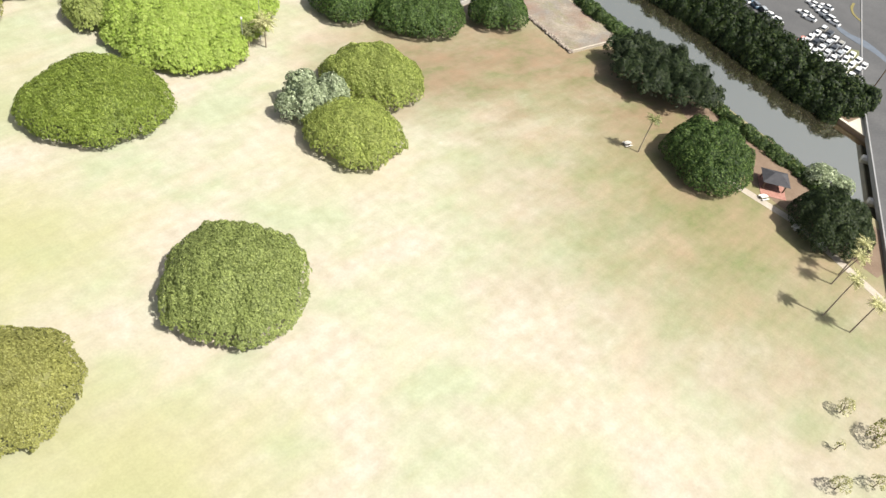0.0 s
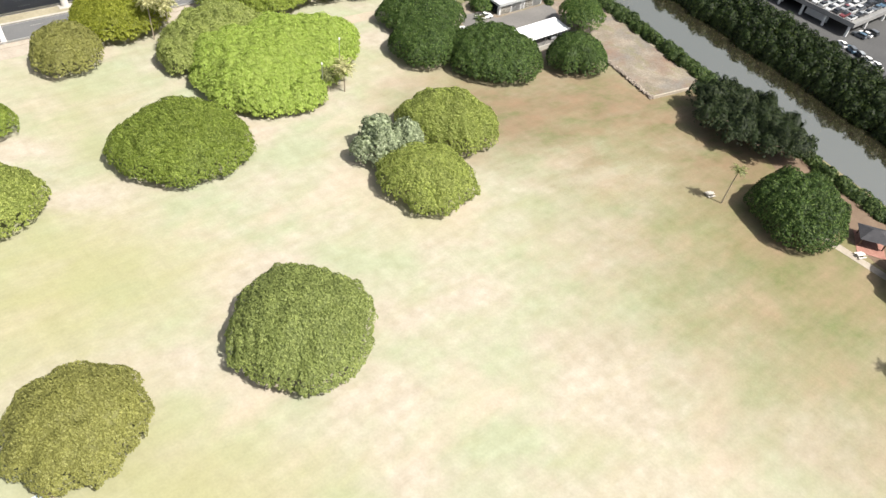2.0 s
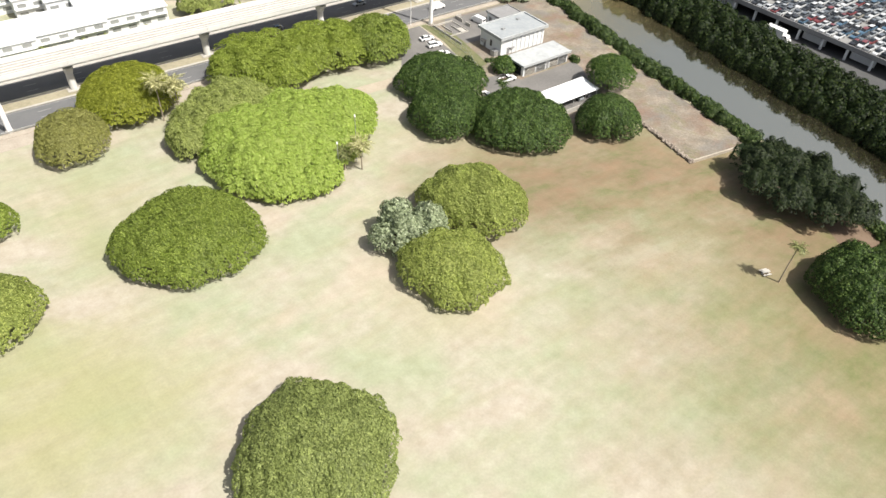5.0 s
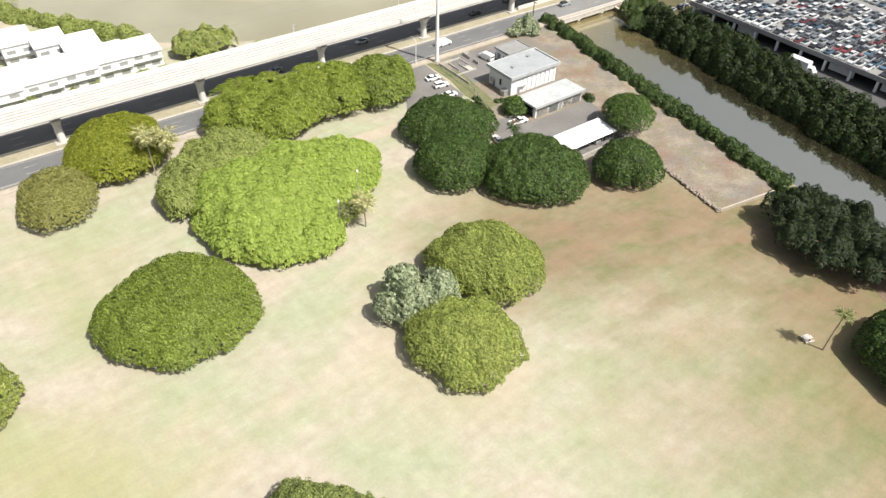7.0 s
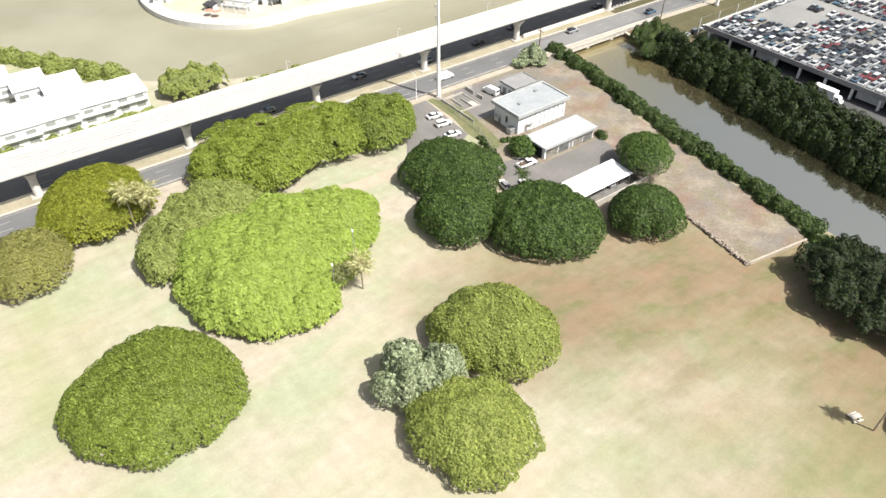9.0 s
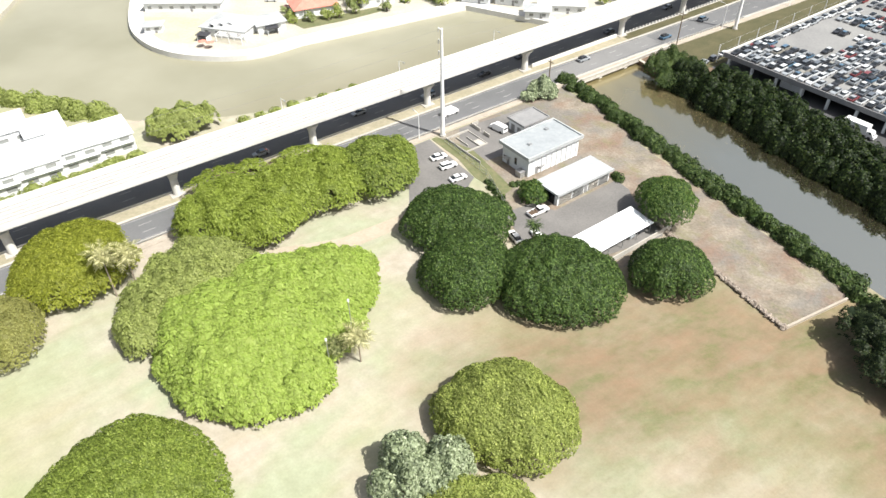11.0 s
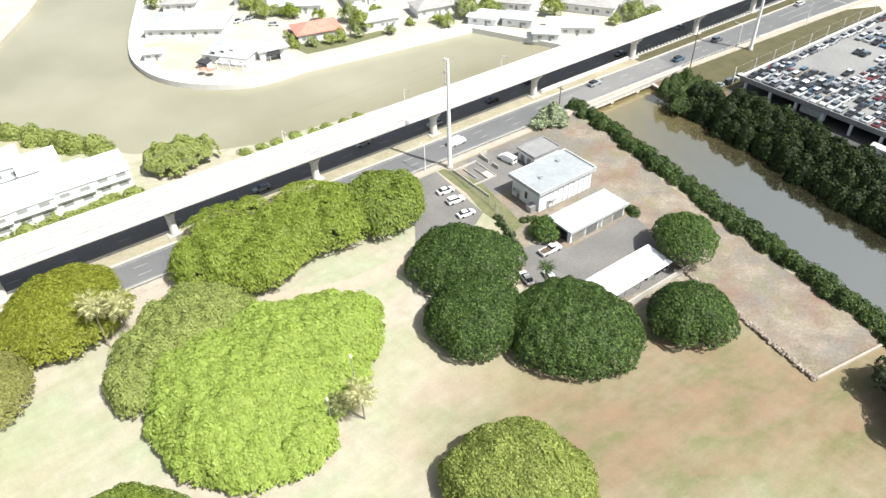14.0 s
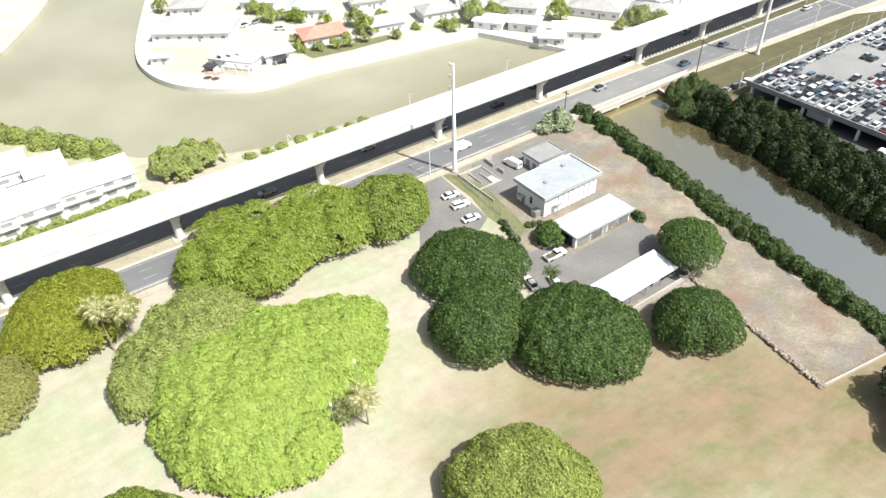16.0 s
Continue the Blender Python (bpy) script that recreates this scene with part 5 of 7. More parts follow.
def condo():
    root = empty("condominium", R(45, 245, 0), "white stepped condominium terraces by the river", "building")
    M = root.matrix_world.inverted() @ RM
    blocks = [(22, 32, 228, 241, 5.4), (32, 42, 229, 241, 5.8), (42, 52, 230, 241, 5.4), (52, 61.5, 231, 241, 5.8), (61.5, 70.5, 232, 241, 5.2),
              (10, 22, 227, 241, 6.0), (-4, 10, 226.5, 241, 5.6), (-18, -4, 226, 241, 6.0), (-32, -18, 226, 241, 5.6),
              (47, 57, 245, 253, 5.6), (40, 49, 250, 259, 6.2), (32, 41, 256, 266, 6.2), (24, 33, 263, 274, 6.6), (14, 25, 270, 283, 6.6), (2, 15, 278, 292, 6.6)]
    for k, (s0, s1, v0, v1, h) in enumerate(blocks):
        bm = bmesh.new()
        box(bm, s0, s1, v0, v1, -0.3, h, M)
        w = part("wall", bm, WALLWHITE, root)
        bm = bmesh.new()
        pts = [(s0 - 0.3, v0 - 0.4, h), (s1 + 0.3, v0 - 0.4, h), (s1 + 0.3, v1 + 0.4, h + 1.1), (s0 - 0.3, v1 + 0.4, h + 1.1)]
        low = [bm.verts.new(M @ Vector(p)) for p in pts]
        top = [bm.verts.new(M @ Vector((p[0], p[1], p[2] + 0.3))) for p in pts]
        bm.faces.new(top)
        bm.faces.new(low[::-1])
        for i in range(4):
            bm.faces.new((low[i], low[(i + 1) % 4], top[(i + 1) % 4], top[i]))
        part("roof", bm, METALROOF, root)
        bm = bmesh.new()
        for x in (s0 + 0.05, s1 - 0.25):
            vs = [bm.verts.new(M @ Vector(p)) for p in ((x, v0, h), (x, v1, h), (x, v1, h + 1.05), (x + 0.2, v0, h), (x + 0.2, v1, h), (x + 0.2, v1, h + 1.05))]
            for f in ((0, 1, 2), (5, 4, 3), (0, 3, 4, 1), (1, 4, 5, 2), (2, 5, 3, 0)):
                bm.faces.new([vs[i] for i in f])
        box(bm, s0 + 0.05, s1 - 0.05, v1 - 0.2, v1, h, h + 1.05, M)
        part("gable", bm, WALLWHITE, root)
        for z in (1.0, 3.6):
            n = 2
            for i in range(n):
                a = s0 + (s1 - s0) * (i + 0.5) / n
                framed_window(root, a - 1.3, a + 1.3, v0, z, z + 1.3, M, -1)
        bm = bmesh.new()
        box(bm, s0 + 0.1, s1 - 0.1, v0 - 0.9, v0 - 0.02, 3.2, 3.4, M)
        part("ledge", bm, WALLWHITE, root)


condo()


def house(x, y, sx, sy, h, rise, turn, roof, label):
    root = empty("house", (x, y, 0), label, "house", "island houses", turn)
    bm = bmesh.new()
    box(bm, -sx / 2, sx / 2, -sy / 2, sy / 2, -0.2, h)
    part("wall", bm, WALLWHITE, root)
    bm = bmesh.new()
    o = 0.7
    a, b = sx / 2 + o, sy / 2 + o
    ridge = max(a - b, 0.5)
    low = [bm.verts.new(p) for p in ((-a, -b, h), (a, -b, h), (a, b, h), (-a, b, h))]
    eave = [bm.verts.new((v.co.x, v.co.y, h + 0.18)) for v in low]
    r0, r1 = bm.verts.new((-ridge, 0, h + rise)), bm.verts.new((ridge, 0, h + rise))
    bm.faces.new(low[::-1])
    for i in range(4):
        bm.faces.new((low[i], low[(i + 1) % 4], eave[(i + 1) % 4], eave[i]))
    for f in ((eave[0], eave[1], r1, r0), (eave[1], eave[2], r1), (eave[2], eave[3], r0, r1), (eave[3], eave[0], r0)):
        bm.faces.new(f)
    part("roof", bm, roof, root)
    n = max(2, int(sx // 4))
    for i in range(n):
        c = -sx / 2 + sx * (i + 0.5) / n
        framed_window(root, c - 0.8, c + 0.8, -sy / 2, 1.0, 2.2, None, -1)
    bm = bmesh.new()
    box(bm, sx * 0.1, sx * 0.1 + 0.95, -sy / 2 - 0.05, -sy / 2, 0, 2.05)
    part("door", bm, GREYSIDE, root)
    return root


HOUSES = [(-135, 322, 29, 17, 3.2, 2.4, 6, ROOFWHITE, "long low white-roofed house on the point"),
          (-109, 298, 17, 13, 3.0, 1.8, -10, ROOFWHITE, "white house with a pergola by the water"),
          (-97, 302, 10, 9, 3.0, 1.5, 35, ROOFWHITE, "small white-roofed house on the point"),
          (-85, 319, 16, 11, 3.2, 2.4, 30, ROOFRED, "house with a faded red hipped roof"),
          (-64, 331, 13, 10, 3.4, 2.2, 30, ROOFWHITE, "pale house behind the sea wall"),
          (-46, 345, 14, 10, 3.2, 2.4, 30, ROOFGREY, "grey-roofed house behind the sea wall"),
          (-98, 345, 16, 11, 3.2, 2.4, 10, ROOFWHITE, "pale-roofed house beside the lane"),
          (-76, 355, 14, 10, 3.2, 2.2, 25, ROOFGREY, "grey-roofed house beside trees"),
          (-24, 336, 11, 8, 3.0, 1.2, -12, METALROOF, "white metal-roofed house by the sea wall"),
          (-11, 335, 11, 8, 3.0, 1.4, -12, ROOFWHITE, "white-roofed house by the sea wall"),
          (8, 329, 17, 9, 3.2, 2.2, 0, METALROOF, "bright white-roofed house beside the guideway"),
          (-14, 352, 15, 8, 3.0, 1.8, -8, ROOFGREY, "dark-roofed house behind the first row"),
          (16, 352, 20, 12, 3.2, 2.2, -15, ROOFGREY, "large pale grey-roofed house"),
          (-120, 352, 14, 10, 3.2, 2.2, 0, ROOFWHITE, "white-roofed house near the river"),
          (-34, 366, 16, 10, 3.2, 2.2, 20, ROOFWHITE, "pale-roofed house in the second row"),
          (44, 366, 18, 11, 3.2, 2.2, 40, ROOFWHITE, "pale-roofed house beyond the guideway"),
          (-60, 375, 16, 10, 3.2, 2.2, 20, ROOFGREY, "grey-roofed house in the third row"),
          (-1, 322, 9, 7, 2.8, 1.0, 0, ROOFWHITE, "low white-roofed garage by the sea wall"),
          (-30, 350, 12, 9, 3.2, 2.0, 25, ROOFGREY, "grey-roofed house between garden trees"),
          (36, 349, 15, 10, 3.2, 2.4, -15, ROOFGREY, "pale grey-roofed house among trees"),
          (-148, 344, 13, 9, 3.0, 1.6, 10, ROOFGREY, "grey-roofed house near the river"),
          (-137.0, 295.0, 6, 4.5, 2.6, 0.8, 15, ROOFWHITE, "small white boathouse at the point")]
for h in HOUSES:
    house(*h)

def along(line, prof, name, mat, label, category):
    """A profile of (offset to the left, height) swept along a plan line with mitred corners."""
    bm = bmesh.new()
    rings = []
    for k, (x, y) in enumerate(line):
        p = Vector((x, y))
        d0 = (p - Vector(line[k - 1])).normalized() if k else None
        d1 = (Vector(line[k + 1]) - p).normalized() if k + 1 < len(line) else None
        d = ((d0 or d1) + (d1 or d0)).normalized()
        cosine = d.dot(d1 or d0)
        side = Vector((-d.y, d.x)) / max(cosine, 0.5)
        rings.append([bm.verts.new((p.x + side.x * o, p.y + side.y * o, z)) for o, z in prof])
    n = len(prof)
    for a, b in zip(rings, rings[1:]):
        for i in range(n):
            j = (i + 1) % n
            bm.faces.new((a[i], a[j], b[j], b[i]))
    bm.faces.new(rings[0])
    bm.faces.new(rings[-1][::-1])
    bmesh.ops.recalc_face_normals(bm, faces=bm.faces)
    return solid(name, bm, mat, label, category, "structure")


along(SHORE, [(-0.3, -3), (-0.3, 0.45), (0.5, 0.45), (0.5, 0.07), (5.0, 0.07), (5.0, -0.3), (0.5, -0.4)], "sea_wall", PALE, "pale concrete sea wall and path round the point", "sea wall")
sheet("lane", [(-150, 338), (-120, 333), (-95, 330), (-70, 341), (-40, 356), (0, 362), (0, 358), (-40, 351.5), (-70, 336.5), (-95, 325.8), (-120, 328.6), (-150, 333)], CONCRETE, "pale street between the houses", "street", 0.05)


def pergola():
    e = empty("pergola", (-106, 288.5, 0), "white timber pergola beside the water", "pergola", "", -10)
    for x in (-5, 0, 5):
        for y in (-1.6, 1.6):
            bm = bmesh.new()
            box(bm, x - 0.12, x + 0.12, y - 0.12, y + 0.12, -0.1, 2.6)
            part("post", bm, STEEL, e)
    for x in range(-5, 6):
        bm = bmesh.new()
        box(bm, x - 0.07, x + 0.07, -2.2, 2.2, 2.6, 2.8)
        part("beam", bm, STEEL, e)


pergola()


def dormer(x, y, turn):
    e = empty("dormer", (x, y, 0), "small white gabled dormer on the waterside house", "dormer", "dormers", turn)
    bm = bmesh.new()
    box(bm, -0.9, 0.9, -1.2, 1.4, 3.2, 4.5)
    part("wall", bm, WALLWHITE, e)
    bm = bmesh.new()
    pts = [(-1.1, 4.4), (0, 5.2), (1.1, 4.4)]
    ends = [[bm.verts.new((u, v, w)) for u, w in pts] for v in (-1.5, 1.5)]
    bm.faces.new(ends[0])
    bm.faces.new(ends[1][::-1])
    for i in range(3):
        bm.faces.new((ends[0][i], ends[1][i], ends[1][(i + 1) % 3], ends[0][(i + 1) % 3]))
    bmesh.ops.recalc_face_normals(bm, faces=bm.faces)
    part("roof", bm, METALROOF, e)
    bm = bmesh.new()
    box(bm, -0.5, 0.5, -1.25, -1.19, 3.5, 4.3)
    part("pane", bm, DARKGLASS, e)


for x, y in ((-113.6, 293.4), (-110.6, 294.4), (-107.6, 295.2)):
    dormer(x, y, -10)


def garden_shed(x, y, turn):
    e = empty("garden_shed", (x, y, 0), "small dark-roofed shed with an open dark front", "shed", "garden sheds", turn)
    bm = bmesh.new()
    box(bm, -1.9, 1.9, 1.3, 1.45, -0.1, 2.2)
    for u in (-1.9, 1.75):
        box(bm, u, u + 0.15, -1.4, 1.3, -0.1, 2.2)
    part("wall", bm, WALLWHITE, e)
    bm = bmesh.new()
    prism(bm, [(-2.2, -1.7), (2.2, -1.7), (2.2, 1.7), (-2.2, 1.7)], 2.2, 2.42)
    part("roof", bm, ROOFDARK, e)


garden_shed(-116.0, 288.8, -10)
garden_shed(-94.0, 297.2, 30)


def parasol(x, y):
    e = empty("parasol", (x, y, 0), "faded red garden parasol on the waterside terrace", "parasol", "parasols")
    bm = bmesh.new()
    tube(bm, (0, 0, 0), (0, 0, 2.4), 0.04, 0.03, 8)
    part("pole", bm, STEEL, e)
    bm = bmesh.new()
    tube(bm, (0, 0, 2.0), (0, 0, 2.5), 1.5, 0.06, 10)
    part("canopy", bm, ROOFRED, e)


parasol(-114.4, 283.6)
parasol(-111.4, 283.0)


# ---- park pavilion and furniture ----
def pavilion():
    e = empty("park_pavilion", (91.3, 121.4, 0), "small park pavilion with a dark shingle hipped roof", "pavilion", "", -12)
    for x in (-2.4, 2.4):
        for y in (-2.0, 2.0):
            bm = bmesh.new()
            box(bm, x - 0.12, x + 0.12, y - 0.12, y + 0.12, 0, 2.4)
            part("post", bm, WOOD, e)
    bm = bmesh.new()
    low = [bm.verts.new(p) for p in ((-3.2, -2.8, 2.3), (3.2, -2.8, 2.3), (3.2, 2.8, 2.3), (-3.2, 2.8, 2.3))]
    a, b = bm.verts.new((-0.8, 0, 3.7)), bm.verts.new((0.8, 0, 3.7))
    bm.faces.new(low[::-1])
    for f in ((low[0], low[1], b, a), (low[1], low[2], b), (low[2], low[3], a, b), (low[3], low[0], a)):
        bm.faces.new(f)
    part("roof", bm, ROOFDARK, e)
    bm = bmesh.new()
    box(bm, -3.0, 3.0, -4.6, 3.0, -0.1, 0.1)
    part("paving", bm, REDPAVE, e, "red paved floor")


pavilion()


def picnic_table(x, y, turn, top=PALE, label="pale concrete picnic table with two benches on the grass"):
    e = empty("picnic_table", (x, y, 0), label, "picnic table", "picnic tables", turn)
    bm = bmesh.new()
    box(bm, -0.95, 0.95, -0.4, 0.4, 0.68, 0.76)
    part("tabletop", bm, top, e)
    for y0 in (-0.8, 0.8):
        bm = bmesh.new()
        box(bm, -0.95, 0.95, y0 - 0.16, y0 + 0.16, 0.40, 0.47)
        part("bench", bm, top, e)
    for x0 in (-0.6, 0.6):
        bm = bmesh.new()
        box(bm, x0 - 0.09, x0 + 0.09, -0.85, 0.85, 0.3, 0.4)
        box(bm, x0 - 0.09, x0 + 0.09, -0.3, 0.3, 0, 0.68)
        part("leg", bm, CONCRETE, e)


picnic_table(57.5, 129.9, 25, CONCRETE, "weathered grey concrete picnic table beside a palm")
for t in ((92.4, 107.0, 30), (96.6, 102.6, 10), (87.6, 116.2, 20)):
    picnic_table(*t)
picnic_table(-51.2, 40.1, 43, BLUETOP, "pale blue picnic table with benches on a paved pad")
sheet("table_pad", [(-53.6, 39.0), (-50.8, 42.6), (-48.2, 40.6), (-49.4, 37.6), (-51.4, 37.4)], TRACK, "pale concrete pad under a picnic table", "paving", 0.03)
sheet("pad_path", [(-50.6, 38.0), (-48.8, 38.8), (-45.6, 34.9), (-36.5, 22), (-31, 12), (-32.8, 11.2), (-38.2, 21.2), (-47.6, 34.6)], TRACK, "pale worn footpath leading to a picnic table", "path", 0.034)

# ---- parking deck ----
def parking_deck():
    root = empty("parking_deck", R(285, 125, 0), "raised grey concrete parking deck on columns", "parking deck")
    M = root.matrix_world.inverted() @ RM
    s0, s1, v0, v1 = 236.4, 345.0, 82.0, 168.5
    bm = bmesh.new()
    box(bm, s0, s1, v0, v1, 4.0, 4.55, M)
    part("slab", bm, DECKTOP, root, "pale grey concrete parking surface")
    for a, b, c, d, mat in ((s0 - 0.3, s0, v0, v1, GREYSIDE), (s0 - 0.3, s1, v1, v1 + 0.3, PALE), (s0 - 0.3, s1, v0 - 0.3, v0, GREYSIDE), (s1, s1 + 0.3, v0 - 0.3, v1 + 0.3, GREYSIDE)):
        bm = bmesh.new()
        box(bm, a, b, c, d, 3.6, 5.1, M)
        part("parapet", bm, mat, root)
    k = 0
    for s in np.arange(s0 + 0.4, s1, 12.0):
        for v in np.arange(v0 + 1.0, v1, 8.35):
            bm = bmesh.new()
            w = 0.35
            box(bm, s - w, s + w, v - w, v + w, -0.3, 4.0, M)
            part("column", bm, WALLWHITE, root)
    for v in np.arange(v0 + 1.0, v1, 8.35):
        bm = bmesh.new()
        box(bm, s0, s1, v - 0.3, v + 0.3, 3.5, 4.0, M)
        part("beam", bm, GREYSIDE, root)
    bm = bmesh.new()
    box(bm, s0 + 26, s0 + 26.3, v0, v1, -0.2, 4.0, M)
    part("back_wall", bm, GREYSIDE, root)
    for a, b in ((107.1, 115.2), (90.5, 98.6), (140.8, 148.6)):
        bm = ribbed(a, b, s0 + 0.9, 1.0, 3.5, 14, M, True)
        part("screen", bm, METALROOF, root, "pale ribbed metal screen")


parking_deck()


# ---- vehicles ----
def loft(bm, stations, slot=0):
    """Rings along x: (x, half width, bottom, top, tumblehome)."""
    rings = []
    for x, w, z0, z1, tin in stations:
        zm = z0 + (z1 - z0) * 0.55
        rings.append([bm.verts.new(p) for p in ((x, -w * 0.94, z0), (x, -w, zm), (x, -w * tin, z1), (x, w * tin, z1), (x, w, zm), (x, w * 0.94, z0))])
    for a, b in zip(rings, rings[1:]):
        for i in range(6):
            j = (i + 1) % 6
            bm.faces.new((a[i], b[i], b[j], a[j])).material_index = slot
    bm.faces.new(rings[0]).material_index = slot
    bm.faces.new(rings[-1][::-1]).material_index = slot


def wheel_mesh():
    bm = bmesh.new()
    tube(bm, (0, -0.11, 0), (0, 0.11, 0), 0.33, 0.33, 14)
    return mesh_of(bm, "wheel", TYRE)


WHEEL = wheel_mesh()


def vehicle_meshes(kind, paint):
    """Body, glass and roof of a vehicle that points along +x."""
    body, glass, roof = bmesh.new(), bmesh.new(), bmesh.new()
    if kind == "sedan":
        L, W, beltz, topz, wheels = 4.6, 0.9, 0.92, 1.42, (-1.35, 1.4)
        loft(body, [(-2.3, .74, .38, .78, .9), (-2.2, .86, .24, .90, .9), (-1.5, .9, .2, .95, .92), (0.6, .9, .2, .93, .92), (1.6, .88, .22, .86, .9), (2.2, .8, .26, .70, .88), (2.3, .68, .36, .6, .9)])
        loft(glass, [(-1.95, .72, .9, .94, .95), (-1.15, .76, .9, 1.37, .80), (0.25, .76, .9, 1.38, .80), (1.15, .72, .88, .92, .95)])
        loft(roof, [(-1.15, .60, 1.36, 1.40, .9), (-.6, .62, 1.37, 1.44, .9), (.2, .60, 1.36, 1.41, .9)])
    elif kind == "suv":
        L, W, beltz, topz, wheels = 4.7, 0.93, 1.0, 1.7, (-1.4, 1.42)
        loft(body, [(-2.35, .82, .42, 1.0, .95), (-2.25, .9, .28, 1.08, .93), (-1.5, .93, .25, 1.1, .93), (0.7, .93, .25, 1.06, .93), (1.7, .9, .27, 1.0, .9), (2.25, .84, .3, .84, .88), (2.35, .72, .4, .7, .9)])
        loft(glass, [(-2.2, .78, 1.0, 1.1, .95), (-1.95, .8, 1.0, 1.64, .84), (0.25, .8, 1.0, 1.64, .84), (1.0, .76, 1.0, 1.06, .95)])
        loft(roof, [(-2.05, .66, 1.62, 1.67, .92), (-.8, .68, 1.63, 1.73, .92), (.25, .66, 1.62, 1.67, .92)])
    elif kind == "van":
        L, W, beltz, topz, wheels = 5.4, 1.0, 1.2, 2.1, (-1.6, 1.7)
        loft(body, [(-2.7, .9, .4, 1.95, .88), (-2.6, .98, .3, 2.08, .86), (1.0, .98, .3, 2.1, .86), (1.7, .96, .3, 1.35, .9), (2.55, .88, .32, 1.05, .9), (2.7, .74, .4, .8, .9)])
        loft(glass, [(0.85, .86, 1.3, 2.0, .88), (1.1, .88, 1.3, 2.02, .86), (1.85, .84, 1.25, 1.32, .95)])
        loft(glass, [(-2.74, .7, 1.25, 1.75, .95), (-2.68, .7, 1.25, 1.75, .95)])
        loft(roof, [(-2.5, .78, 2.08, 2.1, .95), (.8, .78, 2.09, 2.13, .95)])
    else:  # pickup
        L, W, beltz, topz, wheels = 5.6, 0.97, 1.05, 1.75, (-1.75, 1.75)
        loft(body, [(-0.2, .95, .35, 1.1, .95), (.9, .97, .32, 1.1, .94), (2.0, .94, .34, 1.05, .9), (2.65, .88, .36, .9, .9), (2.8, .78, .45, .75, .9)])
        for y0, y1 in ((-.97, -.88), (.88, .97)):
            box(body, -2.75, -0.2, y0, y1, .45, 1.05)
        box(body, -2.8, -2.7, -.97, .97, .45, 1.0)
        box(body, -2.75, -0.2, -.9, .9, .45, .6)
        loft(glass, [(-.25, .8, 1.05, 1.6, .86), (-.15, .82, 1.05, 1.7, .84), (.7, .82, 1.05, 1.7, .84), (1.35, .78, 1.05, 1.12, .95)])
        loft(roof, [(-.2, .68, 1.67, 1.72, .92), (.3, .70, 1.68, 1.78, .92), (.7, .68, 1.67, 1.72, .92)])
    return mesh_of(body, "body", paint), mesh_of(glass, "glasshouse", DARKGLASS), mesh_of(roof, "roof_panel", paint), wheels, W


def vehicle(kind, paint, label, category="car", group=""):
    names = {"sedan": "sedan_car", "suv": "sport_utility_car", "van": "panel_van", "pickup": "pickup_truck"}
    e = empty(names[kind], (0, 0, 0), label, category, group)
    body, glass, roof, wheels, w = vehicle_meshes(kind, paint)
    part("body", body, paint, e)
    part("glasshouse", glass, DARKGLASS, e)
    part("roof_panel", roof, paint, e)
    for x in wheels:
        for side in (-1, 1):
            o = part("wheel", WHEEL, TYRE, e)
            o.location = (x, side * (w - 0.1), 0.33)
    return e


SPOTS = []
deck_rng = random.Random(11)
for row, s in enumerate((239.4, 244.4, 249.4, 254.4, 259.8, 264.8, 269.8, 275.0, 280.0, 291.5, 296.5, 301.5, 312, 317, 326, 331)):
    v = 84.6
    while v < 166.5:
        open_bay = (256 < s < 276 and v > 147) or (276 < s < 284 and v > 157) or (290 < s and v > 163)
        if not open_bay and deck_rng.random() > (0.03 if row < 4 else 0.06):
            SPOTS.append((s + deck_rng.uniform(-.35, .35), v + deck_rng.uniform(-.15, .15), 4.55))
        v += 2.55
for k in range(31):
    if k not in (5, 14, 22, 26):
        SPOTS.append((247.0 + 2.75 * k, 165.0 + 0.5 * (k % 2), 4.55))
SPOTS.append((262.5, 149.5, 4.55))
models = [vehicle("sedan", PAINT, "parked sedan car on the deck", "car", "cars on the parking deck"),
          vehicle("suv", PAINT, "parked sport utility car on the deck", "car", "cars on the parking deck"),
          vehicle("sedan", PAINT, "parked sedan car on the deck", "car", "cars on the parking deck")]
used = set()
SPOTS.sort(key=lambda p: p[0] - 0.25 * p[1])
for k, (s, v, z) in enumerate(SPOTS[:290]):
    kind = deck_rng.choice((0, 0, 1, 2))
    m = Matrix.Translation(R(s, v, z)) @ pose(0, 0, 0, 0, 0, 43 + deck_rng.choice((0, 180)) + deck_rng.uniform(-2.5, 2.5))
    if kind not in used:
        used.add(kind)
        models[kind].matrix_world = m
    else:
        copy_thing(models[kind], m)


def far_cars():
    bm = bmesh.new()
    for s, v, z in SPOTS[290:]:
        m = Matrix.Translation(R(s, v, z)) @ pose(0, 0, 0, 0, 0, 43 + deck_rng.choice((0, 180)))
        n0 = len(bm.verts)
        bm.verts.ensure_lookup_table()
        loft(bm, [(-2.3, .8, .3, .85, .9), (-1.5, .9, .2, .95, .92), (1.5, .9, .2, .88, .92), (2.3, .75, .3, .65, .9)])
        loft(bm, [(-1.9, .74, .9, .95, .95), (-1.1, .78, .9, 1.4, .8), (0.25, .78, .9, 1.4, .8), (1.15, .72, .88, .92, .95)], 1)
        bm.verts.ensure_lookup_table()
        for i in range(n0, len(bm.verts)):
            bm.verts[i].co = m @ bm.verts[i].co
    solid("parked_cars", bm, [PAINTFAR, DARKGLASS], "far rows of parked cars on the deck", "cars", "stuff")


far_cars()

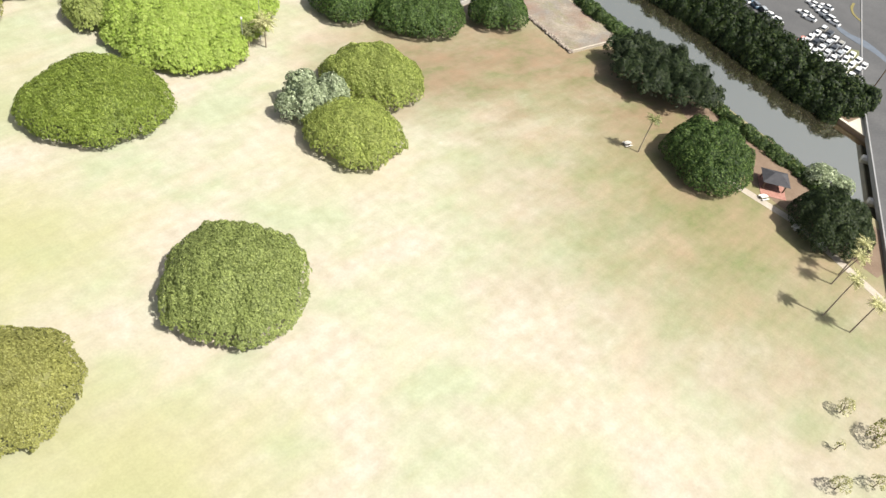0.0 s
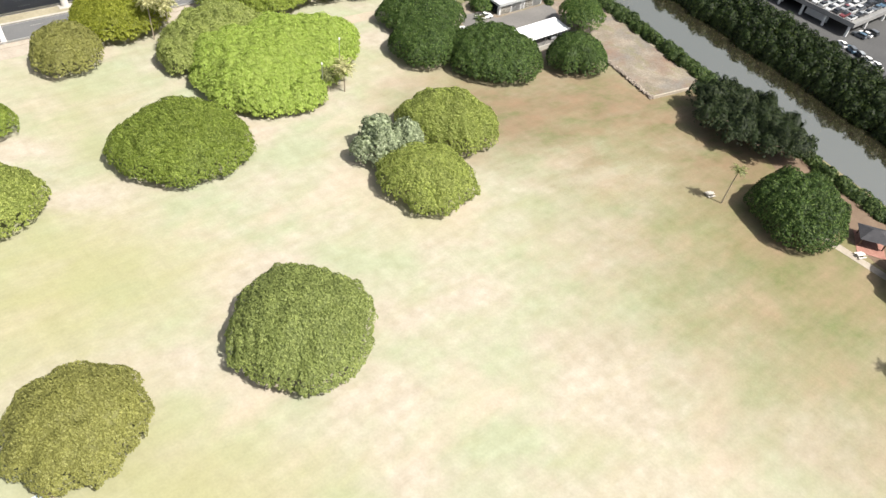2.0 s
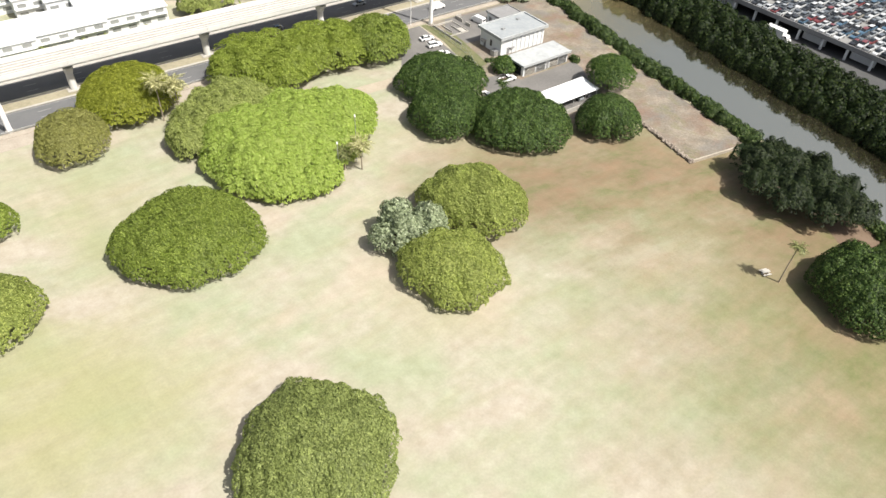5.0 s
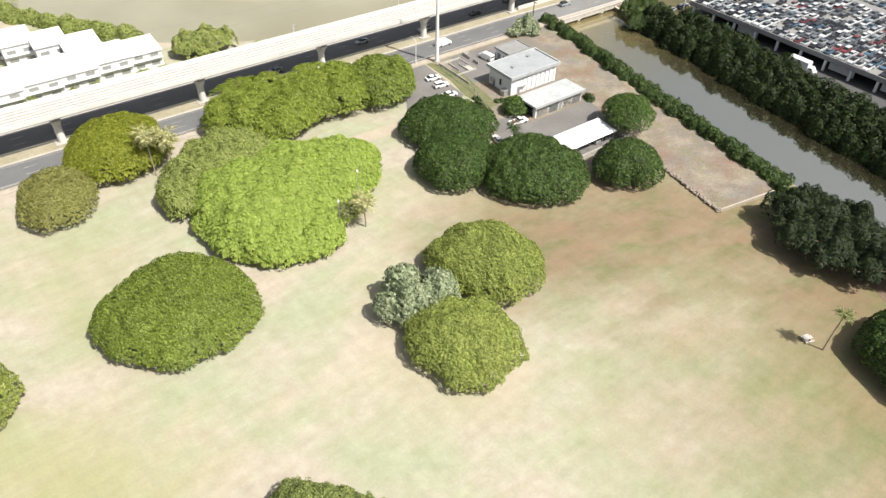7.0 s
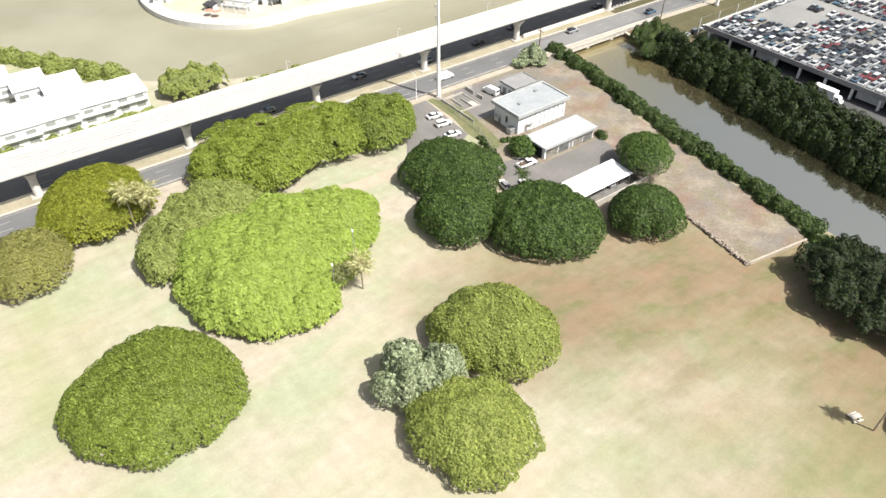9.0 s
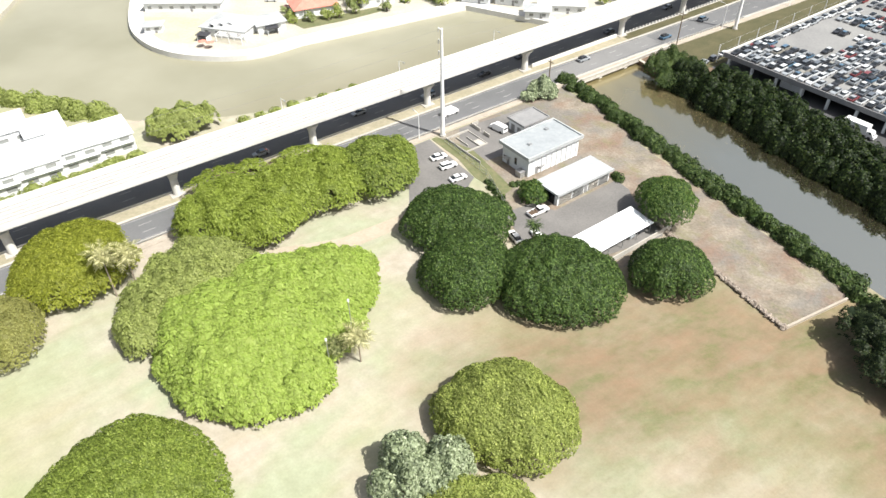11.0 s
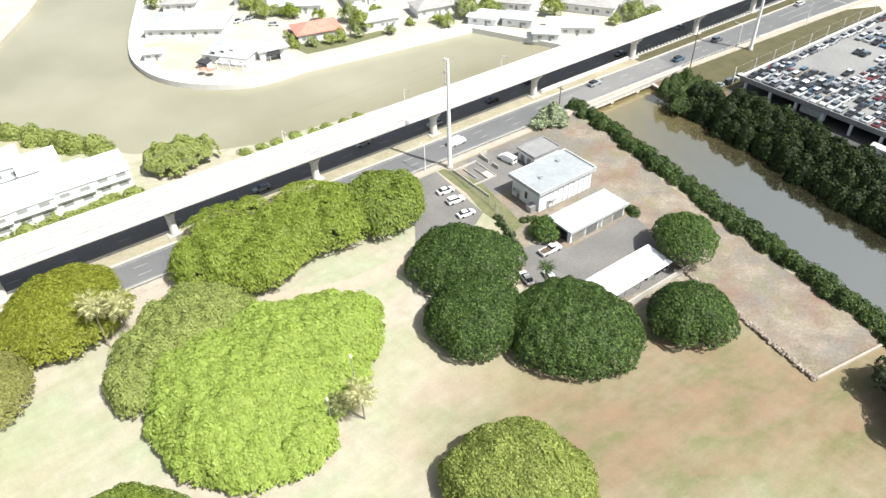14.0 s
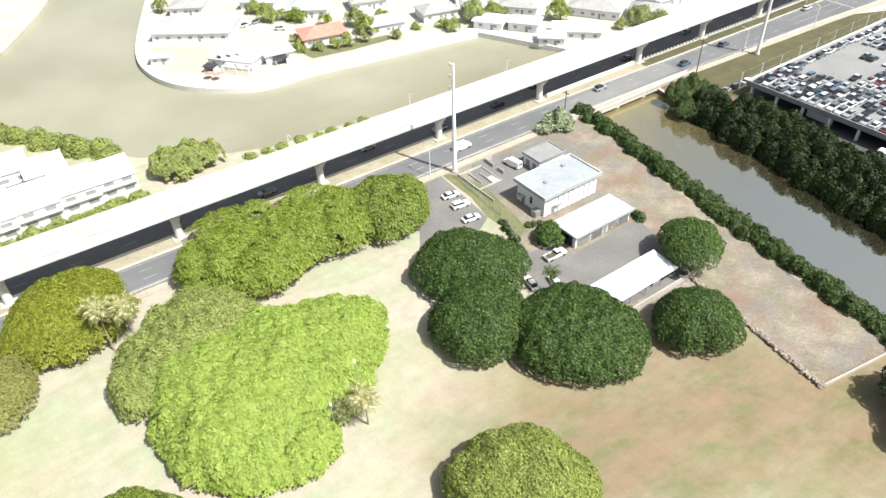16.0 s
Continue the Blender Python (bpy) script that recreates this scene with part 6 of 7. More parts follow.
# cars on the ground beside the deck
LOT_GROUP = "cars in the lower lot"
lot_models = [vehicle("sedan", VANWHITE, "white sedan car in the lower lot", "car", LOT_GROUP), vehicle("suv", PAINT, "sport utility car in the lower lot", "car", LOT_GROUP)]
lot = [(230, 80, 100), (229.4, 76.8, 100), (228.8, 73.6, 100), (228.2, 70.4, 100), (227.6, 67.2, 100), (241, 80.5, 130), (244, 80, 130), (247, 79.5, 130), (233.5, 173.2, 50), (239, 173.2, 46), (244.6, 173.4, 46),
       (251.0, 66.2, 128), (249.4, 63.6, 128), (247.8, 61.0, 128), (246.4, 58.4, 128), (245.2, 55.8, 128), (241.2, 64.6, 140), (239.6, 61.8, 140), (253.8, 62.4, 128)]
for i in range(8):
    for j in range(4):
        v_ = 55.5 - 2.6 * i
        lot.append((221.5 - 0.54 * (53 - v_) + 4.9 * j, v_, 43 + 8))
for k, (s, v, a) in enumerate(lot):
    i = 0 if deck_rng.random() < 0.6 else 1
    m = Matrix.Translation(R(s, v, 0.04)) @ pose(0, 0, 0, 0, 0, a + deck_rng.uniform(-4, 4))
    if k < 2:
        lot_models[k].matrix_world = m
    else:
        copy_thing(lot_models[i], m)

# parked by the park
base_car = vehicle("sedan", VANWHITE, "white sedan car parked beside the park", "car", "cars in the parking bay")
base_car.matrix_world = Matrix.Translation(R(132.5, 179.5, 0.05)) @ pose(0, 0, 0, 0, 0, 36)
copy_thing(base_car, Matrix.Translation(R(130.7, 168.7, 0.05)) @ pose(0, 0, 0, 0, 0, 36))
v = vehicle("suv", VANWHITE, "white sport utility car parked beside the park", "car", "cars in the parking bay")
v.matrix_world = Matrix.Translation(R(132.0, 174.6, 0.05)) @ pose(0, 0, 0, 0, 0, 36)
v = vehicle("van", VANWHITE, "white panel van parked in the yard", "van")
v.matrix_world = Matrix.Translation(R(154.2, 181.2, 0.05)) @ pose(0, 0, 0, 0, 0, 142)
v = vehicle("pickup", VANWHITE, "white pickup truck with an open loaded bed", "truck")
v.matrix_world = Matrix.Translation(R(137.2, 146.2, 0.05)) @ pose(0, 0, 0, 0, 0, 40)
bm = bmesh.new()
for k in range(7):
    box(bm, -2.5 + 0.3 * k, -2.25 + 0.3 * k, -0.8, 0.75 - 0.1 * (k % 3), 0.62, 0.85 + 0.09 * (k % 4))
part("load", bm, WOOD, v, "brown timber load in the bed")
v = vehicle("sedan", VANWHITE, "white sedan car parked under the trees", "car", "cars in the yard")
v.matrix_world = Matrix.Translation(R(126.6, 142.4, 0.05)) @ pose(0, 0, 0, 0, 0, 120)
copy_thing(v, Matrix.Translation(R(130.9, 139.6, 0.05)) @ pose(0, 0, 0, 0, 0, 120))
shed_car = vehicle("suv", PAINT, "dark car parked under the open shed", "car", "cars under the shed")
shed_car.matrix_world = Matrix.Translation(R(150.5, 128.6, 0.05)) @ pose(0, 0, 0, 0, 0, 133)
copy_thing(shed_car, Matrix.Translation(R(147.4, 128.6, 0.05)) @ pose(0, 0, 0, 0, 0, 133))

# traffic
TR = "cars on the road"
t1 = vehicle("sedan", PAINT, "dark sedan car driving on the road", "car", TR)
t1.matrix_world = Matrix.Translation(R(172.5, 210.0, 0.07)) @ pose(0, 0, 0, 0, 0, 223)
for s, v_, a in ((96, 209.5, 223), (128, 212.6, 223), (228, 209, 223), (262, 211.5, 223), (88, 196, 43)):
    copy_thing(t1, Matrix.Translation(R(s, v_, 0.07)) @ pose(0, 0, 0, 0, 0, a))
t2 = vehicle("van", VANWHITE, "white van driving on the road", "van", TR)
t2.matrix_world = Matrix.Translation(R(149, 196.6, 0.07)) @ pose(0, 0, 0, 0, 0, 43)
t3 = vehicle("suv", PAINT, "sport utility car driving on the road", "car", TR)
t3.matrix_world = Matrix.Translation(R(205, 198.5, 0.07)) @ pose(0, 0, 0, 0, 0, 43)
for s, v_, a in ((263, 196, 43), (150, 209, 223), (190, 212.5, 223), (316, 197.6, 43), (240, 194, 43)):
    copy_thing(t3, Matrix.Translation(R(s, v_, 0.07)) @ pose(0, 0, 0, 0, 0, a))


def box_truck():
    e = empty("box_truck", R(231.0, 120.0, 0.04), "white box truck beside the parking deck", "truck", "", -47)
    bm = bmesh.new()
    box(bm, -4.6, 2.0, -1.22, 1.22, 1.0, 3.5)
    part("cargo_box", bm, VANWHITE, e)
    bm = bmesh.new()
    loft(bm, [(2.15, 1.05, .5, 2.3, .95), (3.2, 1.08, .5, 2.35, .92), (3.9, 1.05, .5, 1.35, .95), (4.3, .98, .55, 1.2, .95)])
    part("cab", bm, VANWHITE, e)
    bm = bmesh.new()
    loft(bm, [(2.7, 1.09, 1.45, 2.15, .95), (3.25, 1.09, 1.45, 2.2, .92), (3.85, 1.0, 1.4, 1.45, .95)])
    part("glasshouse", bm, DARKGLASS, e)
    bm = bmesh.new()
    box(bm, -4.5, 3.9, -0.5, 0.5, 0.55, 0.95)
    part("chassis", bm, TYRE, e)
    for x in (-3.0, 3.1):
        for s in (-1, 1):
            o = part("wheel", WHEEL, TYRE, e)
            o.matrix_basis = pose(x, s * 0.98, 0.46) @ Matrix.Diagonal((1.4, 1.4, 1.4, 1))


red_car = vehicle("sedan", ROOFRED, "faded red sedan car in the lower lot", "car", LOT_GROUP)
red_car.matrix_world = Matrix.Translation(R(223.6, 56.2, 0.04)) @ pose(0, 0, 0, 0, 0, 50)
lane_car = vehicle("sedan", PAINT, "car parked on the street among the houses", "car", "cars among the houses")
lane_car.matrix_world = Matrix.Translation((-118.8, 329.8, 0.06)) @ pose(0, 0, 0, 0, 0, 60)
for x, y, a in ((-115.6, 333.6, 65), (-104.0, 327.2, 5), (-66.0, 341.0, 30), (-41.0, 354.0, 20)):
    copy_thing(lane_car, Matrix.Translation((x, y, 0.06)) @ pose(0, 0, 0, 0, 0, a))
box_truck()

# ---- trees ----
tree("broad domed olive-green shade tree on the open lawn", [(-22.8, 75.3, 13.0, 13.4, 9.9)], LEAF_DOME, 1, lumpy=0.2, spray=0.3, ragged=0.06)
tree("yellowish olive domed shade tree on the lawn", [(-50.2, 51.3, 10.5, 10.8, 10.2)], LEAF_YELLOW, 2, lumpy=0.2, spray=0.3, ragged=0.06)
tree("broad olive-green domed shade tree on the lawn", [(-60.3, 119.2, 14.9, 14.0, 10.2)], LEAF_GREEN, 3, lumpy=0.22, spray=0.3)
tree("green domed shade tree at the lawn's edge", [(-88.5, 92.5, 10.6, 10.9, 9.8)], LEAF_OLIVE, 4)
tree("small green tree at the lawn's edge", [(-101, 116.5, 5.5, 5.5, 7.5)], LEAF_GREEN, 5, base=2.0, girth=0.3)
tree("huge lime-green spreading rain tree of several lobes", [(-49.5, 153.5, 15.4, 19.0, 11.4, -12), (-60.0, 153.0, 12.0, 11.5, 10.6), (-40.8, 167.0, 10.4, 11.6, 10.0), (-53.2, 144.0, 11.2, 9.8, 9.6), (-50.0, 165.0, 11.5, 10.0, 10.8), (-38.8, 158.0, 8.8, 9.4, 9.4), (-46.0, 168.0, 9.4, 10.0, 10.2)], LEAF_LIME, 6, gap=0.95, leaf=0.33, per=26, lumpy=0.22, ragged=0.070, girth=0.9, swell=0.1, puff=1.0, fringe=1.6, spray=0.42, flat=0.68, gaps=0.16)
tree("duller green spreading tree merging with the rain tree", [(-68.0, 164.8, 11.6, 13.2, 10.4), (-71.6, 158.6, 9.0, 8.0, 9.0), (-72.4, 153.6, 6.2, 6.4, 7.6)], LEAF_PALEGREEN, 7, gap=0.9, leaf=0.3, per=24, lumpy=0.32, ragged=0.077, girth=0.7, swell=0.1, puff=1.4, fringe=1.6, spray=0.42, flat=0.5, gaps=0.25)
tree("grey-green puffy tree between two domed trees", [(-17.5, 126.3, 5.6, 5.2, 8.8), (-12.8, 129.0, 4.6, 4.8, 9.9), (-19.5, 129.6, 4.6, 4.4, 9.4), (-14.8, 124.0, 4.2, 3.8, 7.4), (-21.6, 125.0, 3.0, 3.2, 6.6)], LEAF_GREY, 8, gap=0.75, leaf=0.28, lumpy=0.55, swell=0.9, base=2.4, girth=0.35)
tree("yellow-olive domed shade tree on the lawn", [(-6.6, 118.8, 11.2, 10.4, 9.2)], LEAF_OLIVE, 9)
tree("yellow-olive domed tree with a notched edge", [(-4.2, 140.4, 12.8, 11.0, 9.9)], LEAF_OLIVE, 10, ragged=0.056)
tree("dark green domed tree beside the yard", [(-17.7, 192.0, 12.6, 11.4, 9.9)], LEAF_DARK, 11)
tree("dark green domed tree of a touching group", [(-14.0, 175.6, 10.1, 11.4, 10.5)], LEAF_DARK, 12)
tree("large dark green domed tree of a touching group", [(4.8, 174.2, 13.9, 12.6, 10.6)], LEAF_DARK, 13, lumpy=0.24)
tree("dark green rounded tree beside the dirt lot", [(27.6, 179.8, 9.1, 8.2, 9.6)], LEAF_DARK, 14)
tree("green rounded tree over the open shed", [(29.6, 202.2, 7.1, 8.4, 9.6)], LEAF_MID, 15, base=4.6, spray=0.3)
tree("small round green tree beside the warehouse", [(-0.6, 206.6, 4.1, 4.4, 4.4)], LEAF_MID, 16, gap=0.7, leaf=0.3, base=1.4, girth=0.25)
tree("olive-green spreading tree beside the road", [(-96.3, 168.0, 12.0, 12.8, 10.3)], LEAF_MOSS, 17, gap=0.9, leaf=0.29, per=22, puff=1.35, swell=0.12, spray=0.5, flat=0.5, gaps=0.25, base=3.4)
tree("brownish olive rounded tree beside the road path", [(-99.8, 147.3, 8.8, 9.8, 9.6)], LEAF_YELLOW, 18, lumpy=0.32, spray=0.3)
tree("green spreading tree in the roadside row", [(-70.0, 189.0, 12.5, 10.0, 10.6, 30), (-62, 187.5, 9, 9.0, 9.6)], LEAF_ROW, 19, lumpy=0.37, ragged=0.063, fringe=1.6, gap=0.9, leaf=0.3, per=22, puff=1.35, swell=0.12, spray=0.5, flat=0.5, gaps=0.4, base=3.8, group="roadside row")
tree("green spreading tree in the roadside row", [(-57.0, 198.0, 12.5, 10.0, 10.6, 38), (-50, 203, 10, 10, 10.8)], LEAF_ROW, 20, lumpy=0.37, ragged=0.063, fringe=1.6, gap=0.9, leaf=0.3, per=22, puff=1.35, swell=0.12, spray=0.5, flat=0.5, gaps=0.4, base=3.8, group="roadside row")
tree("green rounded tree ending the roadside row", [(-39.5, 210.0, 11.0, 10.0, 11.0, 38)], LEAF_GREEN, 21, lumpy=0.37, ragged=0.063, fringe=1.6, gap=0.9, leaf=0.3, per=22, puff=1.35, swell=0.12, spray=0.5, flat=0.5, gaps=0.4, base=3.8, group="roadside row")
tree("layered light green tree reaching over the road", [(-77.0, 201.0, 7.0, 3.4, 6.6, 42), (-70.5, 205.5, 5.5, 3.0, 7.2, 42), (-60, 211.5, 6.0, 4.0, 7.4, 40)], LEAF_ROW, 22, base=5.0, ragged=0.110, gap=0.8, leaf=0.3, per=16, puff=1.3, swell=0.1, spray=0.7, gaps=0.6, core=False, fringe=1.6)
tree("dark irregular tree on the canal bank with bare gaps", [(62, 165, 6.4, 6, 8.4), (67.5, 160, 7.5, 7, 9.6), (73, 155.5, 7.2, 6.4, 10.0), (77, 149.5, 6.0, 5.4, 9.0), (67, 151.5, 6.4, 5.8, 8.0), (62, 157.5, 5.5, 5.5, 7.6), (74.5, 163, 5.0, 4.2, 9.2), (80, 156, 3.6, 3.0, 8.4), (68, 168, 5, 4, 8.4), (72, 146, 4.2, 3.8, 7.2), (81.5, 147.5, 2.8, 2.6, 7.4)], LEAF_DEEP, 23, lumpy=0.55, ragged=0.110, base=4.2, girth=0.4, fringe=1.7, spray=0.45, gaps=0.35)
tree("dark green rounded tree near the canal bank", [(75.1, 125.2, 11.0, 12.4, 10.5)], LEAF_DARK, 24, lumpy=0.37)
tree("dark green rounded tree beside the park path", [(98.6, 106.5, 9.3, 10.0, 10.1)], LEAF_DEEP, 25, lumpy=0.42)
tree("shaggy light tree by the canal end", [(104, 124.5, 4.0, 3.6, 5.5), (108.0, 122.0, 3.2, 3.0, 4.4)], LEAF_GREY, 26, gap=0.7, leaf=0.26, base=1.5, girth=0.2, ragged=0.084)
tree("pale shrubby tree at the bridge end", [(1.5, 259.5, 4.6, 4.2, 5.2), (-3.0, 256.0, 2.4, 2.2, 3.0)], LEAF_GREY, 27, gap=0.6, leaf=0.3, base=1.0, girth=0.2, ragged=0.110, lumpy=0.55, fringe=1.6)
tree("wide shaggy tree on the river bank", [(-101.5, 226, 5.5, 5.5, 7.4), (-97, 229, 5.5, 5, 8.2), (-93, 231.5, 4.5, 4.5, 6.8), (-98.5, 223.5, 5, 3.5, 5.0)], LEAF_PALEGREEN, 28, ragged=0.110, lumpy=0.55, gap=0.85, leaf=0.4, per=12, swell=0.4, fringe=1.7, spray=0.4, gaps=0.3)
tree("green tree at the bridge's far end", [(37.0, 279.0, 4.6, 5.0, 5.6, 20), (42.0, 282.5, 5.0, 4.6, 6.6), (44.5, 274.5, 4.6, 5.0, 6.0), (38.5, 271.0, 4.0, 4.0, 4.8), (48, 279, 4, 4, 5.4)], LEAF_HEDGE, 29, lumpy=0.55, base=0.6, ragged=0.110, spray=0.3, gaps=0.2)
YOUNG = "young trees on the lawn"
for k, (x, y, r, h) in enumerate(((84.1, 61.0, 1.3, 4.2), (88.4, 56.2, 2.3, 5.0), (77.4, 46.7, 1.5, 4.4), (84.5, 47.6, 1.4, 4.2), (80.3, 53.8, 0.7, 3.2))):
    tree("young thin-crowned tree on the lawn", [(x, y, r, r, h)], LEAF_PALM if k != 1 else LEAF_YELLOW, 40 + k, gap=0.55, leaf=0.17, per=6, base=1.5, girth=0.09, group=YOUNG, ragged=0.11, lumpy=0.3, core=False, fringe=1.6)
for k, (x, y, r, h) in enumerate(((-160, 343, 4.5, 6.5), (-112, 336, 5.5, 7), (-70, 326, 5.5, 7.5), (-76, 333, 5, 8), (-66, 335, 4, 7), (-31, 340, 6, 10), (-24, 344, 4.5, 8), (1, 344, 5.5, 9),
                                  (32, 342, 7, 8), (-100, 336, 5, 6), (-84, 309.5, 3, 3.5), (-78, 312, 3, 4.2), (-90, 307.5, 2.5, 3), (-58, 322, 3, 4), (-42, 334, 3.5, 4), (38, 340, 5, 7), (-91, 311, 2.6, 3.6), (-74.5, 314, 3.0, 4.5), (-69.5, 318.5, 3.2, 5.0), (-52, 331, 2.4, 3.2), (-95, 316, 2.2, 3.0), (-38, 330, 3.4, 6.0), (-120, 344, 4.6, 6.0), (-106, 338, 4.0, 4.6), (-88, 333.5, 3.4, 5.5), (-20, 345, 3.0, 5.0), (24, 336, 3.0, 4.6))):
    tree("garden tree among the houses", [(x, y, r * 0.8, r * 0.72, h * 0.85), (x + r * 0.45, y - r * 0.3, r * 0.5, r * 0.45, h * 0.6)], (LEAF_GARDEN, LEAF_PALEGREEN, LEAF_OLIVE, LEAF_GARDEN, LEAF_ROW)[k % 5], 60 + k, base=min(2.0, h * 0.3), girth=0.25, group="garden trees", gap=0.75, leaf=0.26, per=9, lumpy=0.5, ragged=0.11)
tree("low shrub covered in pink flowers", [(-95.5, 319.4, 1.6, 1.4, 2.2)], LEAF_PINK, 95, gap=0.5, leaf=0.18, per=8, base=0.5, girth=0.08, category="shrub", name="flowering_shrub")
tree("bushy tree on the far river bank", [(-190, 262, 8, 6, 7), (-180, 252, 6, 5, 5)], LEAF_OLIVE, 90, gap=1.1)


def row_lobes(a, b, count, r, h, seed, jitter=0.25, vary=0.2):
    q = random.Random(seed)
    out = []
    for k in range(count):
        f = (k + 0.5) / count
        out.append((a[0] + (b[0] - a[0]) * f + q.uniform(-1, 1) * r * jitter, a[1] + (b[1] - a[1]) * f + q.uniform(-1, 1) * r * jitter, r * q.uniform(1 - vary, 1 + vary), r * q.uniform(1 - vary, 1 + vary), h * q.uniform(1 - 1.2 * vary, 1 + 0.8 * vary)))
    return out


def planting(name, label, category, lobes, mat, seed, base, **more):
    tagged(new(name, crown_mesh(name, lobes, mat, seed, base=base, **more)), label, category, "", "stuff")


man = []
for n, h, r, end, sd in ((185.4, 4.2, 2.4, 206, 1), (188.2, 5.8, 3.0, 207, 2), (191.6, 6.6, 3.3, 205, 3), (195.2, 6.9, 3.4, 198, 4), (199.0, 5.8, 3.2, 188, 5)):
    man += row_lobes(C(n, 60)[:2], C(n, end)[:2], 64, r, h, sd, 0.5, 0.2)
planting("mangrove_thicket", "dense dark green mangrove thicket along the canal", "mangroves", man, LEAF_MANGROVE, 50, -0.9, gap=0.8, leaf=0.3, per=11, lumpy=0.10, ragged=0.14, swell=0.3)
hed = row_lobes(C(154.4, 114)[:2], C(156.4, 221)[:2], 46, 2.0, 2.8, 4, 0.5, 0.32) + row_lobes(C(157.2, 114)[:2], C(158.4, 221)[:2], 42, 1.4, 1.4, 5, 0.5, 0.3)
planting("hedge", "rough green hedge on the canal bank", "hedge", hed, LEAF_HEDGE, 51, 0.5, gap=0.62, leaf=0.26, per=10, lumpy=0.06, ragged=0.12)
bank = row_lobes(C(153.8, 36)[:2], C(153.8, 114)[:2], 26, 2.3, 2.4, 6, 0.35)
planting("bank_shrubs", "dark green shrubs on the canal bank", "shrubs", bank, LEAF_HEDGE, 52, 0.4, gap=0.75, leaf=0.32, per=10, lumpy=0.12, ragged=0.12)
fs = row_lobes(R(136.2, 164)[:2], R(132.8, 153.5)[:2], 5, 1.0, 1.5, 12, 0.5, 0.3) + row_lobes(R(162.5, 143.5)[:2], R(163.5, 146.5)[:2], 2, 1.3, 2.0, 13, 0.3) + row_lobes(R(139.5, 158.5)[:2], R(143, 157)[:2], 3, 0.8, 1.0, 14, 0.4)
planting("fence_shrubs", "small dark shrubs along the yard fence", "shrubs", fs, LEAF_HEDGE, 55, 0.2, gap=0.5, leaf=0.22, per=9, lumpy=0.12, ragged=0.2)
rb = row_lobes(R(98, 229.5)[:2], R(138, 227)[:2], 8, 1.5, 1.4, 7, 0.5)
planting("river_shrubs", "low scrub along the river bank", "shrubs", rb, LEAF_PALEGREEN, 53, 0.3, gap=0.85, leaf=0.34, per=9, lumpy=0.12, ragged=0.15)
cb = row_lobes(R(10, 223.5)[:2], R(70, 228.5)[:2], 20, 2.2, 2.6, 8, 0.5) + row_lobes(R(70, 252.5)[:2], R(34, 304)[:2], 16, 3.6, 4.2, 9, 0.4)
planting("garden_shrubs", "garden shrubs round the condominium", "shrubs", cb, LEAF_PALEGREEN, 54, 0.3, gap=0.85, leaf=0.34, per=9, lumpy=0.12, ragged=0.15)


# ---- palms ----
def frond_mesh(mat):
    verts = []
    n = 11
    L = 2.6
    for k in range(n):
        f = (k + 0.5) / n
        x = L * f
        z = 0.75 * f - 1.55 * f * f
        width = 0.75 * math.sin(math.pi * min(1, f * 0.9 + 0.12)) + 0.1
        for side in (-1, 1):
            tip = (x + 0.45, side * width, z - 0.35 * width)
            verts += [(x - 0.07, 0, z), (x + 0.12, side * width * 0.5, z + 0.02), tip, (x + 0.07, 0, z)]
    for k in range(5):
        f0, f1 = k / 5, (k + 1) / 5
        z0, z1 = 0.75 * f0 - 1.55 * f0 * f0, 0.75 * f1 - 1.55 * f1 * f1
        w = 0.07 * (1 - f0) + 0.02
        verts += [(L * f0, -w, z0 + 0.01), (L * f1, -w * 0.8, z1 + 0.01), (L * f1, w * 0.8, z1 + 0.01), (L * f0, w, z0 + 0.01)]
    return quads_mesh("frond", np.array(verts, float), [mat])


LEAF_PALMGREEN = foliage("leaf_palm_green", (0.11, 0.13, 0.045), (0.2, 0.22, 0.085), (0.30, 0.31, 0.14))
FRONDS = {m.name: frond_mesh(m) for m in (LEAF_PALM, LEAF_HEDGE, LEAF_PALMGREEN)}


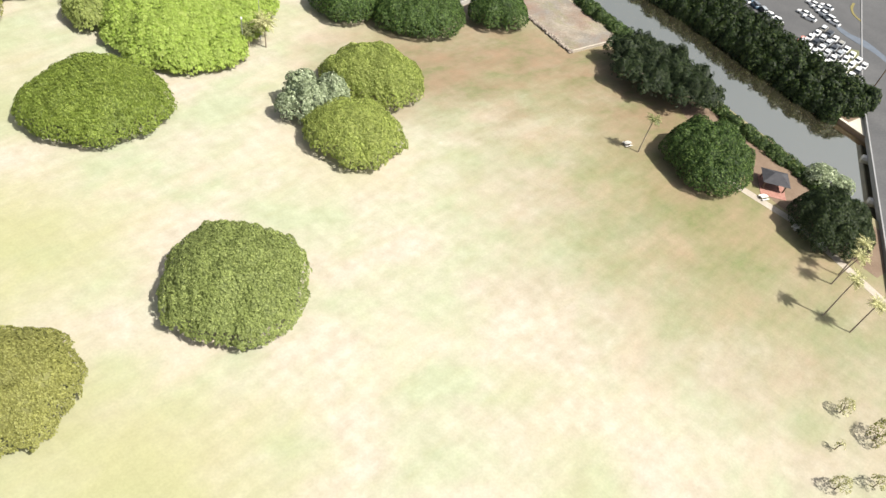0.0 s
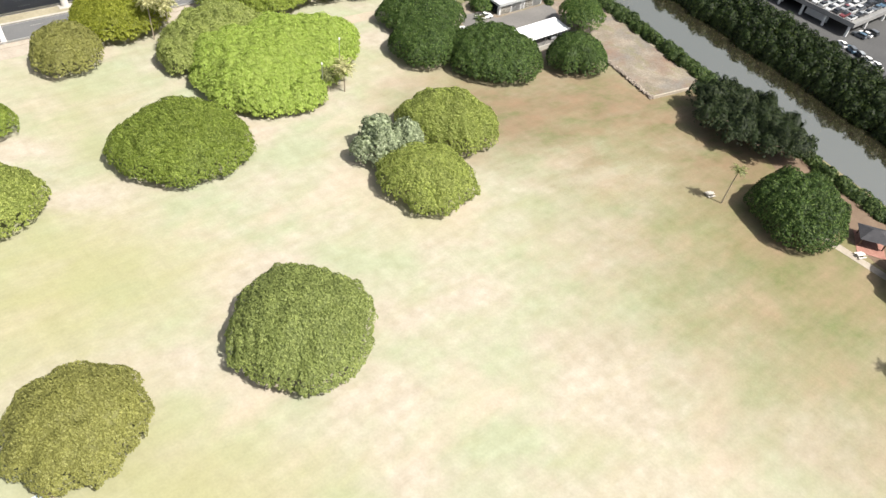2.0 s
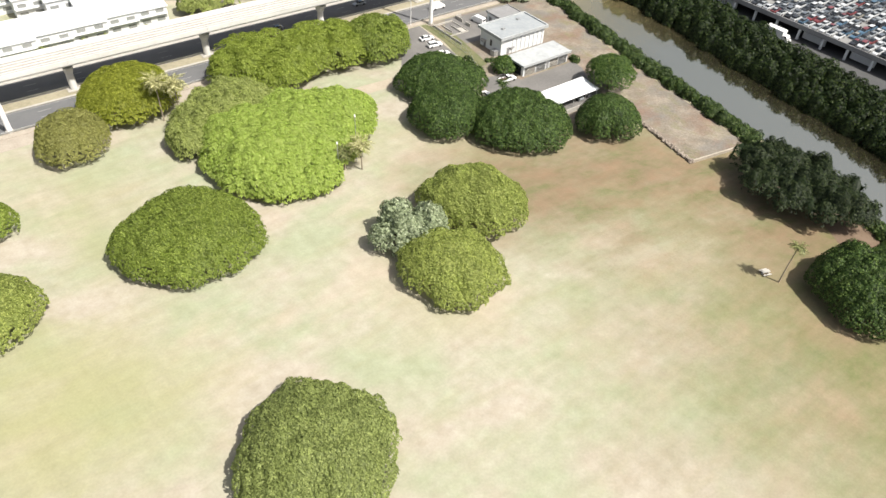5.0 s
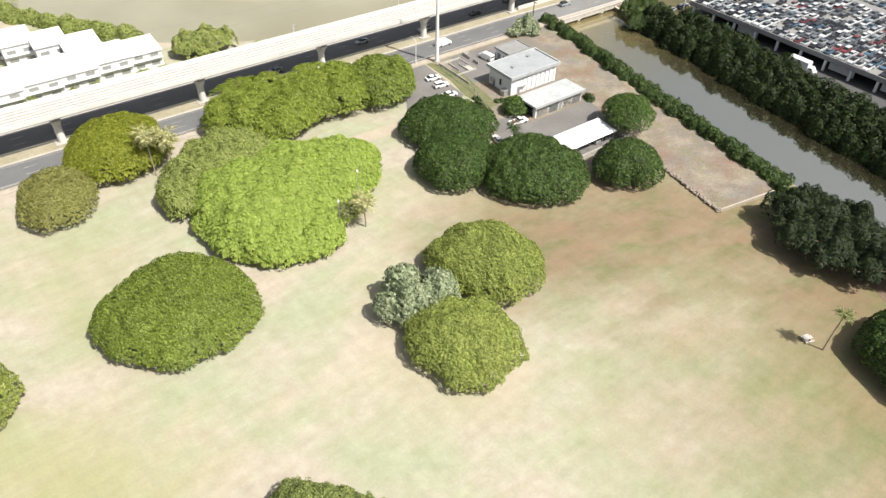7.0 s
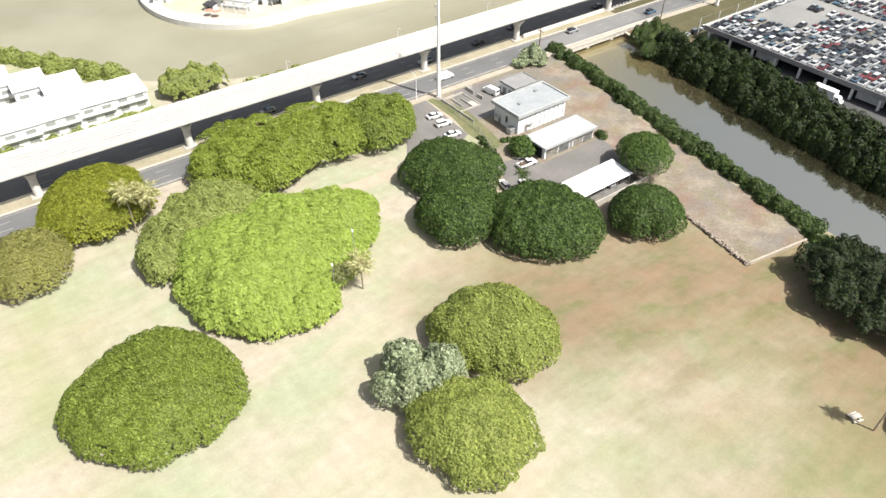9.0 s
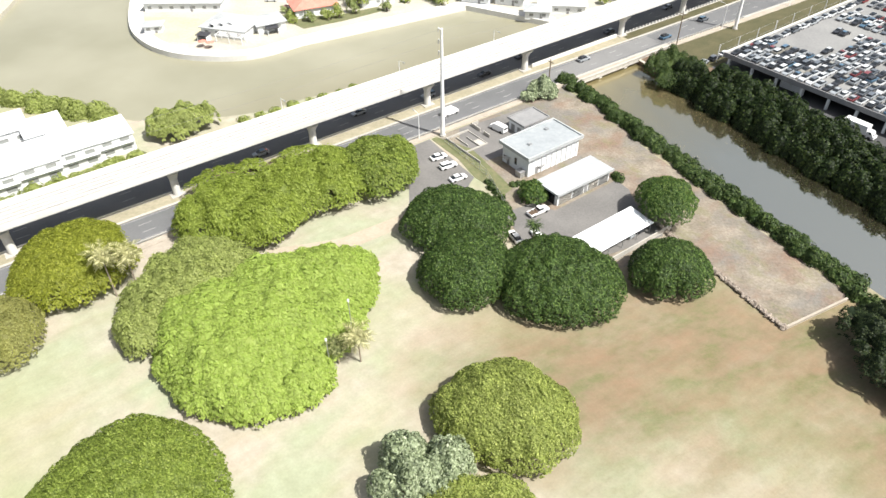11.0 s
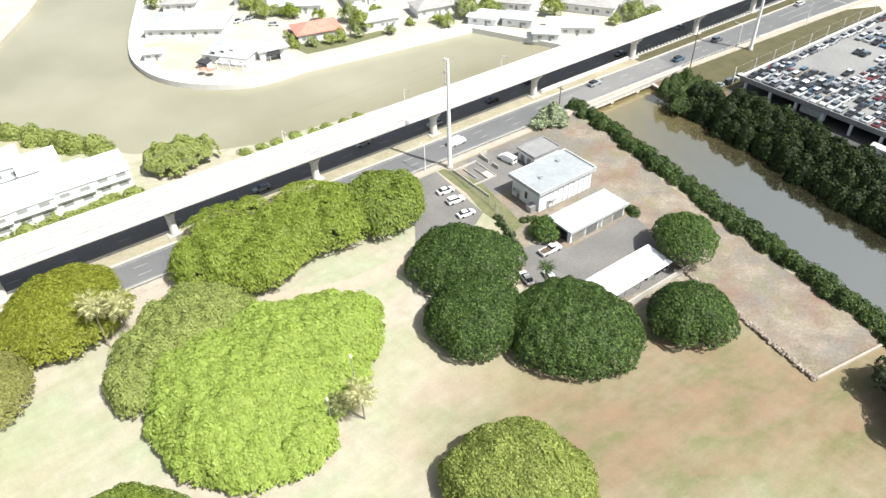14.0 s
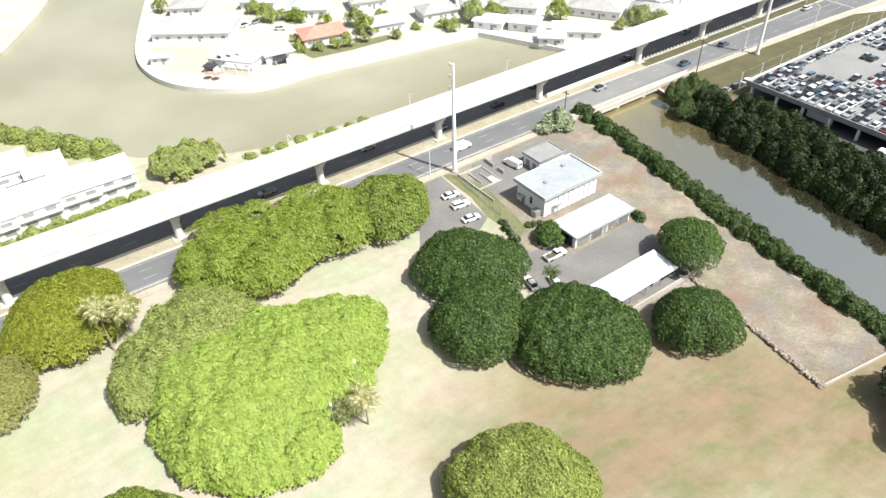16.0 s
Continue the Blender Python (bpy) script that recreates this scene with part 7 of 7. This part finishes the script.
def palm(x, y, h, lean, seed, label="slender palm with pale drooping fronds on the lawn", scale=1.0, mat=LEAF_PALM):
    q = random.Random(seed)
    e = empty("palm_tree", (x, y, 0), label, "palm", "palms")
    bm = bmesh.new()
    last = Vector((0, 0, -0.2))
    top = Vector((0, 0, h))
    for k in range(6):
        f = (k + 1) / 6
        p = Vector((lean[0] * f * f, lean[1] * f * f, h * f))
        tube(bm, last, p, 0.17 - 0.06 * (k / 6), 0.17 - 0.06 * f, 9)
        last = p
    part("trunk", bm, PALMBARK, e)
    for k in range(16):
        o = part("frond", FRONDS[mat.name], mat, e)
        tier = k % 3
        s = scale * q.uniform(0.85, 1.1)
        o.matrix_basis = Matrix.Translation(last) @ pose(0, 0, 0, 0, (-30, -5, 22)[tier] + q.uniform(-8, 8), k * 137.5 + q.uniform(-12, 12)) @ Matrix.Diagonal((s, s, s, 1))


palm(89.5, 82.9, 11.2, (0.3, 0.2), 1, scale=0.82)
palm(93.7, 79.3, 8.4, (0.8, 0.6), 2, scale=0.82)
palm(97.4, 94.4, 9.5, (0.4, 0.5), 3, scale=0.82)
palm(94.7, 91.6, 9.0, (0.9, -0.2), 4, scale=0.82)
palm(59.9, 127.8, 9.6, (0.4, 0.2), 5, "slender palm beside a picnic table", 0.75, LEAF_PALMGREEN)
palm(-31.5, 151.3, 7.0, (-0.3, 0.2), 6, "pale-crowned palm beside the rain tree", 1.25)
palm(-35.4, 150.4, 5.2, (-0.2, 0), 10, "small green palm under the rain tree's edge", 1.0, LEAF_PALMGREEN)
palm(-85.1, 163.1, 11.0, (0, 0.3), 7, "tall pale-crowned palm beside the road", 1.4)
palm(-82.0, 166.0, 9.8, (0.2, 0), 8, "tall pale-crowned palm beside the road", 1.4)
palm(-0.5, 188.0, 6.0, (0, 0), 9, "dark palm rising among domed trees", 0.8, LEAF_HEDGE)


def park_lamp(x, y, h):
    e = empty("park_lamp", (x, y, 0), "slim weathered park lamp post beside the trees", "lamp post", "park lamps")
    bm = bmesh.new()
    tube(bm, (0, 0, -0.2), (0, 0, h), 0.1, 0.07, 8)
    part("pole", bm, GALV, e)
    bm = bmesh.new()
    tube(bm, (0, 0, h), (0, 0, h + 0.5), 0.22, 0.16, 10)
    part("lantern", bm, STEEL, e)


park_lamp(-36.2, 147.8, 9.0)
park_lamp(-33.4, 154.4, 12.4)
